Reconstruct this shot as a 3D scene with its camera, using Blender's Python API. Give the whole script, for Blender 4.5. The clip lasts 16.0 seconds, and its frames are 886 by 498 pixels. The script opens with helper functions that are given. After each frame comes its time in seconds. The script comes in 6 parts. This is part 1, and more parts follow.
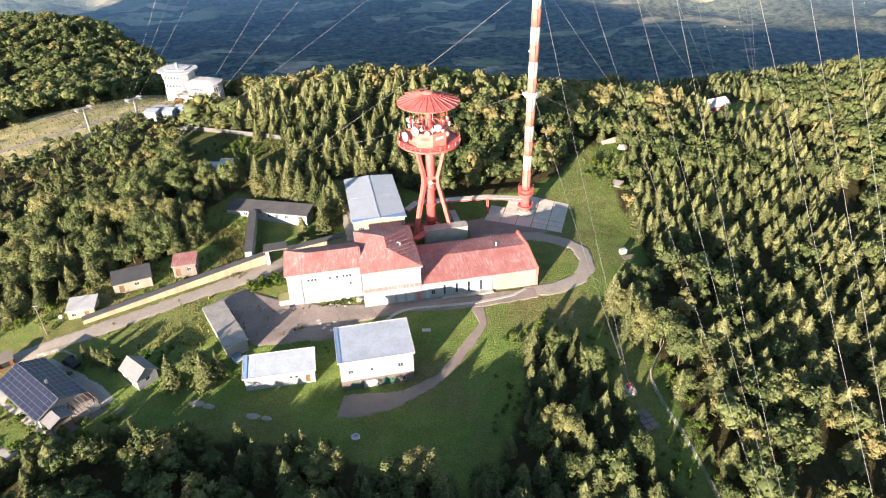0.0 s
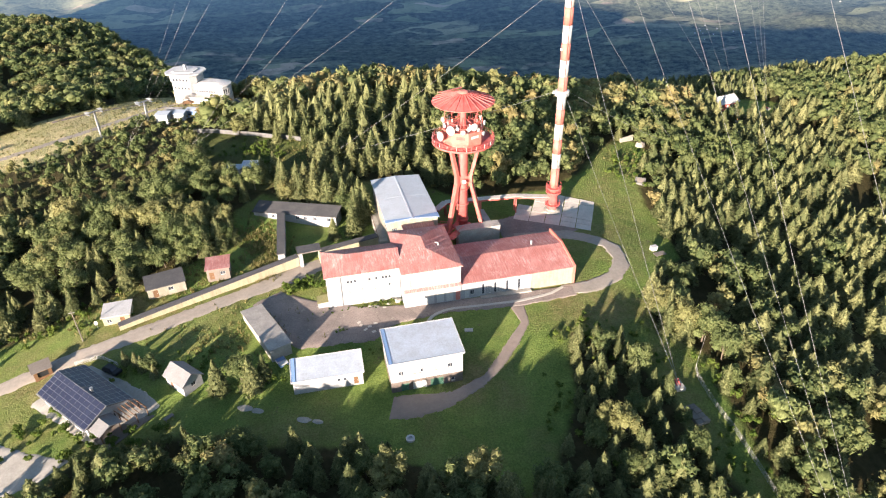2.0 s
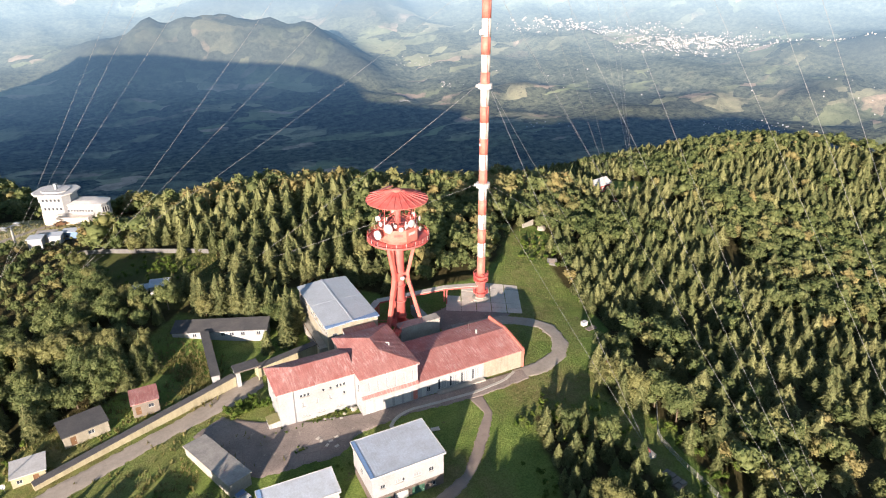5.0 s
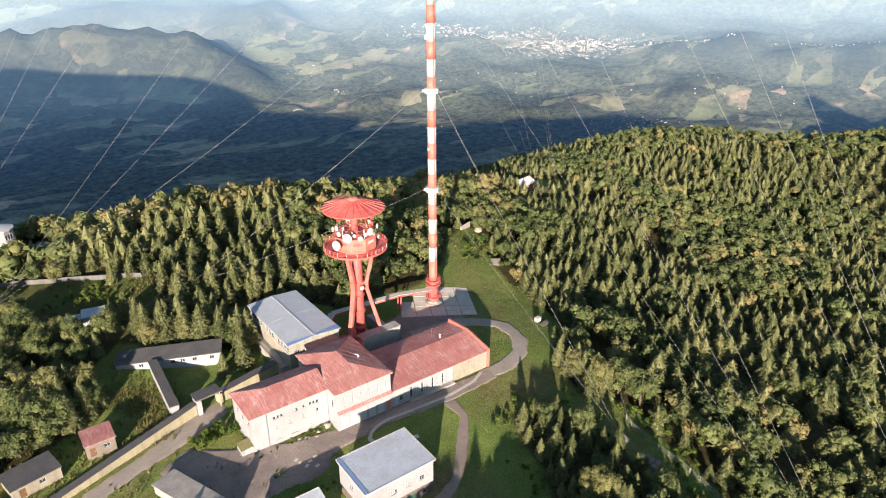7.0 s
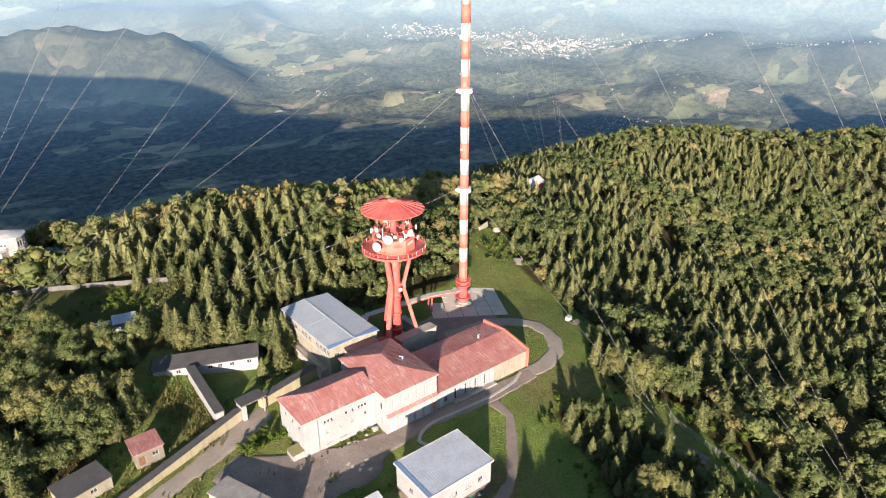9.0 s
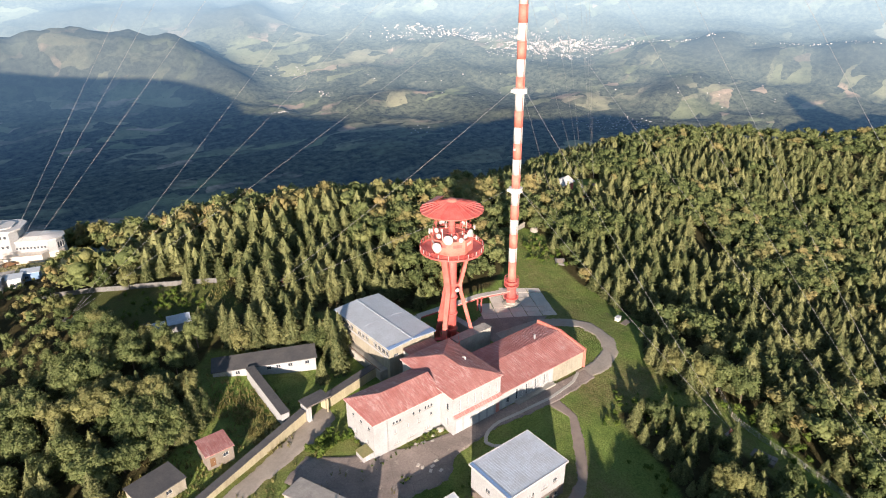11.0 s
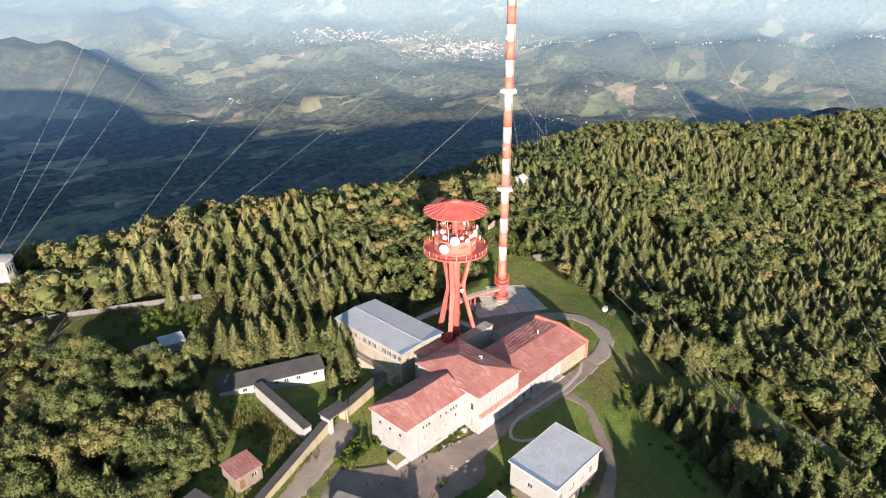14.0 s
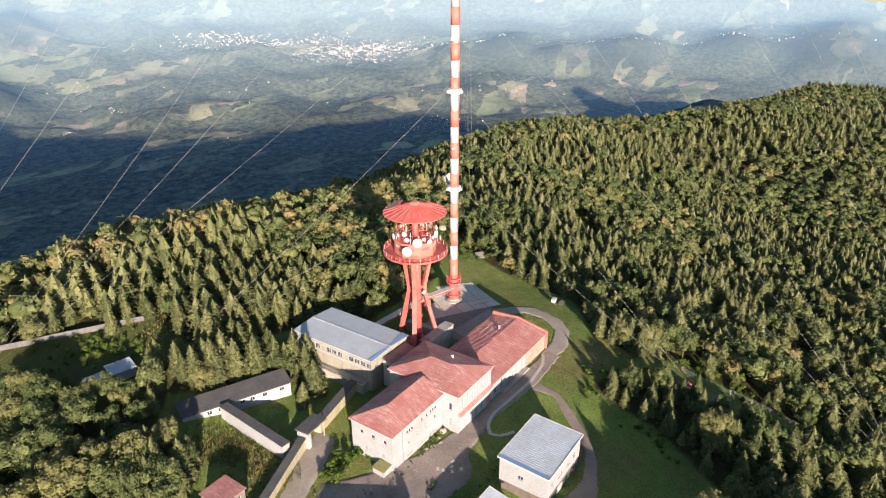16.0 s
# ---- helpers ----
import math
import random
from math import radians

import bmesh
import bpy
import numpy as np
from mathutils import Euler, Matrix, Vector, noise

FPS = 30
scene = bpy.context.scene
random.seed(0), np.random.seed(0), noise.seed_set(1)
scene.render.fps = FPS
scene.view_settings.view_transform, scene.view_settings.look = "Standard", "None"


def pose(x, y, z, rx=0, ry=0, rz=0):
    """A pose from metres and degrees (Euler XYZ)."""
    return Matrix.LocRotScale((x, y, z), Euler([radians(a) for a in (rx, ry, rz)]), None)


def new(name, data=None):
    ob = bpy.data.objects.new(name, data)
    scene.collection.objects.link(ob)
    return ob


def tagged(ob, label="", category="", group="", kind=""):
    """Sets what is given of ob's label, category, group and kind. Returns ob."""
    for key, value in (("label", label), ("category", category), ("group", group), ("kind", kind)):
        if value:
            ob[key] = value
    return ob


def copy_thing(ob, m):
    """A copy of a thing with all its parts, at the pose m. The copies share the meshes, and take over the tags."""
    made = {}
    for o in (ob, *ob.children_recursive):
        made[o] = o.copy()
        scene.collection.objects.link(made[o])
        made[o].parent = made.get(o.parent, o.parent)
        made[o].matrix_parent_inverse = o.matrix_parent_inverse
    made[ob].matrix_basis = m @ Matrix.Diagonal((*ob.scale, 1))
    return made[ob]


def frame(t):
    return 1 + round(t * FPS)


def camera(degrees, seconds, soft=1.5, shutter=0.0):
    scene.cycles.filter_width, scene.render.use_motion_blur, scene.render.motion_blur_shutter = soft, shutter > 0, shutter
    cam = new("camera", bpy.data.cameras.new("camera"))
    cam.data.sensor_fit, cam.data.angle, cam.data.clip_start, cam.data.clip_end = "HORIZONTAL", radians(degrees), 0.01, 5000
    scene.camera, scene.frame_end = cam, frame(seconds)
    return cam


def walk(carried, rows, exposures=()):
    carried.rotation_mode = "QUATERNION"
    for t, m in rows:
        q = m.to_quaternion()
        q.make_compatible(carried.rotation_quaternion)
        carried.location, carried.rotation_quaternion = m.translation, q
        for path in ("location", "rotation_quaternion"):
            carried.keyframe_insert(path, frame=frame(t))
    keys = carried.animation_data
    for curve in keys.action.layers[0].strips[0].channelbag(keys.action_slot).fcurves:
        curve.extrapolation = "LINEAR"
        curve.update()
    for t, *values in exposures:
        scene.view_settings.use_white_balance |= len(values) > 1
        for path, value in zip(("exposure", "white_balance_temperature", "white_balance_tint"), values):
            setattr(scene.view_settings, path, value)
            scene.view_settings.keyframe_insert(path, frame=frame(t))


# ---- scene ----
cam = camera(68.7, 16.0, 1.1)
METRES, EYE, TILT, LEAN, TURN = 110.0, 88.9, 0.0, 0.0, -11.2
ROWS = [
    (0.0, 0.0, 0.0, 0.0, -0.6, -32.82, 0.93),
    (0.5, -0.0301, 0.0011, -0.0002, -0.61, -32.82, 0.9),
    (1.0, -0.0599, 0.0023, -0.0008, -0.58, -32.8, 0.89),
    (1.5, -0.0892, 0.0033, -0.0018, -0.82, -32.77, 0.89),
    (2.0, -0.1186, 0.0054, -0.0026, -2.31, -32.78, 0.86),
    (2.5, -0.1485, 0.0082, -0.0041, -4.44, -32.76, 0.8),
    (3.0, -0.179, 0.0126, -0.0048, -7.0, -32.77, 0.72),
    (3.5, -0.21, 0.0201, -0.0038, -9.09, -31.59, 0.66),
    (4.0, -0.2399, 0.027, -0.0044, -10.97, -28.46, 0.62),
    (4.5, -0.2694, 0.0348, -0.005, -13.3, -25.3, 0.54),
    (7.0, -0.4178, 0.0926, -0.0088, -25.39, -24.0, 0.13),
    (7.5, -0.4463, 0.1075, -0.0097, -26.94, -23.95, 0.1),
    (8.0, -0.4745, 0.1229, -0.0099, -27.19, -23.96, 0.1),
    (8.5, -0.5025, 0.1381, -0.0104, -27.19, -23.95, 0.12),
    (9.0, -0.5301, 0.1529, -0.0107, -27.18, -23.95, 0.14),
    (11.5, -0.6697, 0.2285, -0.0121, -27.19, -23.91, 0.22),
    (12.0, -0.697, 0.2428, -0.0126, -27.38, -23.88, 0.25),
    (12.5, -0.724, 0.2576, -0.0127, -28.25, -23.85, 0.25),
    (13.0, -0.7505, 0.273, -0.0128, -29.92, -23.8, 0.24),
    (13.5, -0.7769, 0.2896, -0.0131, -32.35, -23.74, 0.21),
    (14.0, -0.803, 0.3076, -0.0133, -34.94, -23.69, 0.17),
    (14.5, -0.8285, 0.3266, -0.0135, -37.35, -23.65, 0.13),
    (15.0, -0.8528, 0.3464, -0.0138, -39.53, -23.6, 0.11),
    (15.5, -0.8764, 0.3671, -0.0138, -41.85, -23.59, 0.09),
    (16.0, -0.8992, 0.3891, -0.014, -44.19, -23.57, 0.05),
]
walk(cam, [(t, pose(0, 0, EYE, TILT, LEAN, TURN) @ pose(METRES * x, METRES * y, METRES * z, 90 + pitch, roll, yaw)) for t, x, y, z, yaw, pitch, roll in ROWS],
     [(0.0, 1.84), (3.2, 1.79), (4.5, 1.48), (7.0, 1.26), (16.0, 1.20)])

# ---- light ----
SUN_AZ, SUN_EL = 41.5, 12.3          # shadows run 41.5 degrees clockwise from +y
az, el = radians(SUN_AZ), radians(SUN_EL)
toward_sun = Vector((-math.sin(az) * math.cos(el), -math.cos(az) * math.cos(el), math.sin(el)))
world = bpy.data.worlds.new("sky")
scene.world = world
world.use_nodes = True
wn = world.node_tree.nodes
sky = wn.new("ShaderNodeTexSky")
sky.sky_type, sky.sun_disc = "NISHITA", False
sky.sun_elevation, sky.sun_rotation = el, radians(180.0 + SUN_AZ)
sky.altitude, sky.dust_density = 1200.0, 0.6
wn["Background"].inputs["Strength"].default_value = 0.073
world.node_tree.links.new(sky.outputs["Color"], wn["Background"].inputs["Color"])
lamp = bpy.data.lights.new("sun", "SUN")
lamp.energy, lamp.angle, lamp.color = 5.35, radians(0.6), (1.0, 0.82, 0.69)
sun = new("sun", lamp)
sun.rotation_mode = "QUATERNION"
sun.rotation_quaternion = toward_sun.to_track_quat("Z", "Y")
sun.location = toward_sun * 400


# ---- materials ----
class Mat:
    """A node material with short helpers."""

    def __init__(self, name):
        self.m = bpy.data.materials.new(name)
        self.m.use_nodes = True
        self.t = self.m.node_tree
        self.b = self.t.nodes["Principled BSDF"]
        self.pos = None

    def node(self, kind, **values):
        n = self.t.nodes.new(kind)
        for k, v in values.items():
            n.inputs[k.replace("_", " ")].default_value = v
        return n

    def link(self, a, b):
        self.t.links.new(a, b)

    def where(self, obj=False):
        if obj:
            return self.t.nodes.new("ShaderNodeTexCoord").outputs["Object"]
        if self.pos is None:
            self.pos = self.t.nodes.new("ShaderNodeNewGeometry")
        return self.pos.outputs["Position"]

    def noise(self, scale, detail=4.0, rough=0.6, obj=False, stretch=None):
        n = self.node("ShaderNodeTexNoise", Scale=scale, Detail=detail, Roughness=rough)
        src = self.where(obj)
        if stretch:
            mp = self.node("ShaderNodeMapping", Scale=stretch)
            self.link(src, mp.inputs["Vector"])
            src = mp.outputs["Vector"]
        self.link(src, n.inputs["Vector"])
        return n.outputs["Fac"]

    def ramp(self, fac, lo, hi, c0=None, c1=None):
        r = self.t.nodes.new("ShaderNodeValToRGB")
        r.color_ramp.elements[0].position, r.color_ramp.elements[1].position = lo, hi
        r.color_ramp.elements[0].color = (*(c0 or (0, 0, 0)), 1)
        r.color_ramp.elements[1].color = (*(c1 or (1, 1, 1)), 1)
        self.link(fac, r.inputs["Fac"])
        return r.outputs["Color"]

    def mix(self, fac, a, b, mode="MIX"):
        n = self.t.nodes.new("ShaderNodeMixRGB")
        n.blend_type = mode
        for s, v in ((n.inputs[0], fac), (n.inputs[1], a), (n.inputs[2], b)):
            if isinstance(v, (int, float)):
                s.default_value = v
            elif isinstance(v, tuple):
                s.default_value = (*v, 1)
            else:
                self.link(v, s)
        return n.outputs[0]

    def colour(self, c):
        if isinstance(c, tuple):
            self.b.inputs["Base Color"].default_value = (*c, 1)
        else:
            self.link(c, self.b.inputs["Base Color"])
        return self

    def bump(self, fac, strength=0.3, depth=0.05):
        n = self.node("ShaderNodeBump", Strength=strength, Distance=depth)
        self.link(fac, n.inputs["Height"])
        self.link(n.outputs["Normal"], self.b.inputs["Normal"])
        return self

    def gloss(self, rough, metal=0.0, spec=0.3):
        self.b.inputs["Roughness"].default_value = rough
        self.b.inputs["Metallic"].default_value = metal
        self.b.inputs["Specular IOR Level"].default_value = spec
        return self

    def tint(self):
        """A small random difference of each object."""
        return self.t.nodes.new("ShaderNodeObjectInfo").outputs["Random"]


def weathered(name, base, dirt, rough=0.75, metal=0.0, big=0.25, fine=2.5, amount=0.6, streak=None, bump=0.15):
    """Paint, plaster, concrete or sheet: base colour, soft stains at a large and a fine scale, streaks."""
    m = Mat(name)
    a = m.ramp(m.noise(big, 3), 0.35, 0.72)
    c = m.mix(m.mix(amount, (0, 0, 0), a, "MIX"), base, dirt)
    f = m.ramp(m.noise(fine, 5, 0.7), 0.3, 0.75, (0.82, 0.82, 0.82), (1.1, 1.1, 1.1))
    c = m.mix(1.0, c, f, "MULTIPLY")
    if streak:
        s = m.ramp(m.noise(1.0, 4, 0.6, stretch=streak), 0.42, 0.68, (1, 1, 1), (0.72, 0.70, 0.68))
        c = m.mix(0.8, c, s, "MULTIPLY")
    m.colour(c).gloss(rough, metal).bump(m.noise(fine * 4, 4), bump, 0.02)
    return m.m


def plain(name, c, rough=0.6, metal=0.0):
    m = Mat(name)
    f = m.ramp(m.noise(3.0, 4), 0.3, 0.7, (0.85, 0.85, 0.85), (1.08, 1.08, 1.08))
    m.colour(m.mix(1.0, c, f, "MULTIPLY")).gloss(rough, metal)
    return m.m


PLASTER = weathered("white_plaster", (0.375, 0.388, 0.402), (0.295, 0.29, 0.282), 0.85, amount=0.6)
YELLOW = weathered("yellow_plaster", (0.44, 0.40, 0.27), (0.35, 0.32, 0.23), 0.9, streak=(1.0, 1.0, 0.15))
OCHRE = weathered("ochre_plaster", (0.37, 0.345, 0.275), (0.27, 0.25, 0.205), 0.9, streak=(1.0, 1.0, 0.15))
STONE = weathered("rubble_stone", (0.19, 0.155, 0.135), (0.095, 0.08, 0.07), 0.95, big=0.9, fine=3.0, bump=0.5)
CONCRETE = weathered("old_concrete", (0.42, 0.40, 0.36), (0.24, 0.23, 0.20), 0.9, big=0.35)
SLAB = weathered("slab_concrete", (0.66, 0.60, 0.53), (0.46, 0.42, 0.36), 0.92, big=0.3)
FELT = weathered("roofing_felt", (0.085, 0.085, 0.09), (0.14, 0.135, 0.13), 0.9, big=0.4)
WALL_GREY = weathered("grey_wall_concrete", (0.17, 0.17, 0.165), (0.11, 0.11, 0.105), 0.95, big=0.4, streak=(1.5, 1.5, 0.2))
SLATE = weathered("grey_roof_sheet", (0.20, 0.20, 0.205), (0.27, 0.265, 0.26), 0.7, big=0.5)
FELT_GREY = weathered("grey_felt", (0.30, 0.285, 0.265), (0.56, 0.52, 0.46), 0.9, big=0.35)
ZINC = weathered("pale_sheet_roof", (0.49, 0.54, 0.59), (0.39, 0.42, 0.455), 0.45, 0.0, big=0.2, amount=0.7)
SILVER = weathered("ribbed_sheet", (0.52, 0.58, 0.65), (0.41, 0.44, 0.475), 0.45, 0.0, big=0.35, amount=0.8)
# blue paint; the roof verges use it for bluish shade
BLUE_TRIM = plain("blue_trim", (0.17, 0.27, 0.45), 0.5)


def worn_roof():
    """Faded red sheet: pale worn streaks down the slope, sheets of slightly different age, dark grime."""
    m = Mat("faded_red_roof")
    c = m.ramp(m.noise(0.30, 4, 0.65), 0.34, 0.70, (0.40, 0.160, 0.145), (0.48, 0.245, 0.220))
    worn = m.ramp(m.noise(1.0, 6, 0.72, stretch=(2.4, 0.45, 0.45)), 0.46, 0.66)
    patch = m.ramp(m.noise(0.16, 4, 0.7), 0.44, 0.60)
    c = m.mix(m.mix(1.0, worn, patch, "MULTIPLY"), c, (0.60, 0.44, 0.41))
    grime = m.ramp(m.noise(1.0, 5, 0.7, stretch=(3.2, 0.25, 0.25)), 0.38, 0.62, (0.82, 0.79, 0.79), (1.05, 1.05, 1.05))
    c = m.mix(1.0, c, grime, "MULTIPLY")
    c = m.mix(1.0, c, m.ramp(m.noise(3.5, 5, 0.7), 0.3, 0.7, (0.86, 0.86, 0.86), (1.1, 1.1, 1.1)), "MULTIPLY")
    m.colour(c).gloss(0.55, 0, 0.3).bump(m.noise(6.0, 4), 0.15, 0.02)
    return m.m


RED_ROOF = worn_roof()
RED_STEEL = weathered("red_steel", (0.53, 0.095, 0.085), (0.54, 0.23, 0.20), 0.5, 0.0, big=0.5, amount=0.55)
WHITE_STEEL = weathered("white_steel", (0.58, 0.575, 0.565), (0.46, 0.45, 0.425), 0.5, big=0.6)
ORANGE_STEEL = weathered("faded_orange_red", (0.57, 0.160, 0.125), (0.58, 0.30, 0.24), 0.55, big=0.5)
LEG_STEEL = weathered("leg_red", (0.56, 0.120, 0.100), (0.55, 0.22, 0.18), 0.5, big=0.5)
GREY_STEEL = weathered("galvanised", (0.45, 0.46, 0.47), (0.33, 0.33, 0.33), 0.45, 0.6)
DARK = plain("opening_shade", (0.03, 0.032, 0.035), 0.4)
GLASS = plain("window_glass", (0.05, 0.06, 0.075), 0.08)
GREEN_DOOR = plain("green_door", (0.07, 0.16, 0.11), 0.6)
BROWN = plain("brown_timber", (0.17, 0.095, 0.05), 0.75)
LIGHT_DOOR = plain("pale_door", (0.46, 0.475, 0.47), 0.6)
PALE_PANE = plain("curtained_glass", (0.30, 0.315, 0.33), 0.25)
MOSS_ROOF = weathered("mossy_roof", (0.22, 0.22, 0.10), (0.33, 0.26, 0.13), 0.9, big=1.2)


def old_asphalt():
    """Old yard asphalt: patches of different age, cracks, sand and weeds."""
    m = Mat("asphalt")
    c = m.ramp(m.noise(0.13, 4, 0.6), 0.35, 0.70, (0.205, 0.175, 0.158), (0.33, 0.275, 0.245))
    c = m.mix(m.ramp(m.noise(0.42, 6, 0.75), 0.60, 0.68), c, (0.40, 0.35, 0.30))
    v = m.node("ShaderNodeTexVoronoi", Scale=0.22)
    v.feature = "DISTANCE_TO_EDGE"
    m.link(m.where(), v.inputs["Vector"])
    c = m.mix(m.ramp(v.outputs["Distance"], 0.003, 0.010, (0.35, 0.35, 0.35), (0, 0, 0)), c, (0.10, 0.09, 0.07))
    c = m.mix(m.ramp(m.noise(0.9, 6, 0.8), 0.66, 0.72), c, (0.15, 0.16, 0.06))
    c = m.mix(1.0, c, m.ramp(m.noise(2.4, 6, 0.75), 0.28, 0.72, (0.74, 0.74, 0.74), (1.18, 1.18, 1.18)), "MULTIPLY")
    m.colour(c).gloss(0.95, 0, 0.2).bump(m.noise(5.0, 5), 0.3, 0.03)
    return m.m


TAR = old_asphalt()
ROAD = weathered("worn_road", (0.38, 0.335, 0.285), (0.27, 0.24, 0.205), 0.95, big=0.18, fine=1.2, bump=0.25)
DIRT = weathered("dirt_path", (0.30, 0.245, 0.21), (0.20, 0.17, 0.145), 1.0, big=0.25, fine=1.0, bump=0.4)
KERB = weathered("kerb_concrete", (0.50, 0.48, 0.44), (0.36, 0.35, 0.32), 0.9)
WOOD_GREY = weathered("grey_timber", (0.24, 0.21, 0.18), (0.15, 0.13, 0.11), 0.9)
RUBBER = plain("black_paint", (0.02, 0.02, 0.022), 0.35)
ROCK = weathered("pale_rock", (0.40, 0.375, 0.33), (0.26, 0.235, 0.20), 0.95, big=1.0, bump=0.5)
CABLE = plain("steel_cable", (0.25, 0.25, 0.25), 0.6, 0.0)


def panel_material():
    m = Mat("solar_glass")
    br = m.t.nodes.new("ShaderNodeTexBrick")
    br.offset = 0.0
    for k, v in (("Scale", 6.0), ("Mortar Size", 0.006), ("Brick Width", 1.0), ("Row Height", 1.0)):
        br.inputs[k].default_value = v
    br.inputs["Color1"].default_value = br.inputs["Color2"].default_value = (0.022, 0.028, 0.058, 1)
    br.inputs["Mortar"].default_value = (0.10, 0.11, 0.15, 1)
    m.link(m.where(True), br.inputs["Vector"])
    m.colour(m.mix(0.25, br.outputs["Color"], m.ramp(m.tint(), 0, 1, (0.018, 0.022, 0.045), (0.045, 0.052, 0.085))))
    m.gloss(0.34, 0.0, 0.4)
    return m.m


PANEL = panel_material()


def foliage(name, dark, light, autumn=None, part=0.5):
    """Leaves: colour by tree, by clump and by fine noise; a little light passes through."""
    m = Mat(name)
    att = m.t.nodes.new("ShaderNodeAttribute")
    att.attribute_name = "tone"
    geo = m.t.nodes.new("ShaderNodeNewGeometry")
    shade = m.mix(0.5, att.outputs["Fac"], geo.outputs["Random Per Island"])
    c = m.ramp(shade, 0.12, 0.88, dark, light)
    if autumn:
        c = m.mix(m.ramp(att.outputs["Fac"], part, 1.0), c, autumn)
    c = m.mix(1.0, c, m.ramp(m.noise(0.02, 3), 0.3, 0.7, (0.85, 0.9, 0.8), (1.12, 1.08, 1.05)), "MULTIPLY")
    leafy = m.ramp(m.noise(2.6, 5, 0.75), 0.30, 0.70, (0.52, 0.55, 0.50), (1.38, 1.36, 1.30))
    c = m.mix(1.0, c, leafy, "MULTIPLY")
    m.colour(c).gloss(0.75, 0, 0.15)
    tr = m.node("ShaderNodeBsdfTranslucent")
    m.link(c, tr.inputs["Color"])
    mx = m.node("ShaderNodeMixShader", Fac=0.34)
    m.link(m.b.outputs[0], mx.inputs[1])
    m.link(tr.outputs[0], mx.inputs[2])
    m.link(mx.outputs[0], m.t.nodes["Material Output"].inputs["Surface"])
    return m.m


SPRUCE = foliage("spruce_needles", (0.078, 0.100, 0.046), (0.262, 0.268, 0.134))
BEECH = foliage("broad_leaves", (0.074, 0.104, 0.044), (0.230, 0.258, 0.116), (0.33, 0.26, 0.13), 0.72)
BUSH = foliage("bush_leaves", (0.055, 0.10, 0.018), (0.16, 0.21, 0.05))
LAWN = foliage("lawn_blades", (0.115, 0.190, 0.045), (0.265, 0.335, 0.095))
STRAW = foliage("dry_grass", (0.16, 0.155, 0.06), (0.30, 0.265, 0.13))
BARK = weathered("bark", (0.16, 0.125, 0.095), (0.10, 0.08, 0.06), 0.95, big=1.5, bump=0.5)


def ground_material():
    """Mown grass, rough meadow, bare soil and forest floor."""
    m = Mat("mountain_ground")
    grass = m.ramp(m.noise(0.09, 4, 0.65), 0.3, 0.72, (0.100, 0.168, 0.040), (0.255, 0.325, 0.090))
    dry = m.ramp(m.noise(0.35, 5, 0.7), 0.35, 0.7, (0.14, 0.145, 0.05), (0.28, 0.235, 0.115))
    c = m.mix(m.ramp(m.noise(0.028, 5, 0.65), 0.45, 0.63), grass, dry)
    c = m.mix(m.ramp(m.noise(0.17, 5, 0.7), 0.66, 0.74), c, (0.17, 0.135, 0.09))
    fine = m.ramp(m.noise(2.6, 6, 0.75), 0.28, 0.72, (0.50, 0.55, 0.5), (1.35, 1.3, 1.3))
    c = m.mix(1.0, c, fine, "MULTIPLY")
    att = m.t.nodes.new("ShaderNodeAttribute")
    att.attribute_name = "wood"
    floor = m.ramp(m.noise(0.5, 5, 0.7), 0.3, 0.7, (0.035, 0.036, 0.014), (0.085, 0.070, 0.034))
    c = m.mix(att.outputs["Fac"], c, floor)
    att2 = m.t.nodes.new("ShaderNodeAttribute")
    att2.attribute_name = "piste"
    straw = m.ramp(m.noise(0.12, 5, 0.7), 0.32, 0.68, (0.34, 0.34, 0.145), (0.64, 0.53, 0.31))
    c = m.mix(att2.outputs["Fac"], c, m.mix(1.0, straw, fine, "MULTIPLY"))
    m.colour(c).gloss(0.95, 0, 0.1).bump(m.noise(1.8, 6, 0.75), 0.9, 0.55)
    return m.m


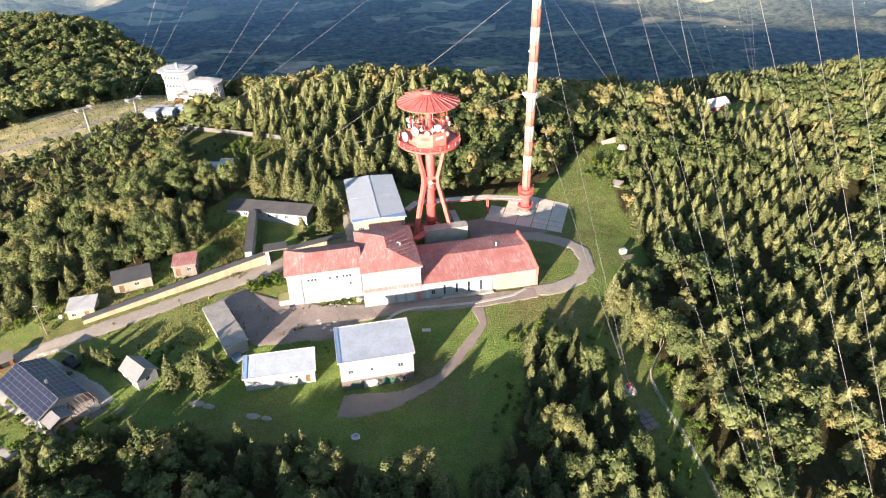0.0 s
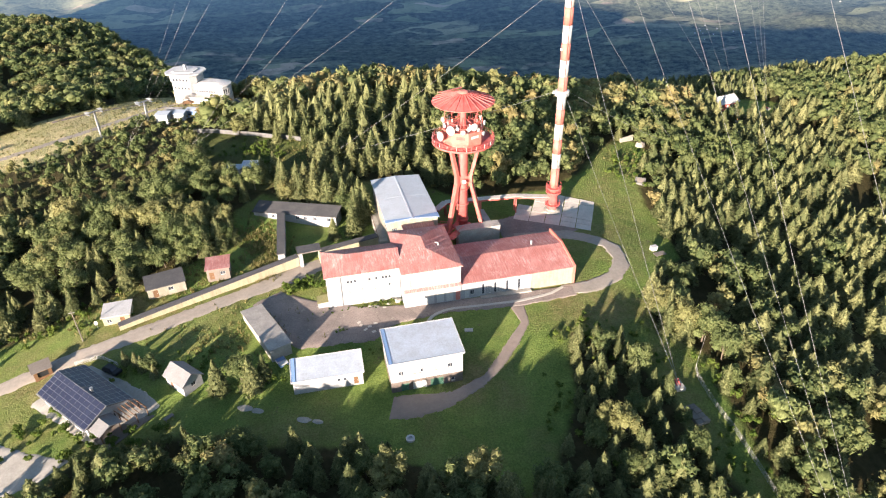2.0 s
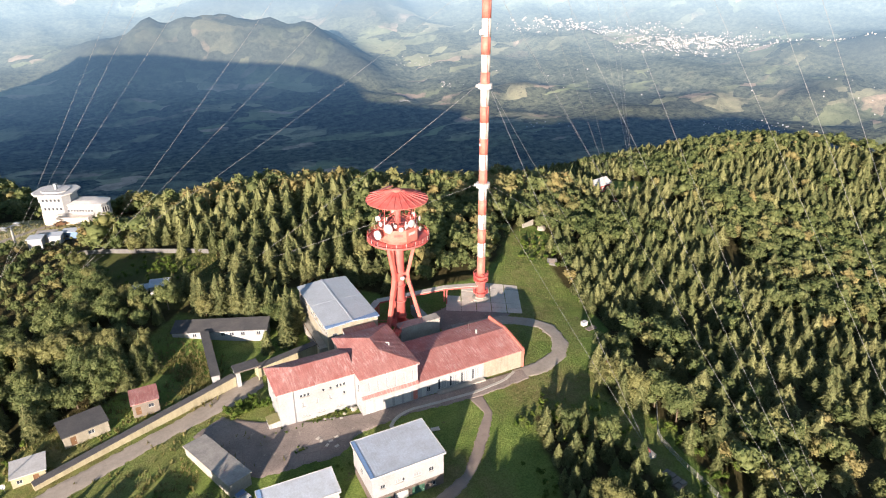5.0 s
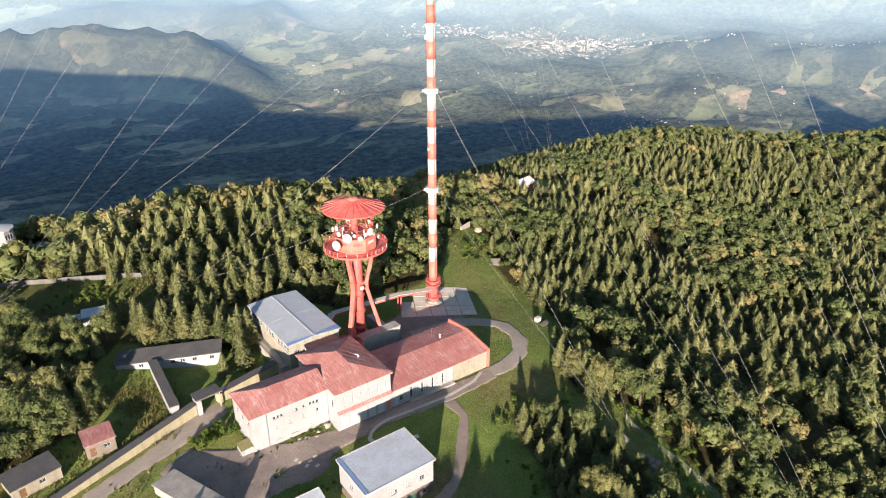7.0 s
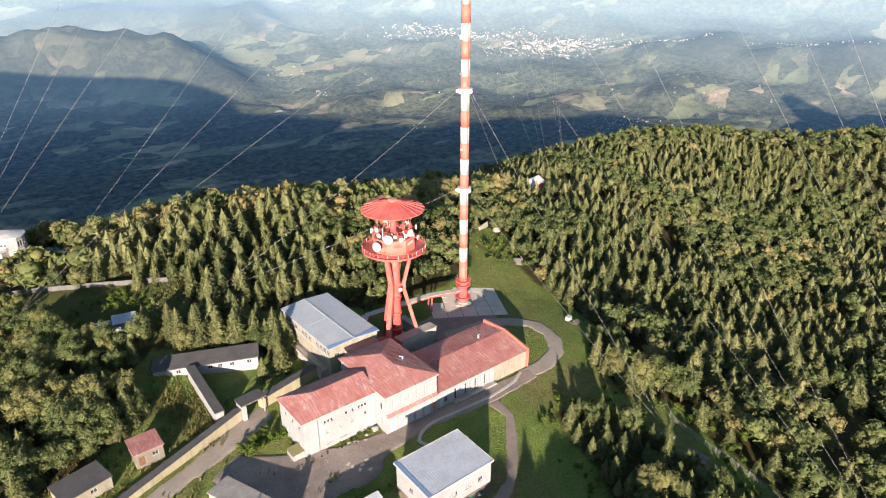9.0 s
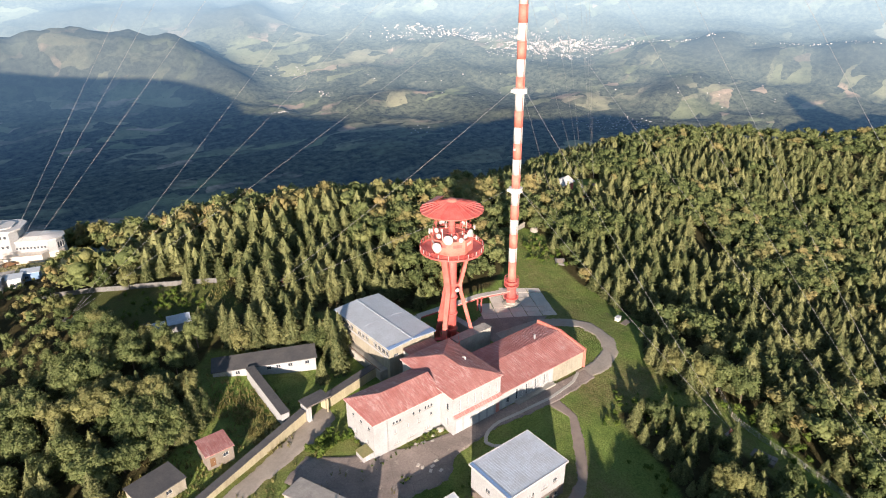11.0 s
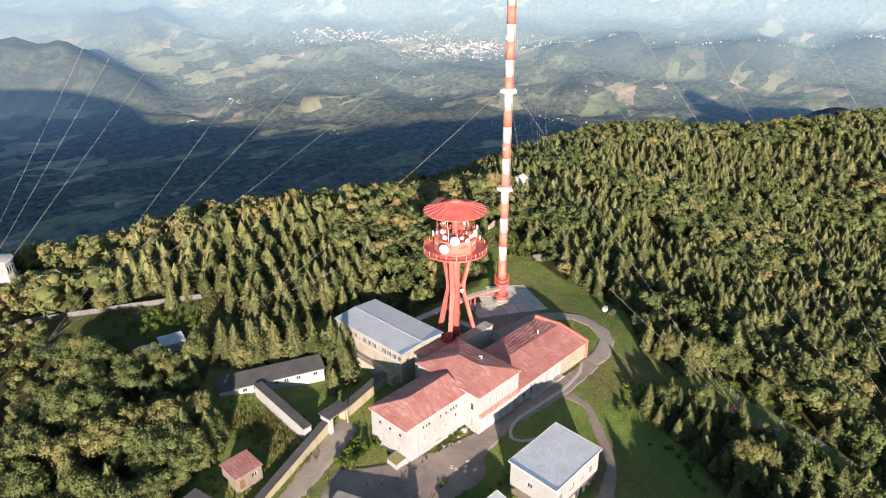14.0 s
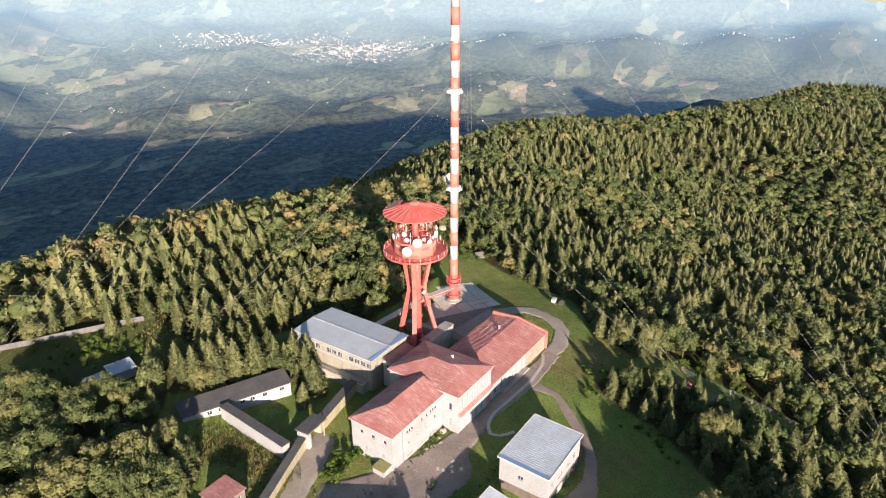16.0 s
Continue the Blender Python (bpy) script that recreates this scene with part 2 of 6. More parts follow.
def valley_material():
    """The far valley: woods, meadows and stubble fields, with blue haze put into emission and colour."""
    m = Mat("far_valley")
    wood = m.ramp(m.noise(0.035, 8, 0.8), 0.38, 0.66, (0.020, 0.030, 0.019), (0.205, 0.220, 0.130))
    wob = m.node("ShaderNodeTexNoise", Scale=0.009, Detail=5)
    m.link(m.where(), wob.inputs["Vector"])
    off = m.node("ShaderNodeVectorMath")
    off.operation = "MULTIPLY_ADD"
    off.inputs[1].default_value = (90, 90, 0)
    m.link(wob.outputs["Color"], off.inputs[0])
    m.link(m.where(), off.inputs[2])

    def plots(scale, turn, stretch):
        mp = m.node("ShaderNodeMapping", Scale=stretch, Rotation=(0, 0, turn))
        v = m.node("ShaderNodeTexVoronoi", Scale=scale)
        m.link(off.outputs[0], mp.inputs["Vector"])
        m.link(mp.outputs["Vector"], v.inputs["Vector"])
        sep = m.t.nodes.new("ShaderNodeSeparateColor")
        m.link(v.outputs["Color"], sep.inputs[0])
        return sep.outputs

    big, small = plots(0.0042, 0.6, (0.6, 1.5, 0.0)), plots(0.011, -0.3, (0.7, 1.5, 0.0))
    meadow = m.ramp(big[1], 0.15, 0.85, (0.25, 0.28, 0.145), (0.36, 0.345, 0.21))
    meadow = m.mix(m.ramp(small[1], 0.86, 0.90), meadow, (0.52, 0.40, 0.28))
    meadow = m.mix(1.0, meadow, m.ramp(m.noise(0.03, 5, 0.7), 0.3, 0.7, (0.75, 0.78, 0.75), (1.15, 1.12, 1.1)), "MULTIPLY")
    clear = m.mix(1.0, m.ramp(big[0], 0.54, 0.66), m.ramp(m.noise(0.0022, 6, 0.7), 0.44, 0.56), "MULTIPLY")
    clear = m.mix(1.0, clear, m.ramp(small[0], 0.34, 0.48), "MULTIPLY")
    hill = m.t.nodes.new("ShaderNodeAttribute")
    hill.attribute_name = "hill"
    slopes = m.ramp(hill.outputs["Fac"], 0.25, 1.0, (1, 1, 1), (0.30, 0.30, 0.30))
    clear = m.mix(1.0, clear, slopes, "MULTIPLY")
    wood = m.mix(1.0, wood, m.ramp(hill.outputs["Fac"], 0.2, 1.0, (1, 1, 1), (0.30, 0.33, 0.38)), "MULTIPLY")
    c = m.mix(clear, wood, meadow)
    c = m.mix(m.ramp(m.noise(0.06, 6, 0.75), 0.60, 0.66), c, (0.018, 0.028, 0.016))
    # haze of the air put into the emission: the farther, the paler and bluer
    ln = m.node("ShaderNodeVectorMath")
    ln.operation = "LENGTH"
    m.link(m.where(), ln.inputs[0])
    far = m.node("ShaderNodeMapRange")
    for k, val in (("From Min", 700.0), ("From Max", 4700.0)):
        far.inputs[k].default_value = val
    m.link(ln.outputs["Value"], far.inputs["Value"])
    haze_glow = m.t.nodes.new("ShaderNodeValToRGB")
    e = haze_glow.color_ramp.elements
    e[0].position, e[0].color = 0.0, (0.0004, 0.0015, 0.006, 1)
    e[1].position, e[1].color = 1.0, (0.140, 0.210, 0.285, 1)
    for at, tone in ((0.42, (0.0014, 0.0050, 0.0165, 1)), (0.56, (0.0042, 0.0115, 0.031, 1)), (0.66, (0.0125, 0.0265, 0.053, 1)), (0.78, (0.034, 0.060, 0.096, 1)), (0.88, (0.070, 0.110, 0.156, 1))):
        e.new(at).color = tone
    m.link(far.outputs["Result"], haze_glow.inputs["Fac"])
    m.link(haze_glow.outputs["Color"], m.b.inputs["Emission Color"])
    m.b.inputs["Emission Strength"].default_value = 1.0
    # the same haze in the base colour: contrast fades with distance
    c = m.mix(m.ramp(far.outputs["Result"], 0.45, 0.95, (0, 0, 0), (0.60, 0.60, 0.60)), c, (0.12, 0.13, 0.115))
    m.colour(c).gloss(1.0, 0, 0.0)
    return m.m


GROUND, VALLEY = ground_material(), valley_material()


# ---- ground ----
def smooth(a, b, v):
    s = np.clip((v - a) / (b - a), 0, 1)
    return s * s * (3 - 2 * s)


# rounded knolls of the ridge: place, radius, rise over the saddle level
KNOLLS = [(40, 130, 60, 18.4), (-40, 150, 50, 9.3), (-60, 100, 50, -1.2), (80, 80, 30, 5.5), (120, 130, 45, 6.7), (95, 190, 40, 5.7),
          (-40, 210, 40, 9.7), (30, 245, 55, 35.3), (-90, 300, 60, 16.4), (160, 230, 60, 23.9), (200, 140, 70, 3.6), (310, 240, 70, 25.3),
          (320, 150, 70, -9.1), (450, 150, 100, 19.6), (650, 80, 160, 4.5), (420, -20, 150, -17.7), (150, 40, 80, 10.9), (-80, 60, 80, 29.9),
          # (-384, 640) lies out of view, added to fill a notch in the valley's shadow
          (20, 60, 40, 8.8), (-160, 230, 80, 26.2), (-100, 380, 60, 4.0), (230, 270, 60, 3.0), (-190, 470, 80, 25.0), (-384, 640, 90, 16.0), (-54, 286, 18, 4.4)]
# hills of the far valley: place, radius along x and y, rise over the valley floor
FAR_HILLS = [(130, 3930, 330, 280, 125), (530, 3880, 330, 240, 190), (920, 3760, 300, 220, 150), (1060, 3570, 210, 170, 110), (1190, 3380, 150, 150, 70),
             (1600, 4220, 420, 230, 95), (900, 4510, 500, 160, 80), (3530, 2100, 250, 170, 72), (3250, 2330, 200, 130, 50), (3790, 1420, 270, 200, 80), (3560, 1760, 180, 150, 60),
             # (1260, -790) is an unseen southern hill, added to shade the eastern ridge
             (4210, 380, 330, 260, 120), (4100, 900, 200, 180, 70), (2340, 700, 330, 260, 150), (2430, 360, 330, 260, 160), (2450, 60, 330, 280, 180), (2400, -300, 360, 320, 200), (1260, -790, 280, 240, 690),
             (2250, 2150, 420, 140, 45), (1700, 2750, 330, 120, 40), (2900, 1900, 300, 140, 55)]
# long unseen west spur, added to shade the valley: distance along it, crest height
SHADE_SPUR_U = [560, 700, 850, 1000, 1200, 1400, 1700, 2000, 2400, 2900]
SHADE_SPUR_Z = [-150, 8, 10, 11, 8, 90, 130, 120, 105, 60]


# the line where the ridge breaks off to the north
CREST_X = [-500, -220, -150, -100, -60, -30, 60, 150, 250, 330, 450, 770]
CREST_Y = [640, 580, 500, 415, 330, 285, 262, 270, 280, 255, 190, 120]


def waves(x, y, size, seed):
    """Rolling relief from a few crossed waves."""
    rng = np.random.RandomState(seed)
    z = 0
    for k in range(9):
        a, ph, f = rng.uniform(0, 6.28), rng.uniform(0, 6.28), rng.uniform(0.6, 2.6)
        z = z + np.sin((x * np.cos(a) + y * np.sin(a)) * f * 6.28 / size + ph) / f
    return z / 3.0


def hills(x, y):
    return sum(a * np.exp(-((x - cx) / sx) ** 2 - ((y - cy) / sy) ** 2) for cx, cy, sx, sy, a in FAR_HILLS)


def height(x, y):
    x, y = np.asarray(x, float), np.asarray(y, float)
    ridge = -45 + sum(a * np.exp(-((x - cx) ** 2 + (y - cy) ** 2) / (2 * r * r)) for cx, cy, r, a in KNOLLS)
    u, v = (x - 5) / 50, (y - 125) / 40
    terrace = np.clip(-5.02 - .48 * u + 2.04 * v - .19 * u * u - .89 * u * v - .71 * v * v, -30, 5)
    m = smooth(1.15, 0.70, np.sqrt(((x - 5) / 78) ** 2 + ((y - 126) / 52) ** 2))
    z = ridge * (1 - m) + terrace * m
    crest = np.interp(x, CREST_X, CREST_Y)
    d = y - crest - 10
    z = z - 0.5 * np.where(d > 0, d, 0) * smooth(0, 60, d) - 0.45 * np.maximum(x - 800, 0) - 0.3 * np.maximum(-x - 350, 0)
    r = np.hypot(x, y - 50)
    if r.size and r.max() < 350:
        return z
    floor = np.interp(r, [0, 2700, 3100, 3400, 3800, 4200, 4600, 4950], [-570, -570, -560, -530, -460, -368, -225, 20])
    floor = floor + 14 * waves(x, y, 900, 3) * smooth(700, 2000, r) + 9 * waves(x, y, 420, 9) * smooth(2600, 3200, r) + 6 * waves(x, y, 190, 12) * smooth(2600, 3100, r) + 4 * waves(x, y, 95, 14) * smooth(2600, 3000, r)
    rough = 1 + 0.10 * waves(x, y, 260, 17) + 0.05 * waves(x, y, 120, 18)
    floor = floor + rough * hills(x, y)
    u, v = -0.5 * x + 0.866 * y, 0.866 * x + 0.5 * y
    spur = np.interp(u, SHADE_SPUR_U, SHADE_SPUR_Z) + 570
    floor = floor + spur * np.exp(-(v / np.where(v > 0, 70, 240)) ** 2) * smooth(520, 640, u) * smooth(3100, 2800, u)
    k = 30.0
    blend = np.maximum(z, floor) + k * np.log1p(np.exp(-np.abs(z - floor) / k)) * smooth(350, 900, r)
    return blend


def H(x, y):
    return float(height(x, y))


def inside(x, y, poly):
    """Whether points lie in a polygon (arrays)."""
    x, y = np.asarray(x, float), np.asarray(y, float)
    hit = np.zeros(x.shape, bool)
    n = len(poly)
    for i in range(n):
        (x0, y0), (x1, y1) = poly[i], poly[(i + 1) % n]
        if y0 == y1:
            continue
        hit ^= ((y0 > y) != (y1 > y)) & (x < (x1 - x0) * (y - y0) / (y1 - y0) + x0)
    return hit


# open land: the compound, the piste, the clearings and the fence track
COMPOUND = [(-95, 108), (-62, 95), (-45, 97), (-30, 91), (-13, 87), (-3, 81), (8, 73), (19, 67), (25, 75), (34, 88), (36.5, 98), (40, 106), (50, 103),
            (50, 95), (53, 84), (52, 74), (58, 60), (64, 62), (65, 84), (68, 92), (60, 105), (66, 118), (82, 130), (86, 148), (86, 158), (91, 172), (104, 190),
            (102, 200), (88, 193), (73, 176), (58, 167.5), (43, 168), (30, 169), (21, 176), (2, 180), (3, 170), (-3, 161), (-3, 166), (-26, 178), (-34, 172), (-35, 158),
            (-46, 150), (-58, 144), (-70, 139), (-95, 131)]
PISTE = [(-132, 262), (-114, 288), (-95, 303), (-81, 325), (-69, 332), (-44, 300), (-28, 290), (-25, 276), (-33, 266), (-50, 265), (-60, 262), (-72, 268), (-86, 253), (-102, 240), (-122, 232)]
GLADE = [(-50, 238), (-25, 214), (-12, 205), (-13, 188), (-25, 180), (-38, 186), (-46, 212)]
GLADE_EAST = [(154, 226), (168, 246), (186, 248), (198, 240), (186, 227), (176, 222)]
APRON = [(-96, 108), (-96, 86), (-70, 89), (-62, 96)]
OPEN = [COMPOUND, PISTE, GLADE, GLADE_EAST, APRON]


def open_land(x, y):
    hit = np.zeros(np.shape(x), bool)
    for poly in OPEN:
        hit |= inside(x, y, poly)
    return hit


def mesh_object(name, verts, faces, material, parent=None, label="", attrs=None, flat=True):
    me = bpy.data.meshes.new(name)
    me.from_pydata(verts, [], faces)
    me.materials.append(material)
    for key, values in (attrs or {}).items():
        a = me.attributes.new(key, "FLOAT", "POINT")
        a.data.foreach_set("value", np.asarray(values, np.float32))
    if not flat:
        me.polygons.foreach_set("use_smooth", np.ones(len(me.polygons), bool))
    me.update()
    ob = new(name, me)
    if parent:
        ob.parent = parent
    if label:
        ob["label"] = label
    return ob


def sheet(name, r, material, attrs=True):
    """Part of the one ground sheet: rings round the summit."""
    n = 540
    a = np.linspace(0, 2 * np.pi, n, endpoint=False)
    rr, aa = np.meshgrid(r, a, indexing="ij")
    x, y = 20 + rr * np.cos(aa), 130 + rr * np.sin(aa)
    z = height(x, y)
    i, j = np.meshgrid(np.arange(len(r) - 1), np.arange(n), indexing="ij")
    jn = (j + 1) % n
    faces = np.stack([i * n + j, (i + 1) * n + j, (i + 1) * n + jn, i * n + jn], -1).reshape(-1, 4)
    verts = np.stack([x, y, z], -1).reshape(-1, 3)
    at = None
    if attrs:
        w = 1.0 - open_land(x, y).astype(float)
        w = (w + np.roll(w, 1, 1) + np.roll(w, -1, 1)) / 3
        w = np.where(inside(x, y, GLADE), np.maximum(w, 0.65), w)
        at = {"wood": w.ravel(), "piste": inside(x, y, PISTE).astype(float).ravel()}
    else:
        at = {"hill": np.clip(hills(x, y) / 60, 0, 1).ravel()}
    return mesh_object(name, verts.tolist(), faces.tolist(), material, attrs=at, flat=False)


near_r = np.concatenate([np.linspace(0.5, 120, 130), 120 * 1.016 ** np.arange(1, 103)])
far_r = near_r[-1] * (4750 / near_r[-1]) ** np.linspace(0, 1, 170)
tagged(sheet("ground", near_r, GROUND), "grassy and wooded mountain top with bare forest floor", "ground", kind="structure")
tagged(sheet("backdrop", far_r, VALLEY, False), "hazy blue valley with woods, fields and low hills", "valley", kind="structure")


# ---- building blocks ----
def part(name, bm, material, parent, label="", smooth_shade=False):
    """Links a bmesh as one mesh object under a thing or a part."""
    me = bpy.data.meshes.new(name)
    bm.normal_update()
    if smooth_shade:
        for f in bm.faces:
            f.smooth = True
    bm.to_mesh(me)
    bm.free()
    me.materials.append(material)
    ob = new(name, me)
    ob.parent = parent
    if label:
        ob["label"] = label
    return ob


def thing(name, label, category, at=(0, 0, 0), turn=0.0, group="", kind=""):
    ob = new(name)
    ob.empty_display_size = 0.5
    ob.location = at
    ob.rotation_euler = (0, 0, radians(turn))
    return tagged(ob, label, category, group, kind)


def box(bm, x0, x1, y0, y1, z0, z1):
    v = [bm.verts.new(p) for p in ((x0, y0, z0), (x1, y0, z0), (x1, y1, z0), (x0, y1, z0), (x0, y0, z1), (x1, y0, z1), (x1, y1, z1), (x0, y1, z1))]
    for f in ((3, 2, 1, 0), (4, 5, 6, 7), (0, 1, 5, 4), (1, 2, 6, 5), (2, 3, 7, 6), (3, 0, 4, 7)):
        bm.faces.new([v[i] for i in f])
    return bm


def solid(bm, bottom, top):
    """A closed body between two rings of as many points."""
    a, b = [bm.verts.new(p) for p in bottom], [bm.verts.new(p) for p in top]
    n = len(a)
    bm.faces.new(a[::-1])
    bm.faces.new(b)
    for i in range(n):
        bm.faces.new((a[i], a[(i + 1) % n], b[(i + 1) % n], b[i]))
    return bm


def beam(bm, p, q, w, h=None):
    """A square bar from p to q."""
    p, q = Vector(p), Vector(q)
    d = (q - p).normalized()
    side = d.cross(Vector((0, 0, 1)))
    side = side.normalized() if side.length > 1e-4 else Vector((1, 0, 0))
    up = side.cross(d)
    s, u = side * w / 2, up * (h or w) / 2
    return solid(bm, [p - s - u, p + s - u, p + s + u, p - s + u], [q - s - u, q + s - u, q + s + u, q - s + u])


def tube(bm, p, q, r0, r1=None, n=10):
    p, q = Vector(p), Vector(q)
    r1 = r0 if r1 is None else r1
    d = (q - p).normalized()
    a = d.orthogonal().normalized()
    b = d.cross(a)
    ring = [(a * math.cos(6.28318 * i / n) + b * math.sin(6.28318 * i / n)) for i in range(n)]
    return solid(bm, [p + v * r0 for v in ring], [q + v * r1 for v in ring])


def lathe(bm, profile, n=32, cx=0.0, cy=0.0):
    """A closed body turned round a vertical axis from (radius, z) pairs."""
    rings = []
    for r, z in profile:
        rings.append([bm.verts.new((cx + r * math.cos(6.28318 * i / n), cy + r * math.sin(6.28318 * i / n), z)) for i in range(n)])
    for a, b in zip(rings, rings[1:]):
        for i in range(n):
            bm.faces.new((a[i], a[(i + 1) % n], b[(i + 1) % n], b[i]))
    bm.faces.new(rings[0][::-1])
    bm.faces.new(rings[-1])
    return bm


def B():
    return bmesh.new()


def slab(bm, poly, t):
    """A roof plane: a flat polygon, t thick downwards."""
    return solid(bm, [Vector(p) - Vector((0, 0, t)) for p in poly], [Vector(p) for p in poly])


def seams(bm, poly, gap=0.62, w=0.06, h=0.05):
    """Raised seams down the slope of a roof plane."""
    pts = [Vector(p) for p in poly]
    n = (pts[1] - pts[0]).cross(pts[2] - pts[0]).normalized()
    if n.z < 0:
        n = -n
    down = Vector((n.x, n.y, 0))
    down = Vector((1, 0, 0)) if down.length < 1e-3 else down.normalized()
    across = Vector((-down.y, down.x, 0))
    o = pts[0]
    uv = [((p - o).dot(across), p) for p in pts]
    lo, hi = min(u for u, _ in uv), max(u for u, _ in uv)
    s = lo + gap / 2
    while s < hi:
        cut = []
        for (u0, p0), (u1, p1) in zip(uv, uv[1:] + uv[:1]):
            if (u0 - s) * (u1 - s) < 0:
                cut.append(p0.lerp(p1, (s - u0) / (u1 - u0)))
        if len(cut) == 2 and (cut[0] - cut[1]).length > 0.2:
            beam(bm, cut[0] + n * h / 2, cut[1] + n * h / 2, w, h)
        s += gap
    return bm


def wall_cells(bm, length, z0, z1, t, holes):
    """A wall along x, t thick towards +y, with openings right through."""
    xs = sorted({0.0, length, *[h[0] for h in holes], *[h[0] + h[2] for h in holes]})
    zs = sorted({z0, z1, *[h[1] for h in holes], *[h[1] + h[3] for h in holes]})
    for xa, xb in zip(xs, xs[1:]):
        for za, zb in zip(zs, zs[1:]):
            cx, cz = (xa + xb) / 2, (za + zb) / 2
            if not any(h[0] < cx < h[0] + h[2] and h[1] < cz < h[1] + h[3] for h in holes):
                box(bm, xa, xb, 0, t, za, zb)
    bmesh.ops.remove_doubles(bm, verts=bm.verts, dist=0.0005)
    return bm


def opening(kind, x, z, w, h, parent, door_mat):
    """What fills an opening: a window with frame, bars and pane, or a door leaf with frame."""
    f = 0.07
    if kind in ("win", "blind"):
        win = part("window", ring_frame(x, z, w, h, f, 0.06, 0.16), WHITE_STEEL, parent)
        part("pane", box(B(), x + f, x + w - f, 0.10, 0.13, z + f, z + h - f), GLASS if kind == "win" else PALE_PANE, win)
        n = max(1, round(w / 0.8)) + (1 if w > 0.9 else 0)
        for i in range(1, n):
            part("glazing_bar", box(B(), x + w * i / n - 0.025, x + w * i / n + 0.025, 0.07, 0.12, z + f, z + h - f), WHITE_STEEL, win)
        part("sill", box(B(), x - 0.06, x + w + 0.06, -0.10, 0.10, z - 0.05, z - 0.002), CONCRETE, win)
        return win
    if kind == "dark":
        # a near-black panel stands in for the shade inside
        return part("opening", box(B(), x, x + w, 0.2, 0.24, z, z + h), DARK, parent)
    d = part("door", ring_frame(x, z, w, h, 0.08, 0.04, 0.18), door_mat, parent)
    leaf = B()
    n = max(1, round(w / 1.2))
    for i in range(n):
        box(leaf, x + 0.08 + (w - 0.16) * i / n + 0.015, x + 0.08 + (w - 0.16) * (i + 1) / n - 0.015, 0.08, 0.13, z + 0.02, z + h - 0.08)
    part("door_leaf", leaf, door_mat, d)
    part("handle", box(B(), x + w - 0.3, x + w - 0.2, 0.02, 0.08, z + h * 0.45, z + h * 0.5), GREY_STEEL, d)
    return d


def ring_frame(x, z, w, h, f, y0, y1):
    bm = B()
    box(bm, x, x + f, y0, y1, z, z + h)
    box(bm, x + w - f, x + w, y0, y1, z, z + h)
    box(bm, x + f, x + w - f, y0, y1, z, z + f)
    box(bm, x + f, x + w - f, y0, y1, z + h - f, z + h)
    return bm


def walls(house, w, d, top, material, holes, low=-1.6, t=0.3, door_mat=None, skip=(), at=(0, 0)):
    """Four walls round a w by d plan; top: one height or front-left, front-right, back-right, back-left."""
    hs = [top] * 4 if isinstance(top, (int, float)) else top
    sides = {"front": (0, 0, 0, w, hs[0], hs[1]), "right": (w, 0, 90, d, hs[1], hs[2]), "back": (w, d, 180, w, hs[2], hs[3]), "left": (0, d, 270, d, hs[3], hs[0])}
    for side, (x, y, turn, length, ha, hb) in sides.items():
        if side in skip:
            continue
        cut = holes.get(side, [])
        a, b = (0.0, length) if side in ("front", "back") else (t, length - t)
        bm = wall_cells(B(), b - a, low, min(ha, hb), t, [(o[1] - a, o[2], o[3], o[4]) for o in cut])
        if abs(ha - hb) > 0.01:
            lo = min(ha, hb)
            x0, x1 = (0, b - a)
            hi = x1 if hb > ha else x0
            solid(bm, [(x0, 0, lo), (x1, 0, lo), (hi, 0, max(ha, hb))], [(x0, t, lo), (x1, t, lo), (hi, t, max(ha, hb))])
        ob = part("wall", bm, material, house)
        spot = pose(at[0] + x, at[1] + y, 0, 0, 0, turn) @ pose(a, 0, 0)
        ob.matrix_local = spot
        for o in cut:
            opening(o[0], o[1] - a, o[2], o[3], o[4], house, (o[5] if len(o) > 5 else door_mat) or LIGHT_DOOR).matrix_local = spot


def gable_roof(house, w, d, eave, ridge, material, over=0.4, gap=0.0, thick=0.16, wall=None, along="x"):
    """A saddle roof with its ridge along x or y, with gable ends."""
    o = over
    if along == "x":
        k = (ridge - eave) / (d / 2)
        e = eave - k * o
        planes = [[(-o, -o, e), (w + o, -o, e), (w + o, d / 2, ridge), (-o, d / 2, ridge)], [(w + o, d + o, e), (-o, d + o, e), (-o, d / 2, ridge), (w + o, d / 2, ridge)]]
        ends = [[(0, 0, eave), (0, d, eave), (0, d / 2, ridge - 0.12)], [(w, 0, eave), (w, d, eave), (w, d / 2, ridge - 0.12)]]
        shift = Vector((0.3, 0, 0))
    else:
        k = (ridge - eave) / (w / 2)
        e = eave - k * o
        planes = [[(-o, d + o, e), (-o, -o, e), (w / 2, -o, ridge), (w / 2, d + o, ridge)], [(w + o, -o, e), (w + o, d + o, e), (w / 2, d + o, ridge), (w / 2, -o, ridge)]]
        ends = [[(0, 0, eave), (w, 0, eave), (w / 2, 0, ridge - 0.12)], [(0, d, eave), (w, d, eave), (w / 2, d, ridge - 0.12)]]
        shift = Vector((0, 0.3, 0))
    for p in planes:
        r = part("roof", slab(B(), [Vector(q) + Vector((0, 0, thick)) for q in p], thick - 0.004), material, house)
        if gap:
            part("roof_seams", seams(B(), [Vector(q) + Vector((0, 0, thick)) for q in p], gap), material, r)["kind"] = "stuff"
    if wall:
        for i, p in enumerate(ends):
            s = shift if i == 0 else -shift
            part("gable", solid(B(), [Vector(q) for q in p], [Vector(q) + s for q in p]), wall, house)


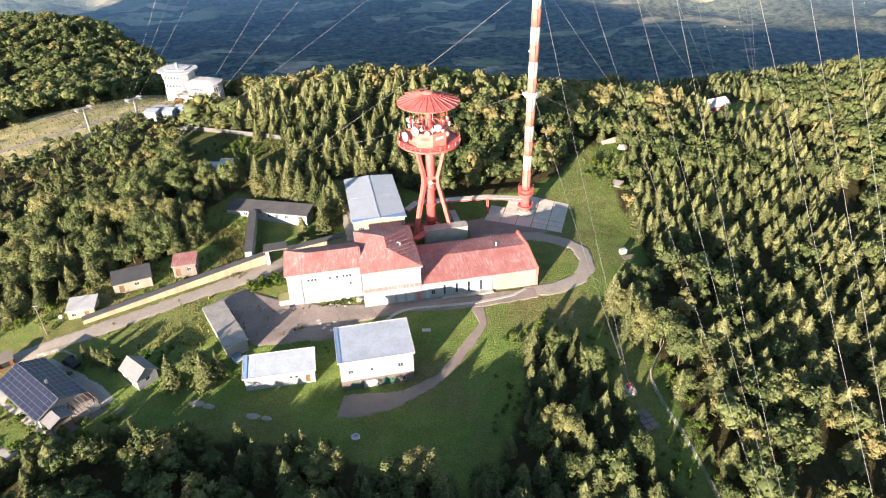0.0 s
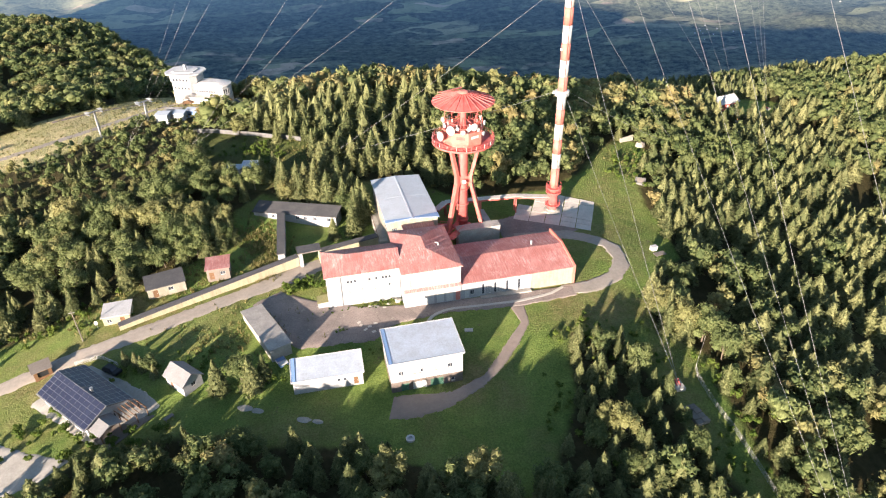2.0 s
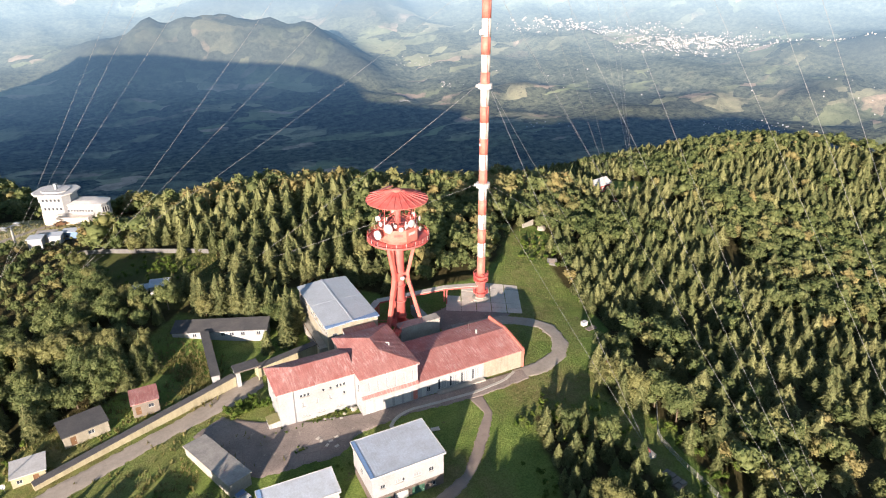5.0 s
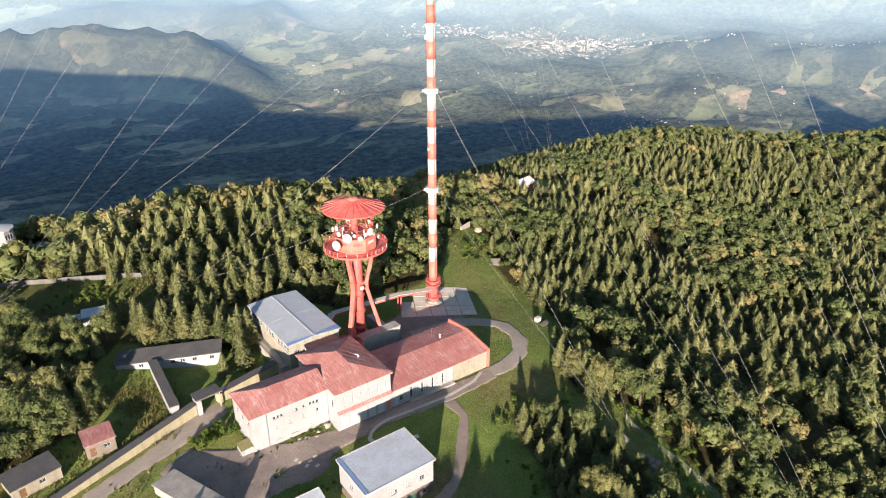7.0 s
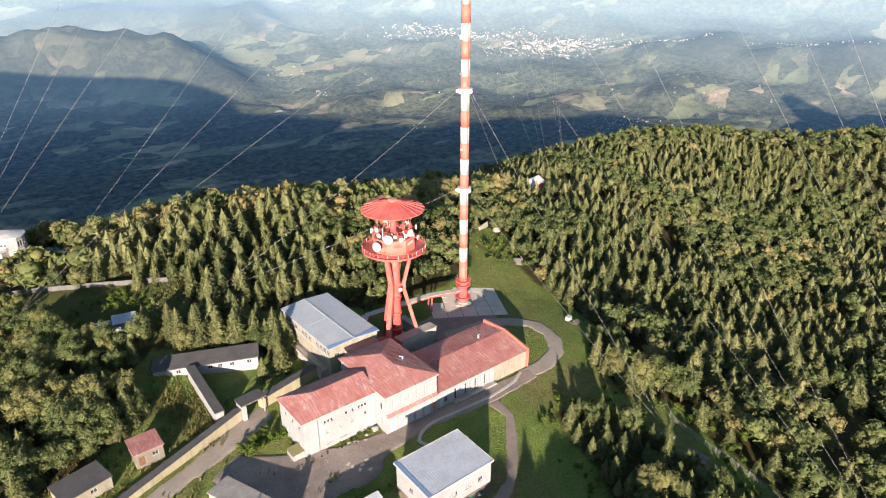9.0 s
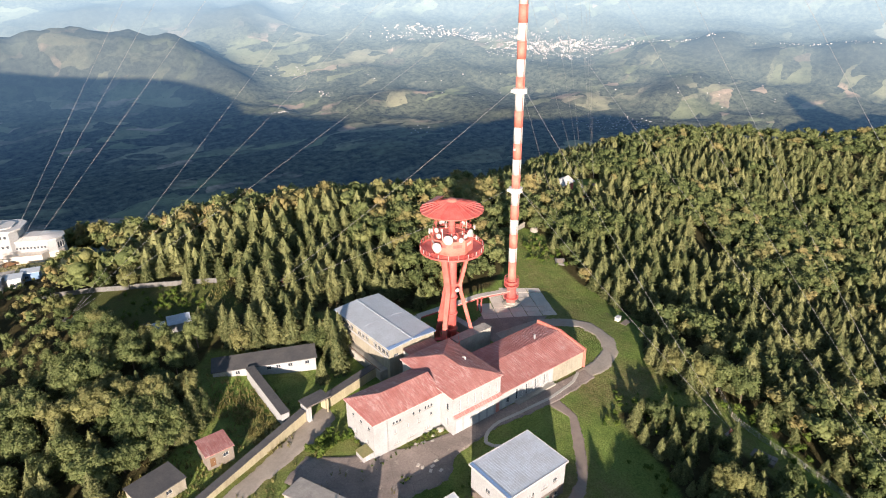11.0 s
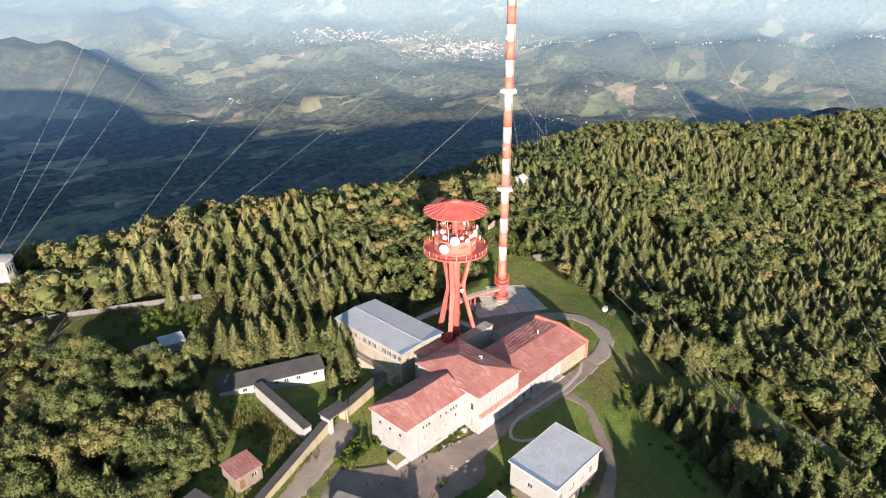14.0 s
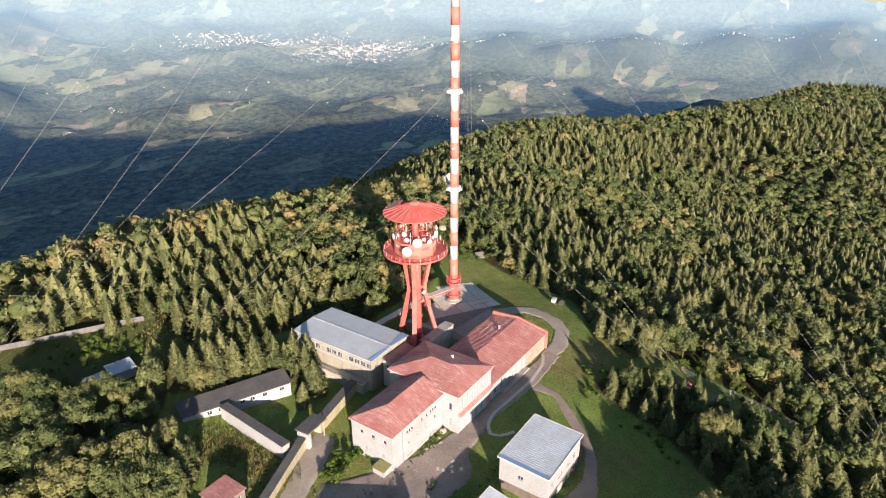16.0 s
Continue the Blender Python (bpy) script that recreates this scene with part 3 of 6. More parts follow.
def flat_roof(house, w, d, zs, material, over=0.3, thick=0.2, gap=0.0, trim=None):
    """A single plane over four corner heights: front-left, front-right, back-right, back-left."""
    o = over
    p = [(-o, -o, zs[0]), (w + o, -o, zs[1]), (w + o, d + o, zs[2]), (-o, d + o, zs[3])]
    r = part("roof", slab(B(), [Vector(q) + Vector((0, 0, thick)) for q in p], thick - 0.004), material, house)
    if gap:
        part("roof_seams", seams(B(), [Vector(q) + Vector((0, 0, thick)) for q in p], gap, 0.05, 0.035), material, r)["kind"] = "stuff"
    if trim:
        bm = B()
        for a, b in zip(p, p[1:] + p[:1]):
            beam(bm, Vector(a) + Vector((0, 0, thick * 0.6)), Vector(b) + Vector((0, 0, thick * 0.6)), 0.12, thick + 0.12)
        part("roof_edge", bm, trim, house)
    return r


def chimney(house, x, y, z, h, material, r=0.22):
    bm = box(B(), x - r, x + r, y - r, y + r, z - 0.6, z + h)
    box(bm, x - r - 0.07, x + r + 0.07, y - r - 0.07, y + r + 0.07, z + h, z + h + 0.1)
    part("chimney", bm, material, house)


# ---- yard, roads and paths, laid on the ground ----
def along(line, n):
    """n points evenly along a polyline."""
    p = np.asarray(line, float)
    s = np.concatenate([[0], np.cumsum(np.hypot(*np.diff(p, axis=0).T))])
    q = np.linspace(0, s[-1], n)
    return np.stack([np.interp(q, s, p[:, 0]), np.interp(q, s, p[:, 1])], -1)


def ruled(name, a, b, material, lift=0.05, step=0.8, label="", category="", wob=0.25):
    """A paved surface between two edge lines, draped over the ground, with uneven edges and a skirt."""
    rng = np.random.RandomState(len(name) + len(a))
    n = int(max(np.hypot(*np.diff(np.asarray(e, float), axis=0).T).sum() for e in (a, b)) / step) + 2
    pa, pb = along(a, n), along(b, n)
    m = int(np.hypot(*(pa - pb).T).max() / step) + 2
    f = np.linspace(0, 1, m)[None, :, None]
    g = pa[:, None] * (1 - f) + pb[:, None] * f
    g[:, 0] += rng.normal(0, wob, (n, 2))
    g[:, -1] += rng.normal(0, wob, (n, 2))
    z = height(g[..., 0], g[..., 1]) + lift
    z[:, 0] -= lift + 0.1
    z[:, -1] -= lift + 0.1
    z[0] -= lift + 0.1
    z[-1] -= lift + 0.1
    v = np.concatenate([g, z[..., None]], -1).reshape(-1, 3)
    i, j = np.meshgrid(np.arange(n - 1), np.arange(m - 1), indexing="ij")
    k = i * m + j
    faces = np.stack([k, k + m, k + m + 1, k + 1], -1).reshape(-1, 4)
    ob = mesh_object(name, v.tolist(), faces.tolist(), material, flat=False)
    return tagged(ob, label, category, kind="structure")


ruled("road", [(-96, 120), (-82, 122.7), (-61, 127.6), (-46, 133), (-31, 138.8), (-18.5, 145), (-11, 147.5)],
      [(-96, 115), (-80.7, 117.8), (-67, 120.9), (-54.7, 124.4), (-45.5, 128), (-33, 133.3), (-22, 136.5), (-11.5, 141.5)], ROAD, 0.10, 1.0, "worn pale asphalt access road beside the wall", "road")
ruled("yard", [(-30, 132), (-23, 135.5), (-15, 130), (-4.6, 125.2), (4.7, 123.6), (18.5, 122.6), (47.7, 121.5)],
      [(-22, 117), (-19.3, 114.0), (-10.7, 113.7), (-3, 113), (2.5, 117.5), (14.6, 118.6), (32, 116.9), (47, 117.8)], TAR, 0.16, 1.0, "dark patched asphalt yard in front of the buildings", "yard")
ruled("road", [(44, 118.2), (52, 117.8), (60.2, 121), (65.1, 126.3), (67.1, 135.6), (63.5, 141), (56, 146), (40, 148)],
      [(44, 122.4), (51.3, 122.8), (58.2, 125), (61.8, 130.1), (61.7, 136.2), (56.7, 140.2), (51, 142.5), (38, 139)], ROAD, 0.12, 0.8, "narrow curved asphalt drive round the building", "road")
ruled("yard", [(37, 146), (36.8, 155), (45, 157.5)], [(37, 137.5), (47, 141), (60, 145.5)], TAR, 0.10, 0.9, "dark asphalt yard beside the mast", "yard")
ruled("footpath", [(29.5, 117.6), (30.2, 111.7), (25.8, 107.2), (22.5, 103.4), (17.5, 98.2), (9.7, 95.4), (3.4, 96.5), (-2, 97)],
      [(33.2, 117.6), (32.1, 110.9), (27.4, 104.7), (22.4, 99.4), (16.4, 94.8), (8.6, 91.4), (2.7, 90.3), (-4.2, 91)], DIRT, 0.09, 0.6, "dirt path curving down over the lawn", "path")
ruled("pavement", [(-74, 113), (-61, 99.5), (-57, 97.5)], [(-63, 121), (-50, 110), (-46.5, 105)], CONCRETE, 0.08, 1.0, "pale concrete terrace round the solar house", "pavement")
ruled("pavement", [(-92, 104), (-77, 105), (-70.5, 100.5), (-61.5, 95.8)], [(-92, 88), (-78, 90), (-70, 91.5), (-66, 93)], CONCRETE, 0.09, 1.0, "cracked concrete apron beside the trees", "pavement")


ruled("dirt_track", [(-128, 243), (-105, 259), (-84, 276), (-66, 287), (-56, 289)], [(-128, 239), (-103, 255), (-82, 272), (-64, 283), (-55, 285)], ROAD, 0.12, 1.2, "pale gravel track up the piste to the hotel", "track", 0.5)
ruled("dirt_track", [(-112, 284), (-96, 296), (-82, 303), (-68, 306)], [(-110, 281), (-95, 293), (-81, 300), (-67, 303.5)], DIRT, 0.12, 1.2, "faint worn track across the dry piste", "track", 0.6)


def kerb(name, line, w=0.75, h=0.22, material=KERB, label="low concrete kerb along the grass", step=2.0):
    n = int(np.hypot(*np.diff(np.asarray(line, float), axis=0).T).sum() / step) + 1
    p = along(line, n + 1)
    k = thing(name, label, "kerb", kind="structure")
    for a, b in zip(p, p[1:]):
        d = (b - a) * 0.006
        part("kerb_stone", beam(B(), (a[0] + d[0], a[1] + d[1], H(*a) + 0.12), (b[0] - d[0], b[1] - d[1], H(*b) + 0.12), w, h), material, k)


kerb("kerb", [(44.5, 121.5), (40.5, 119.6), (32, 118.7), (22, 119.2), (15.5, 119.7), (11.5, 118.6), (9.6, 116.6), (10.5, 114.4), (13.5, 112.9)])

# concrete pad round the mast, slab by slab
pad = thing("pavement", "pale concrete slab apron round the mast foot", "pavement", kind="structure")
pad_poly = [(43.5, 156.5), (47, 161), (54, 165.5), (62, 166), (68, 162), (69.5, 154), (66, 147.5), (62, 144.8), (55, 147), (47, 152)]
rng = random.Random(4)
pc, ps = math.cos(radians(-28)), math.sin(radians(-28))
for iu in range(-4, 5):
    for iv in range(-5, 6):
        u, v = iu * 4.4, iv * 2.9
        x, y = 56 + u * pc - v * ps, 156 + u * ps + v * pc
        if not inside(np.array([x]), np.array([y]), pad_poly)[0]:
            continue
        hw, hd = 2.2 - rng.uniform(0.05, 0.16), 1.45 - rng.uniform(0.05, 0.14)
        cs = [(x + a * hw * pc - b * hd * ps, y + a * hw * ps + b * hd * pc) for a, b in ((-1, -1), (1, -1), (1, 1), (-1, 1))]
        lift = rng.uniform(0.10, 0.16)
        part("slab", solid(B(), [(a, b, H(a, b) - 0.2) for a, b in cs], [(a, b, H(a, b) + lift) for a, b in cs]), SLAB, pad)

# ---- main building ----
def low_point(pts):
    return min(H(*p) for p in pts)


GZ = -5.25


def hip(house, x0, x1, y0, y1, eave, ridge, r0, r1, material, over=0.45, gap=0.62, open_right=False):
    """A hipped roof; r0, r1: the two ends of its ridge."""
    a, b, c, d = (x0 - over, y0 - over, eave), (x1 + over, y0 - over, eave), (x1 + over, y1 + over, eave), (x0 - over, y1 + over, eave)
    p, q = (*r0, ridge), (*r1, ridge)
    if abs(r1[0] - r0[0]) > abs(r1[1] - r0[1]):
        planes = [[a, b, q, p], [c, d, p, q], [d, a, p]] + ([] if open_right else [[b, c, q]])
    else:
        planes = [[d, a, p, q], [b, c, q, p], [a, b, p], [c, d, q]]
    for f in planes:
        r = part("roof", slab(B(), [Vector(v) + Vector((0, 0, 0.12)) for v in f], 0.116), material, house)
        part("roof_seams", seams(B(), [Vector(v) + Vector((0, 0, 0.12)) for v in f], gap), material, r)["kind"] = "stuff"
    soffit = box(B(), x0 - over + 0.03, x1 + over - 0.03, y0 - over + 0.03, y1 + over - 0.03, eave - 0.14, eave - 0.012)
    part("soffit", soffit, WHITE_STEEL, house)


# west wing
ww = thing("west_wing", "white two-storey wing with a hipped faded red roof", "building", (-11.8, 126.4, GZ))
west_holes = {"front": [("win", x, 6.6, 0.62, 0.8) for x in (4.6, 5.4, 6.2, 9.6, 11.2, 12.7, 13.5, 14.3)] + [("blind", x, 4.2, 0.6, 1.1) for x in (4.9, 8.0, 10.9)] + [("win", 14.2, 4.4, 0.6, 0.8)]
              + [("blind", x, 1.4, 1.7, 0.6) for x in (4.8, 8.2, 12.6)],
              "left": [("win", x, 6.5, 0.9, 0.8) for x in (2.2, 5.2, 8.2)] + [("blind", x, 2.6, 0.9, 1.2) for x in (3.2, 7.6)]}
walls(ww, 17.0, 10.5, 9.05, PLASTER, west_holes, skip=("right",))
hip(ww, 0, 17.0, 0, 10.5, 9.1, 11.2, (5.3, 5.25), (17.6, 5.25), RED_ROOF, open_right=True)
part("drainpipe", tube(B(), (3.2, -0.12, 0), (3.2, -0.12, 9.0), 0.07, n=8), GREY_STEEL, ww)
part("roof_patch", solid(B(), [(5.6, 6.6, 10.62), (8.4, 6.7, 10.6), (8.2, 8.2, 10.05), (5.9, 7.9, 10.15)], [(5.6, 6.6, 10.72), (8.4, 6.7, 10.70), (8.2, 8.2, 10.17), (5.9, 7.9, 10.27)]), BLUE_TRIM, ww, "bare bluish patch of sheet")
# centre block
cb = thing("centre_block", "white two-storey block with tall windows and hipped red roof", "building", (5.35, 122.3, GZ))
centre_holes = {"front": [("blind", 1.55 + 2.1 * i, 5.8, 0.5, 2.7) for i in range(6)] + [("door", 0.8 + 2.3 * i, 0.3, 1.7, 3.2, LIGHT_DOOR) for i in range(5)] + [("door", 12.3, 0.2, 1.1, 2.5, ORANGE_STEEL)],
                "left": [("win", 16.0, 5.6, 0.8, 1.8), ("blind", 16.0, 1.6, 0.8, 2.0)], "right": [("win", 2.0, 6.6, 1.0, 1.4)]}
walls(cb, 13.5, 18.4, 9.85, PLASTER, centre_holes)
hip(cb, 0, 13.5, 0, 18.4, 9.9, 11.95, (6.55, 6.0), (6.55, 11.6), RED_ROOF)
part("canopy", solid(B(), [(-0.1, -0.7, 4.75), (13.6, -0.7, 4.75), (13.6, -0.01, 5.0), (-0.1, -0.01, 5.0)], [(-0.1, -0.7, 4.87), (13.6, -0.7, 4.87), (13.6, -0.01, 5.3), (-0.1, -0.01, 5.3)]), RED_ROOF, cb)
part("flue", tube(B(), (10.0, 8.0, 10.6), (10.0, 8.0, 11.9), 0.16, n=8), WHITE_STEEL, cb)
part("flue", tube(B(), (9.9, 8.0, 11.85), (9.3, 8.1, 12.05), 0.14, n=8), WHITE_STEEL, cb)
# east wing
ew = thing("east_wing", "long low wing with low red sheet roof and parapet", "building", (18.95, 122.6, GZ))
east_holes = {"front": [("door", 1.0, 0.1, 1.0, 2.2, LIGHT_DOOR), ("win", 2.3, 0.9, 1.0, 1.4)] + [("win", 5.2 + 3.0 * i, 0.5, 0.7, 2.9) for i in range(4)] + [("blind", 6.1 + 3.0 * i, 0.5, 1.4, 2.9) for i in range(4)] + [("win", 21.4, 3.2, 1.3, 0.7)],
              "right": [("win", 3.0, 2.2, 1.0, 1.0), ("win", 9.5, 2.2, 1.0, 1.0)]}
walls(ew, 28.3, 15.6, (4.6, 4.6, 4.9, 4.9), PLASTER, east_holes)
part("wall_facing", box(B(), 17.6, 28.3, -0.035, -0.003, -1.2, 4.55), OCHRE, ew, "yellowed bare plaster")
for x in (8.0, 11.0, 14.0, 17.0):
    part("pillar", box(B(), x - 0.22, x + 0.22, -0.22, -0.002, -0.3, 4.4), PLASTER, ew)
part("step", box(B(), 4.8, 17.4, -1.3, -0.04, -0.6, 0.25), CONCRETE, ew)
for f in ([(0.02, -0.55, 4.6), (28.2, -0.55, 4.6), (28.2, 8.2, 6.3), (0.02, 8.2, 6.3)], [(28.2, 15.9, 5.05), (0.02, 15.9, 5.05), (0.02, 8.2, 6.3), (28.2, 8.2, 6.3)]):
    r = part("roof", slab(B(), [Vector(v) + Vector((0, 0, 0.14)) for v in f], 0.136), RED_ROOF, ew)
    part("roof_seams", seams(B(), [Vector(v) + Vector((0, 0, 0.14)) for v in f], 0.62, 0.06, 0.055), RED_ROOF, r)["kind"] = "stuff"
gab = [(-0.6, 0), (15.9, 0), (15.9, 6.15), (8.2, 6.8), (-0.6, 5.2)]
part("parapet", solid(B(), [(28.2, y, z) for y, z in gab][::-1], [(28.7, y, z) for y, z in gab][::-1]), ORANGE_STEEL, ew, "red-capped gable parapet")
gab = [(-0.5, -1), (15.8, -1), (15.8, 5.6), (8.2, 6.4), (-0.5, 4.8)]
part("gable_wall", solid(B(), [(28.7, y, z) for y, z in gab][::-1], [(28.76, y, z) for y, z in gab][::-1]), OCHRE, ew)
chimney(ew, 20.8, 9.6, 6.1, 1.2, PLASTER, 0.18)
part("aerial", tube(B(), (20.2, 12.4, 5.4), (20.2, 12.4, 8.0), 0.04, n=6), WOOD_GREY, ew)
# porch at the west end
pw = thing("porch", "small white lean-to porch with a mossy roof", "porch", (-14.3, 126.7, GZ))
walls(pw, 2.45, 2.8, 2.0, PLASTER, {"front": [("door", 0.6, 0.05, 0.9, 1.8)]}, door_mat=LIGHT_DOOR, skip=("right",))
flat_roof(pw, 2.3, 2.8, (1.95, 2.25, 2.25, 1.95), MOSS_ROOF, 0.12, 0.12)
# link to the hall behind
lk = thing("link_building", "low link with a red roof between the buildings", "building", (9.4, 141.2, GZ))
walls(lk, 8.2, 4.9, 7.9, PLASTER, {"left": [("win", 1.0, 6.0, 1.2, 1.0), ("win", 2.8, 6.0, 1.2, 1.0)]})
flat_roof(lk, 8.2, 4.8, (7.9, 7.9, 8.3, 8.3), RED_ROOF, 0.1, 0.15, 0.62)

# ---- hall behind, with pale sheet roof ----
hall = thing("hall", "long ochre hall with a flat pale sheet metal roof", "building", (5.6, 146.4, -5.0), 0.6)
strip = [("win", 1.4 + 1.8 * i, 6.9, 1.45, 1.35) for i in range(13) if i not in (4, 8)]
walls(hall, 13.4, 24.6, 9.3, OCHRE, {"left": strip, "front": [("win", 1.2, 6.4, 1.4, 1.0)]})
gable_roof(hall, 13.4, 24.6, 9.3, 9.75, ZINC, 0.4, 0.0, 0.2, OCHRE, "y")
part("ridge_cap", box(B(), 6.5, 6.9, -0.38, 24.98, 9.93, 10.02), ZINC, hall)
for y in (12.4,):
    for sgn, x0 in ((1, 6.9), (-1, 6.5)):
        part("sheet_joint", beam(B(), (x0, y, 9.955), (x0 + sgn * 6.5, y, 9.52), 0.05, 0.03), ZINC, hall)
part("band", box(B(), -0.035, -0.003, 0.6, 24.0, 8.28, 8.55), PLASTER, hall, "white lintel band")
part("band", box(B(), -0.035, -0.003, 0.6, 24.0, 6.2, 6.82), PLASTER, hall, "white parapet band")
part("roof_edge", solid(B(), [(-0.4, -0.42, 9.36), (6.7, -0.42, 9.83), (13.8, -0.42, 9.36), (13.8, 1.6, 9.60), (6.7, 0.1, 10.0), (-0.4, 0.8, 9.58)], [(-0.4, -0.42, 9.46), (6.7, -0.42, 9.93), (13.8, -0.42, 9.46), (13.8, 1.6, 9.62), (6.7, 0.1, 10.02), (-0.4, 0.8, 9.60)]), BLUE_TRIM, hall, "blue-painted front edge")
part("loading_deck", box(B(), -2.2, -0.02, 1.0, 21.0, 0.2, 3.4), CONCRETE, hall)
part("deck_rail", beam(B(), (-2.15, 1.0, 3.9), (-2.15, 21.0, 3.9), 0.1, 0.12), BROWN, hall)

# ---- workshop house over the lawn ----
wk = thing("workshop", "white two-storey workshop with a stone base and pale roof", "building", (-2.0, 97.7, -7.4), 0.0)
wk_holes = {"front": [("win", 1.6, 5.0, 1.0, 0.9), ("blind", 4.6, 5.0, 1.5, 0.9), ("win", 5.9, 5.0, 0.7, 0.9), ("blind", 8.4, 5.0, 1.6, 0.9), ("win", 11.6, 5.0, 1.1, 1.0)],
            "left": [("win", 4.0, 5.3, 1.2, 0.9)], "right": [("win", 3.6, 4.8, 1.0, 0.9), ("win", 7.0, 4.8, 1.0, 0.9)]}
walls(wk, 14.8, 10.2, 8.4, PLASTER, wk_holes, low=3.3)
base_holes = {"front": [("door", 2.0, 0.0, 1.5, 2.6, GREEN_DOOR), ("door", 4.4, 0.0, 2.8, 2.6, LIGHT_DOOR), ("door", 8.0, 0.0, 2.7, 2.6, GREEN_DOOR), ("win", 12.3, 1.2, 0.8, 0.9)], "right": [("dark", 3.0, 0.3, 1.2, 2.1)]}
walls(wk, 14.76, 10.16, 3.29, STONE, base_holes, at=(0.02, 0.02))
flat_roof(wk, 14.8, 10.2, (8.35, 8.35, 8.65, 8.65), SILVER, 0.35, 0.22, 0.55, WHITE_STEEL)
# bluish shade on the left verge, put into its colour
part("roof_verge", solid(B(), [(-0.3, -0.35, 8.4), (0.45, -0.35, 8.4), (0.45, 10.5, 8.7), (-0.3, 10.5, 8.7)], [(-0.3, -0.35, 8.60), (0.45, -0.35, 8.66), (0.45, 10.5, 8.96), (-0.3, 10.5, 8.90)]), BLUE_TRIM, wk, "roof verge coloured with bluish shade")

# ---- low store beside it ----
st = thing("store_shed", "low white store with a worn ribbed metal roof", "shed", (-21.2, 101.9, -6.3), -1.5)
walls(st, 14.0, 5.4, (3.2, 3.2, 4.1, 4.1), PLASTER, {"front": [("win", 8.8, 1.5, 0.7, 0.7), ("win", 10.0, 1.5, 0.7, 0.7), ("door", 12.1, 0.2, 0.9, 1.9, BROWN)], "left": []})
flat_roof(st, 14.0, 5.4, (3.2, 3.2, 4.15, 4.15), SILVER, 0.3, 0.18, 0.55, WHITE_STEEL)
# bluish shade again, held in the colour of the verge strip
part("roof_verge", solid(B(), [(-0.34, -0.34, 3.2), (0.6, -0.34, 3.2), (0.6, 5.74, 4.2), (-0.34, 5.74, 4.2)], [(-0.34, -0.34, 3.34), (0.6, -0.34, 3.50), (0.6, 5.74, 4.5), (-0.34, 5.74, 4.36)]), BLUE_TRIM, st, "roof verge coloured with bluish shade")

# ---- long flat garage ----
ga = thing("garage_row", "long low shed with a grey felt roof", "shed", (-21.0, 113.6, -5.4), 112.0)
walls(ga, 16.2, 4.6, 2.75, CONCRETE, {"front": [("door", 2.0 + 4.5 * i, 0.1, 2.6, 2.2, BROWN) for i in range(3)]})
flat_roof(ga, 16.2, 4.6, (2.75, 2.75, 2.85, 2.85), FELT_GREY, 0.25, 0.25)

# ---- sheds along the road ----
def shed(label, at, turn, w, d, h, roof, wall, holes, over=0.25, rise=0.25, gap=0.0, trim=None):
    s = thing("shed", label, "shed", at, turn)
    walls(s, w, d, (h, h, h + rise, h + rise), wall, holes, t=0.22)
    flat_roof(s, w, d, (h, h, h + rise, h + rise), roof, over, 0.16, gap, trim)
    return s


shed("small plastered shed with a dark felt roof", (-53.0, 138.9, -3.6), 13.5, 8.6, 5.8, 2.6, FELT, OCHRE, {"front": [("door", 1.2, 0.1, 1.1, 2.0, BROWN), ("win", 4.6, 1.1, 1.2, 0.9)], "right": [("win", 2.2, 1.1, 0.9, 0.8)]})
shed("dark shed with a flat faded red roof", (-39.8, 142.8, -3.1), 1.0, 5.4, 5.3, 2.9, RED_ROOF, WOOD_GREY, {"front": [("door", 0.6, 0.1, 1.1, 2.0, BROWN), ("win", 3.2, 1.2, 1.2, 0.9)], "right": [("win", 1.5, 1.2, 0.8, 0.8)]})
shed("little cabin with a white sheet roof", (-62.0, 132.3, -4.9), 3.0, 5.8, 5.0, 2.6, WHITE_STEEL, YELLOW, {"front": [("win", 0.8, 1.0, 1.0, 0.9), ("door", 3.6, 0.1, 1.0, 2.0, BROWN)]})

# ---- little white gabled hut ----
hut = thing("garden_hut", "small white hut with a dark grey gable roof", "hut", (-46.4, 110.9, -6.0), -49.0)
walls(hut, 5.9, 4.4, 2.7, PLASTER, {"right": [("win", 1.8, 1.1, 1.0, 1.0)], "left": [("win", 1.9, 1.1, 1.0, 1.0)], "front": [("door", 1.4, 0.1, 1.0, 2.0, BROWN)]}, t=0.24)
gable_roof(hut, 5.9, 4.4, 2.7, 4.4, SLATE, 0.4, 0.0, 0.14, PLASTER)

# ---- house with the solar roof ----
so = thing("solar_house", "low white house with dark solar panels all over its roof", "house", (-69.8, 111.9, -6.6), -48.2)
SW, SD, SE, SR = 16.0, 8.8, 3.1, 5.0
PC, PR = 10, 5
walls(so, SW, SD, SE, PLASTER, {"front": [("win", 2.0 + 3.2 * i, 1.0, 1.4, 1.1) for i in range(4)], "right": [("door", 2.2, 0.1, 1.0, 2.1, BROWN), ("win", 4.4, 1.0, 1.3, 1.1)], "left": [("win", 4.0, 1.0, 1.3, 1.1)]})
gable_roof(so, SW, SD, SE, SR, FELT, 0.6, 0.0, 0.14, PLASTER)
rise = math.atan2(SR - SE, SD / 2)
pitch_len = (SD / 2 + 0.6) / math.cos(rise)
panel_mesh = None
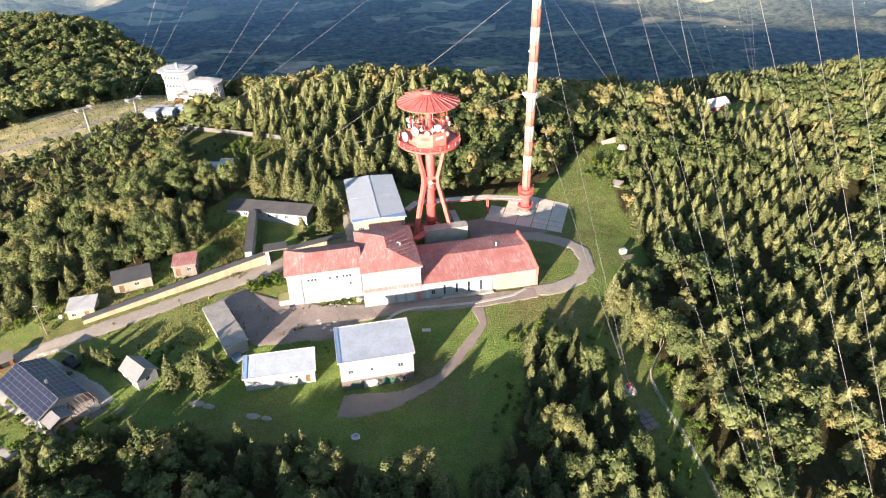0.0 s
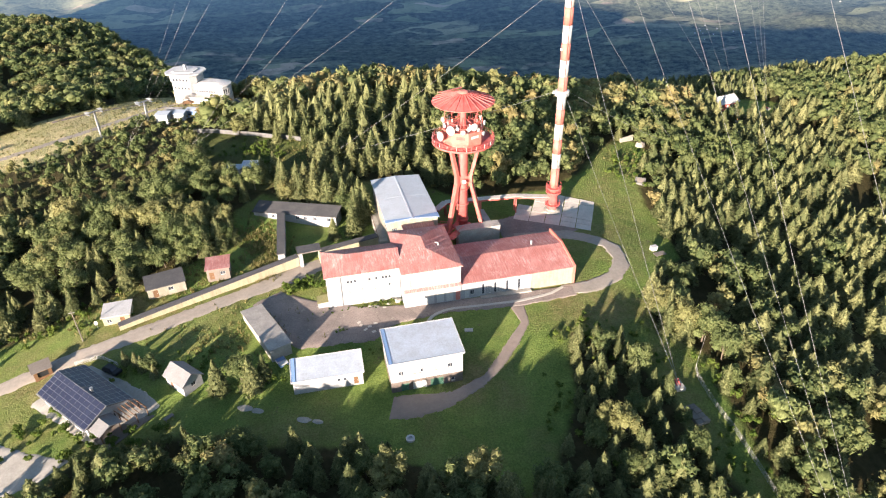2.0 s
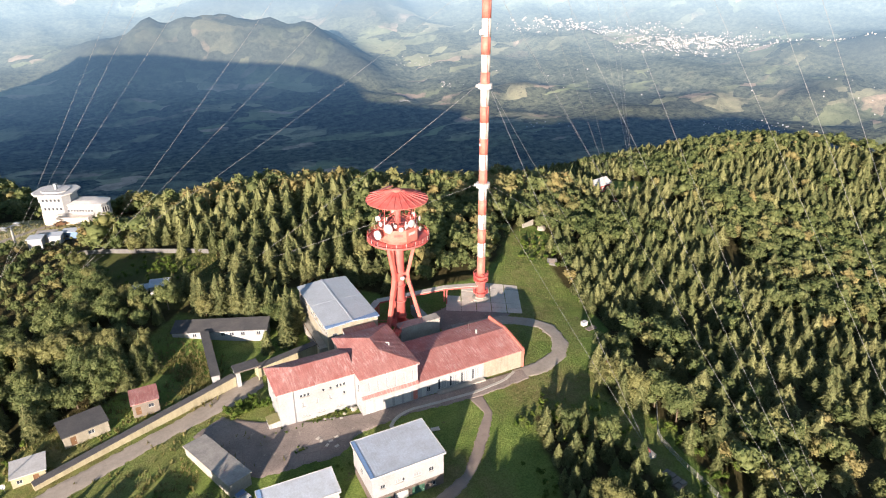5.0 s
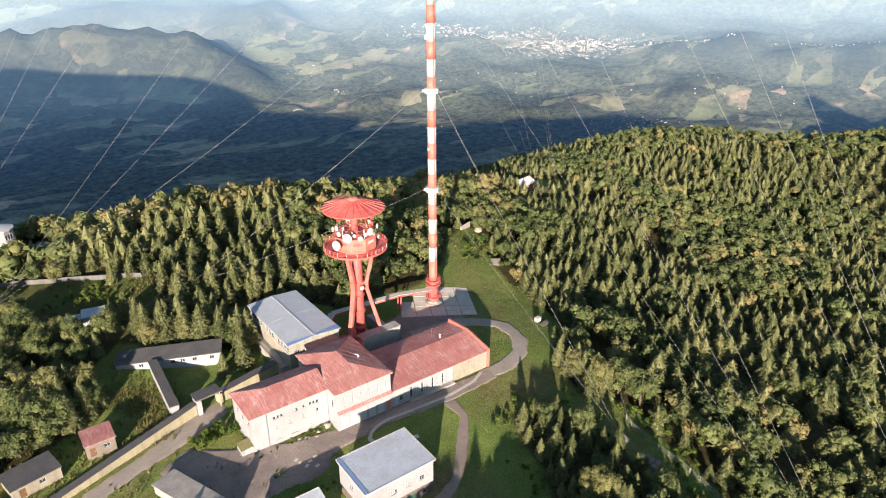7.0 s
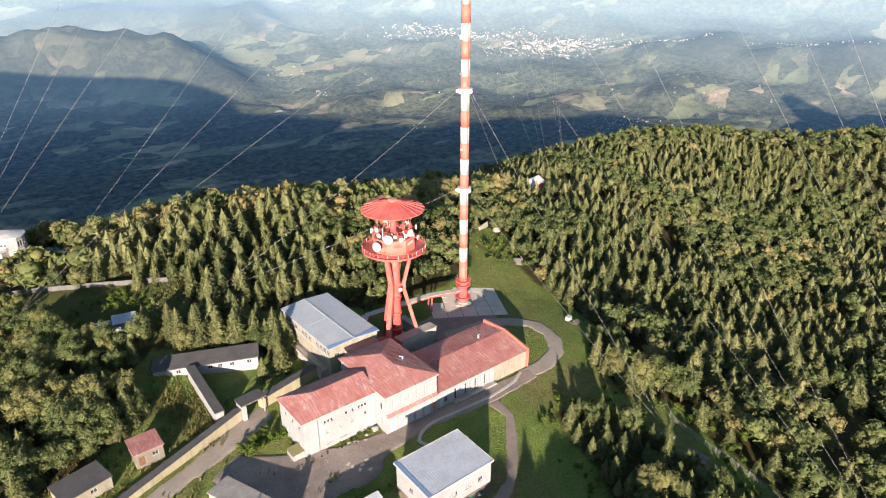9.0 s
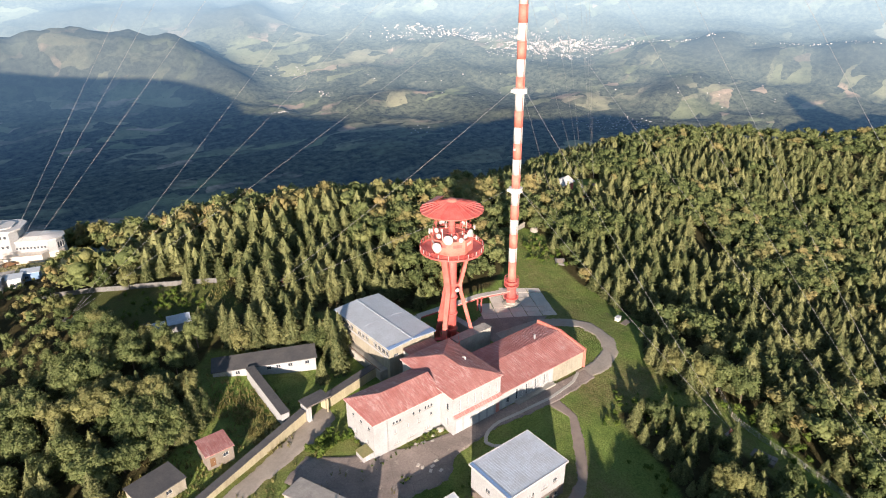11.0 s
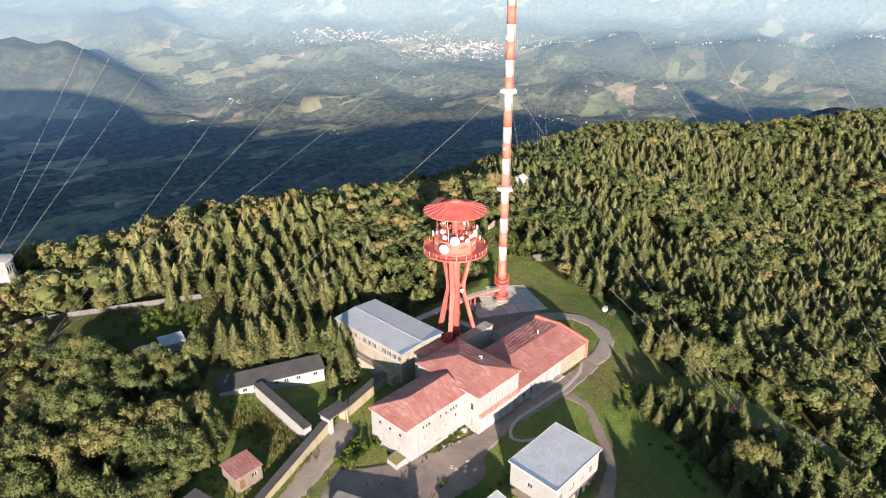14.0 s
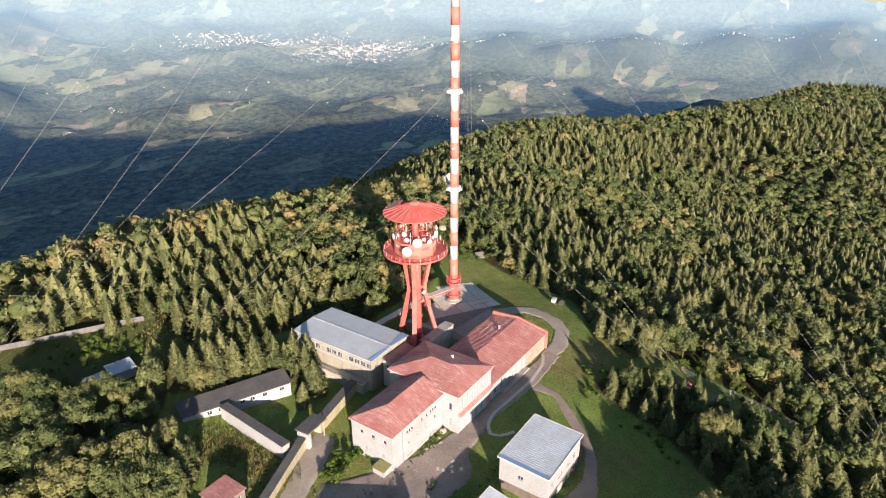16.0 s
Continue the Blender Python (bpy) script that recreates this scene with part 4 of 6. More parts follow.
for side in (0, 1):
    for i in range(PC):
        for j in range(PR):
            ob = None
            if panel_mesh is None:
                bm = box(B(), 0, 1.58, 0, 0.97, 0, 0.035)
                ob = part("solar_panel", bm, PANEL, so)
                panel_mesh = ob.data
            else:
                ob = new("solar_panel", panel_mesh)
                ob.parent = so
            u, s = -0.40 + i * 1.69, 0.10 + j * 1.07
            z = SE - (SR - SE) / (SD / 2) * 0.6 + s * math.sin(rise) + 0.14 + 0.07
            y = -0.6 + s * math.cos(rise)
            ob.matrix_local = pose(u, y, z, math.degrees(rise)) if side == 0 else pose(SW - u, SD - y, z, math.degrees(rise), 0, 180)
for y0, z0, y1, z1 in ((-0.56, SE - 0.08, SD / 2 - 0.05, SR + 0.16), (SD + 0.56, SE - 0.08, SD / 2 + 0.05, SR + 0.16)):
    part("panel_bed", solid(B(), [(-0.5, y0, z0 - 0.02), (SW + 0.5, y0, z0 - 0.02), (SW + 0.5, y1, z1 - 0.02), (-0.5, y1, z1 - 0.02)], [(-0.5, y0, z0 + 0.01), (SW + 0.5, y0, z0 + 0.01), (SW + 0.5, y1, z1 + 0.01), (-0.5, y1, z1 + 0.01)]), SLATE, so)
for side in (0, 1):
    for j in range(PR + 1):
        s = 0.10 + j * 1.07 - 0.05
        z, y = SE - (SR - SE) / (SD / 2) * 0.6 + s * math.sin(rise) + 0.255, -0.6 + s * math.cos(rise)
        y = y if side == 0 else SD - y
        part("panel_rail", beam(B(), (-0.45, y, z), (SW + 0.45, y, z), 0.05, 0.03), GREY_STEEL, so)
    for i in range(PC + 1):
        u, s = -0.45 + i * 1.69, 0.05
        ends = []
        for s in (0.05, 0.05 + PR * 1.07):
            z, y = SE - (SR - SE) / (SD / 2) * 0.6 + s * math.sin(rise) + 0.252, -0.6 + s * math.cos(rise)
            ends.append((u, y if side == 0 else SD - y, z))
        part("panel_rail", beam(B(), ends[0], ends[1], 0.03, 0.03), GREY_STEEL, so)
edge = B()
for y, z in ((-0.66, SE - 0.2), (SD + 0.66, SE - 0.2)):
    beam(edge, (-0.6, y, z), (SW + 0.6, y, z), 0.12, 0.12)
part("gutter", edge, GREY_STEEL, so)
chimney(so, 10.4, 5.2, 4.9, 0.9, GREY_STEEL, 0.22)
pv = thing("veranda", "timber veranda with a small dark gable roof", "veranda", (-69.8, 111.9, -6.6), -48.2)
for x, y in ((16.6, 0.6), (19.4, 0.6), (16.6, 4.4), (19.4, 4.4), (17.4, 5.6), (17.4, 9.6), (20.2, 7.4), (20.2, 9.6)):
    part("post", box(B(), x - 0.08, x + 0.08, y - 0.08, y + 0.08, 0, 2.75), BROWN, pv)
for f in ([(15.9, 0.1, 2.7), (20.0, 0.1, 2.7), (20.0, 2.5, 3.7), (15.9, 2.5, 3.7)], [(20.0, 4.9, 2.7), (15.9, 4.9, 2.7), (15.9, 2.5, 3.7), (20.0, 2.5, 3.7)]):
    part("roof", slab(B(), f, 0.14), SLATE, pv)
for i in range(6):
    part("rafter", box(B(), 16.2, 20.6, 5.4 + 0.8 * i, 5.52 + 0.8 * i, 2.75, 2.9), BROWN, pv)
for y in (5.6, 9.6):
    part("purlin", box(B(), 17.3, 20.4, y - 0.07, y + 0.07, 2.62, 2.75), BROWN, pv)
part("wall", box(B(), 15.9, 16.1, 0.4, 4.6, 0, 2.4), PLASTER, pv)
part("deck", box(B(), 15.9, 21.2, 0.0, 10.2, 0.0, 0.18), WOOD_GREY, pv)

# ---- covered wall along the road, gate, passage and barrack ----
def covered_wall(name, label, p, q, zp, zq, wide, tall, roof, wall, at=0.0):
    """A wall with a roofed top, from p to q; zp, zq: height of its top."""
    p, q = Vector((*p, 0)), Vector((*q, 0))
    length = (q - p).length
    w = thing(name, label, "wall", (p.x, p.y, zp), math.degrees(math.atan2(q.y - p.y, q.x - p.x)), kind="structure")
    dz = zq - zp
    n = max(1, int(length / 4))
    for i in range(n):
        a, b = length * i / n, length * (i + 1) / n
        za, zb = dz * i / n, dz * (i + 1) / n
        part("wall_bay", solid(B(), [(a, 0, za - tall - 1.2), (b, 0, zb - tall - 1.2), (b, wide, zb - tall - 1.2), (a, wide, za - tall - 1.2)], [(a, 0, za), (b, 0, zb), (b, wide, zb), (a, wide, za)]), wall, w)
        part("coping", slab(B(), [(a + 0.01, -0.2, za + 0.14), (b - 0.01, -0.2, zb + 0.14), (b - 0.01, wide + 0.2, zb + 0.2), (a + 0.01, wide + 0.2, za + 0.2)], 0.13), roof, w)
    return w


covered_wall("wall_road", "long yellow wall with a dark felt-covered top", (-58.2, 129.6), (-17.6, 144.6), -3.3, -1.1, 1.3, 2.0, FELT, YELLOW)
covered_wall("wall_back", "yellow wall with a dark top behind the wing", (-12.3, 145.6), (3.5, 149.4), -1.3, -1.3, 1.6, 2.2, FELT, YELLOW)
covered_wall("passage", "roofed white passage joining wall and barrack", (-20.9, 145.6), (-20.3, 165.6), -0.3, 0.6, 1.7, 2.6, FELT, PLASTER)
gate = thing("gatehouse", "gate with a flat dark canopy over the drive", "gate", (-17.4, 143.9, -4.2), 5.0)
part("canopy", box(B(), -0.3, 5.6, -0.3, 3.2, 4.45, 4.72), FELT, gate)
part("fascia", ring_frame(-0.36, 0.0, 6.02, 0.0001 + 0.3, 0.1, -0.36, -0.30), WOOD_GREY, gate).location = (0, 0, 4.42)
part("pier", box(B(), 0, 0.9, 0, 2.9, 0, 4.45), PLASTER, gate)
for y in (0.1, 2.7):
    part("post", box(B(), 5.0, 5.2, y, y + 0.2, 0, 4.45), YELLOW, gate)
bk = thing("barrack", "long low white barrack with a dark felt roof", "building", (-28.6, 169.6, -2.6), -22.5)
walls(bk, 23.8, 4.8, (2.6, 2.6, 3.3, 3.3), PLASTER, {"front": [("win", x, 1.1, 1.1, 1.0) for x in (5.0, 7.4, 12.2, 14.4, 17.2, 21.2)] + [("door", 1.4, 0.1, 1.8, 2.0, GREY_STEEL)], "right": [("win", 1.8, 1.1, 1.0, 1.0)]}, t=0.24)
flat_roof(bk, 23.8, 4.8, (2.6, 2.6, 3.35, 3.35), FELT, 0.35, 0.16)

# ---- transmitter tower ----
TX, TY, TZ = 26.5, 148.9, -5.2
tower = thing("lattice_tower", "red steel tower with round antenna deck and disc roof", "tower", (TX, TY, TZ))
tower.name = "antenna_tower"
LEGS = [radians(a) for a in (209, 329, 89)]
part("column", lathe(B(), [(1.25, 0), (1.25, 28.6), (0.85, 29.1), (0.75, 41.2)], 20), RED_STEEL, tower, smooth_shade=True)
for z in (3.2, 6.4, 11.0, 15.5):
    part("collar", lathe(B(), [(1.27, z), (1.55, z + 0.02), (1.55, z + 0.28), (1.27, z + 0.3)], 20), RED_STEEL, tower)
for a in LEGS:
    c, s = math.cos(a), math.sin(a)
    at = lambda r, z, w: [(r * c - w * s, r * s + w * c, z), (r * c + w * s, r * s - w * c, z)]

    def limb(r0, z0, w0, r1, z1, w1, t):
        lo = at(r0 - t, z0, w0) + at(r0 + t, z0, w0)[::-1]
        hi = at(r1 - t, z1, w1) + at(r1 + t, z1, w1)[::-1]
        return solid(B(), lo, hi)

    part("leg", limb(6.6, 0, 0.46, 2.1, 17.6, 0.60, 0.46), LEG_STEEL, tower)
    part("arm", limb(2.1, 17.6, 0.60, 2.1, 19.3, 0.60, 0.46), LEG_STEEL, tower)
    part("arm", limb(2.1, 19.3, 0.60, 4.3, 28.6, 0.46, 0.42), LEG_STEEL, tower)
    part("footing", box(B(), -0.9, 0.9, -0.9, 0.9, -1.2, 0.35), CONCRETE, tower).location = (6.6 * c, 6.6 * s, 0)
for i in range(3):
    a, b = LEGS[i], LEGS[(i + 1) % 3]
    part("brace", beam(B(), (5.2 * math.cos(a), 5.2 * math.sin(a), 3.4), (5.2 * math.cos(b), 5.2 * math.sin(b), 3.4), 0.28), RED_STEEL, tower)
    part("brace", beam(B(), (1.0 * math.cos(a), 1.0 * math.sin(a), 3.4), (5.2 * math.cos(a), 5.2 * math.sin(a), 3.4), 0.28), RED_STEEL, tower)
    part("web", beam(B(), (1.9 * math.cos(a), 1.9 * math.sin(a), 18.4), (1.9 * math.cos(b), 1.9 * math.sin(b), 18.4), 0.5, 2.0), LEG_STEEL, tower)
# deck with railing
deck = part("deck", lathe(B(), [(1.2, 28.5), (7.4, 28.5), (7.85, 28.75), (7.85, 29.2), (7.6, 29.2), (7.55, 28.95), (1.2, 28.95)], 48), RED_STEEL, tower)
for i in range(40):
    a = 6.28318 * i / 40
    c, s = math.cos(a), math.sin(a)
    part("rail_post", beam(B(), (7.75 * c, 7.75 * s, 29.1), (7.75 * c, 7.75 * s, 30.25), 0.09), WHITE_STEEL if i % 2 else RED_STEEL, deck)
for z in (29.6, 29.95, 30.28):
    bm = B()
    for i in range(48):
        a, b = 6.28318 * i / 48, 6.28318 * (i + 1) / 48
        beam(bm, (7.75 * math.cos(a), 7.75 * math.sin(a), z), (7.75 * math.cos(b), 7.75 * math.sin(b), z), 0.07)
    part("rail", bm, RED_STEEL, deck)
# octagonal cabin
cabin = part("cabin", lathe(B(), [(5.1, 28.96), (5.1, 32.3), (5.35, 32.35), (5.35, 32.65), (4.9, 32.65), (4.9, 32.45), (1.2, 32.45)], 8), ORANGE_STEEL, tower)
for k in range(8):
    a = radians(22.5 + 45 * k)
    r = 5.1 * math.cos(radians(22.5)) + 0.02
    ob = part("hatch", box(B(), -0.03, 0.03, -1.1, 1.1, 30.9, 31.6), WHITE_STEEL if k % 3 == 0 else RED_STEEL, cabin)
    ob.matrix_local = pose(r * math.cos(a), r * math.sin(a), 0, 0, 0, math.degrees(a))
# antenna frames on the cabin roof
rng = random.Random(11)
for k in range(16):
    a = 6.28318 * k / 16
    r = 4.6
    top = 34.8 + rng.uniform(-0.6, 1.2)
    part("antenna_pole", tube(B(), (r * math.cos(a), r * math.sin(a), 32.5), (r * math.cos(a), r * math.sin(a), top), 0.09, n=6), RED_STEEL if k % 3 else WHITE_STEEL, tower)
for z in (33.6, 34.7):
    bm = B()
    for k in range(16):
        a, b = 6.28318 * k / 16, 6.28318 * (k + 1) / 16
        beam(bm, (4.6 * math.cos(a), 4.6 * math.sin(a), z), (4.6 * math.cos(b), 4.6 * math.sin(b), z), 0.1)
    part("antenna_rail", bm, RED_STEEL, tower)
for k in range(8):
    a = 6.28318 * (k + 0.5) / 8
    part("antenna_strut", beam(B(), (1.0 * math.cos(a), 1.0 * math.sin(a), 35.1), (4.6 * math.cos(a + 0.1), 4.6 * math.sin(a + 0.1), 33.6), 0.1), RED_STEEL, tower)
for k in range(14):
    a = rng.uniform(0, 6.28)
    r = rng.uniform(2.2, 4.9)
    w, h = rng.uniform(0.12, 0.3), rng.uniform(0.7, 1.6)
    z = rng.uniform(32.6, 34.2)
    ob = part("panel_antenna", box(B(), -w / 2, w / 2, -0.12, 0.12, z, z + h), WHITE_STEEL if k % 2 else RED_STEEL, tower)
    ob.matrix_local = pose(r * math.cos(a), r * math.sin(a), 0, 0, 0, math.degrees(a) + 90)


def dish(r, deg, ring, z):
    """A drum-shaped dish antenna facing outwards."""
    a = radians(deg)
    d = part("dish", lathe(B(), [(r * 0.75, -0.25 * r), (r * 0.98, 0), (r, 0.05), (r, 0.32 * r), (r * 0.8, 0.42 * r), (r * 0.35, 0.48 * r)], 24), WHITE_STEEL, tower, "white drum dish antenna", True)
    d.matrix_local = pose(ring * math.cos(a), ring * math.sin(a), z, 0, 90, deg)
    arm = part("bracket", tube(B(), (0, 0, -0.25 * r), (0, 0, -1.0), 0.1, n=6), RED_STEEL, d)


for spec in ((1.15, 222, 5.3, 33.3), (1.2, 200, 6.6, 31.6), (0.62, 188, 5.2, 35.2), (0.6, 195, 5.2, 33.9), (0.95, 285, 5.2, 34.2), (0.6, 255, 5.3, 33.1), (0.45, 240, 5.1, 33.9), (0.5, 270, 5.2, 33.8),
             (0.55, 310, 6.0, 32.2), (0.62, 328, 5.4, 34.2), (0.5, 300, 5.2, 33.2), (0.6, 20, 5.3, 33.6), (0.6, 80, 5.3, 33.8), (0.7, 140, 5.3, 33.4), (0.45, 168, 5.3, 34.6)):
    dish(*spec)
dish(0.55, 262, 2.6, 18.6)
# ribbed disc roof
disc = part("disc_roof", lathe(B(), [(1.0, 40.95), (4.3, 40.0), (7.6, 39.0), (7.65, 39.12), (4.3, 40.16), (1.4, 41.1), (0.9, 41.15)], 48), RED_STEEL, tower)
for i in range(24):
    a = 6.28318 * i / 24
    c, s = math.cos(a), math.sin(a)
    part("rib", beam(B(), (1.1 * c, 1.1 * s, 41.24), (7.6 * c, 7.6 * s, 39.2), 0.16, 0.22), RED_STEEL, disc)
    part("rim_bar", beam(B(), (7.6 * c, 7.6 * s, 39.08), (7.6 * math.cos(a + 0.2618), 7.6 * math.sin(a + 0.2618), 39.08), 0.12, 0.22), ORANGE_STEEL, disc)
part("hatch", solid(B(), [(-5.4, 4.2, 40.2), (1.4, 7.4, 40.0), (0.9, 4.2, 40.9), (-3.4, 2.6, 40.9)], [(-5.4, 4.2, 40.32), (1.4, 7.4, 40.12), (0.9, 4.2, 41.02), (-3.4, 2.6, 41.02)]), RED_STEEL, disc, "raised loose roof sheet")
part("hub", lathe(B(), [(1.3, 41.0), (1.3, 41.4), (0.8, 41.7)], 16), ORANGE_STEEL, disc)
for k in range(6):
    a = 6.28318 * k / 6
    part("hanger", tube(B(), (4.6 * math.cos(a), 4.6 * math.sin(a), 34.7), (4.6 * math.cos(a), 4.6 * math.sin(a), 39.9), 0.06, n=6), RED_STEEL, tower)
# machine floor and stair to the main building
part("platform", lathe(B(), [(1.2, 3.9), (2.6, 3.9), (2.6, 4.15), (1.2, 4.15)], 12), RED_STEEL, tower)
gang = thing("gangway", "red steel gangway from the roof to the tower", "gangway", (TX + 0.6, TY + 0.6, TZ))
part("deck", solid(B(), [(-1.3, -1.2, 4.0), (0.3, -1.9, 4.0), (-6.0, -10.6, 6.3), (-7.4, -9.9, 6.3)], [(-1.3, -1.2, 4.5), (0.3, -1.9, 4.5), (-6.0, -10.6, 6.8), (-7.4, -9.9, 6.8)]), RED_STEEL, gang)
for p, q in (((-1.3, -1.2, 5.5), (-7.4, -9.9, 7.8)), ((0.3, -1.9, 5.5), (-6.0, -10.6, 7.8))):
    part("rail", beam(B(), p, q, 0.1), RED_STEEL, gang)
    for i in range(6):
        m = Vector(p).lerp(Vector(q), i / 5)
        part("rail_post", beam(B(), m - Vector((0, 0, 1.05)), m, 0.08), RED_STEEL, gang)
gang2 = thing("gangway", "red steel link from the hall to the tower", "gangway", (19.6, 152.0, TZ))
part("deck", beam(B(), (0, 0, 3.6), (5.9, -2.6, 3.6), 1.2, 0.35), RED_STEEL, gang2)
for dy in (-0.6, 0.6):
    part("rail", beam(B(), (0, dy, 4.6), (5.9, dy - 2.6, 4.6), 0.08), RED_STEEL, gang2)
    for i in range(5):
        part("rail_post", beam(B(), (1.4 * i, dy - 0.62 * i, 3.7), (1.4 * i, dy - 0.62 * i, 4.6), 0.07), RED_STEEL, gang2)

# ---- cable bridge from tower to mast ----
bridge = thing("cable_bridge", "covered cable bridge on red steel frames", "bridge", (0, 0, -5.0))
pts = [Vector((21.0, 157.5, 4.6)), Vector((24.5, 160.8, 4.9)), Vector((44.8, 158.8, 5.2)), Vector((54.3, 157.2, 4.4))]
for a, b in zip(pts, pts[1:]):
    part("girder", beam(B(), a, b, 1.7, 0.5), RED_STEEL, bridge)
    part("cover", beam(B(), a + Vector((0, 0, 0.33)), b + Vector((0, 0, 0.33)), 1.9, 0.12), SLAB, bridge)
for p in (Vector((24.5, 160.8, 4.7)), Vector((34.5, 159.8, 4.8)), Vector((44.8, 158.8, 5.0))):
    for dy in (-0.8, 0.8):
        part("post", beam(B(), (p.x, p.y + dy, -0.6), (p.x, p.y + dy, p.z), 0.3), RED_STEEL, bridge)
    part("crossbar", beam(B(), (p.x, p.y - 1.2, p.z - 0.1), (p.x, p.y + 1.2, p.z - 0.1), 0.3), RED_STEEL, bridge)

# ---- low concrete trench wall by the tower ----
lowb = thing("pump_house", "low concrete bunker with a flat grey roof", "bunker", (23.8, 143.2, -5.2), 1.5)
walls(lowb, 11.4, 2.6, 5.9, CONCRETE, {"right": [("dark", 0.7, 3.8, 1.2, 1.0)]}, t=0.3)
flat_roof(lowb, 11.4, 2.6, (5.9,) * 4, FELT_GREY, 0.15, 0.25)
part("retaining_wall", box(B(), 9.6, 11.4, 2.7, 14.0, -0.6, 3.4), CONCRETE, lowb)

# ---- guyed mast ----
MX, MY, MZ = 55.6, 157.0, -5.1
mast = thing("guyed_mast", "tall guyed tubular mast banded red and white", "mast", (MX, MY, MZ))
part("base_plinth", lathe(B(), [(2.6, -0.8), (2.6, 0.35), (1.7, 0.6), (1.7, 0.9)], 8), CONCRETE, mast)
part("base_drum", lathe(B(), [(1.15, 0.6), (1.35, 0.8), (1.35, 5.4), (1.2, 5.6)], 24), RED_STEEL, mast)
for z in (2.2, 6.2, 7.6):
    col = part("service_ring", lathe(B(), [(1.2, z), (2.2, z), (2.2, z + 0.25), (1.2, z + 0.25)], 20), RED_STEEL, mast)
    for i in range(14):
        a = 6.28318 * i / 14
        part("rail_post", beam(B(), (2.15 * math.cos(a), 2.15 * math.sin(a), z + 0.2), (2.15 * math.cos(a), 2.15 * math.sin(a), z + 1.15), 0.07), RED_STEEL, col)
    bm = B()
    for i in range(14):
        a, b = 6.28318 * i / 14, 6.28318 * (i + 1) / 14
        beam(bm, (2.15 * math.cos(a), 2.15 * math.sin(a), z + 1.15), (2.15 * math.cos(b), 2.15 * math.sin(b), z + 1.15), 0.07)
    part("rail", bm, RED_STEEL, col)
BAND = 4.33
k = 0
edges = [5.4, 13.9]
while edges[-1] < 236:
    edges.append(edges[-1] + BAND)
for a, b in zip(edges, edges[1:]):
    part("band", lathe(B(), [(1.18, a), (1.18, b)], 24), ORANGE_STEEL if k % 2 == 0 else WHITE_STEEL, mast, "faded red band" if k % 2 == 0 else "white band", True)
    k += 1
part("ladder", beam(B(), (-0.2, -1.32, 6), (-0.2, -1.32, 236), 0.12), RED_STEEL, mast)
LEVELS = [35.5, 62.3, 87.5, 115.0, 142.8, 170.0, 199.0, 224.0]
for z in LEVELS:
    c = part("guy_collar", lathe(B(), [(1.2, z - 0.7), (1.9, z - 0.6), (1.9, z + 0.6), (1.2, z + 0.7)], 18), WHITE_STEEL, mast, "white guy collar")
    for a in (30, 150, 270):
        part("lug", box(B(), 1.8, 2.4, -0.25, 0.25, z - 0.35, z + 0.35), WHITE_STEEL, c).matrix_local = pose(0, 0, 0, 0, 0, a)
for z, s in ((75.6, 0.75), (47.0, 0.3), (98.0, 0.4)):
    part("beacon", lathe(B(), [(0.2, z - s), (s, z - s * 0.7), (s, z + s * 0.7), (0.2, z + s)], 12, -1.35, -0.3), WHITE_STEEL, mast)


def guy(level, deg, reach, r=0.045):
    """A slack steel guy rope with insulators from the mast to its anchor."""
    c, s = math.cos(radians(deg)), math.sin(radians(deg))
    end = Vector((MX + reach * c, MY + reach * s, H(MX + reach * c, MY + reach * s) + 1.3))
    top = Vector((MX + 2.2 * c, MY + 2.2 * s, MZ + level))
    g = thing("guy_rope", "thin steel guy rope of the mast", "cable", tuple(end), group="guy ropes of the mast")
    bm = B()
    n = 14
    p = [top.lerp(end, i / n) - Vector((0, 0, 0.035 * reach * 4 * (i / n) * (1 - i / n) * 0.35)) for i in range(n + 1)]
    for a, b in zip(p, p[1:]):
        tube(bm, a - end, b - end, r, n=5)
    part("rope", bm, CABLE, g)


for deg in (30, 150, 270):
    for i, lv in enumerate(LEVELS):
        reach = 70 if i < 2 else 121 if i < 5 else 148
        if deg == 270 and i > 1:
            reach = 120 if i < 5 else 150
        guy(lv, 275 if deg == 270 and i > 1 else deg, reach, 0.034 if i < 2 else 0.023)
for deg in (30, 150, 270):
    for reach in (70, 121, 148) if deg != 270 else (70, 120, 150):
        lead = 275 if deg == 270 and reach > 70 else deg
        c, s = math.cos(radians(lead)), math.sin(radians(lead))
        x, y = MX + reach * c, MY + reach * s
        an = thing("guy_anchor", "concrete anchor block with red steel bracket", "anchor", (x, y, H(x, y)), deg, group="anchors of the mast")
        part("block", box(B(), -0.9, 1.8, -1.1, 1.1, -0.8, 0.5), CONCRETE, an)
        for dy in (-0.35, 0.35):
            part("bracket", solid(B(), [(-0.4, dy - 0.06, 0.5), (0.9, dy - 0.06, 0.5), (-0.35, dy - 0.06, 1.5)], [(-0.4, dy + 0.06, 0.5), (0.9, dy + 0.06, 0.5), (-0.35, dy + 0.06, 1.5)]), RED_STEEL, an)

# ---- mountain hotel, lift pylons and sheds on the piste ----
ch = thing("mountain_hotel", "stepped white hotel with terraces and flared flat roofs", "building", (-63.5, 290.0, -4.6), -25)


def storey(name, ring, z0, z1, material):
    return part(name, solid(B(), [(x, y, z0) for x, y in ring], [(x, y, z1) for x, y in ring]), material, ch)


def grown(ring, k, centre):
    return [(centre[0] + (x - centre[0]) * k, centre[1] + (y - centre[1]) * k) for x, y in ring]


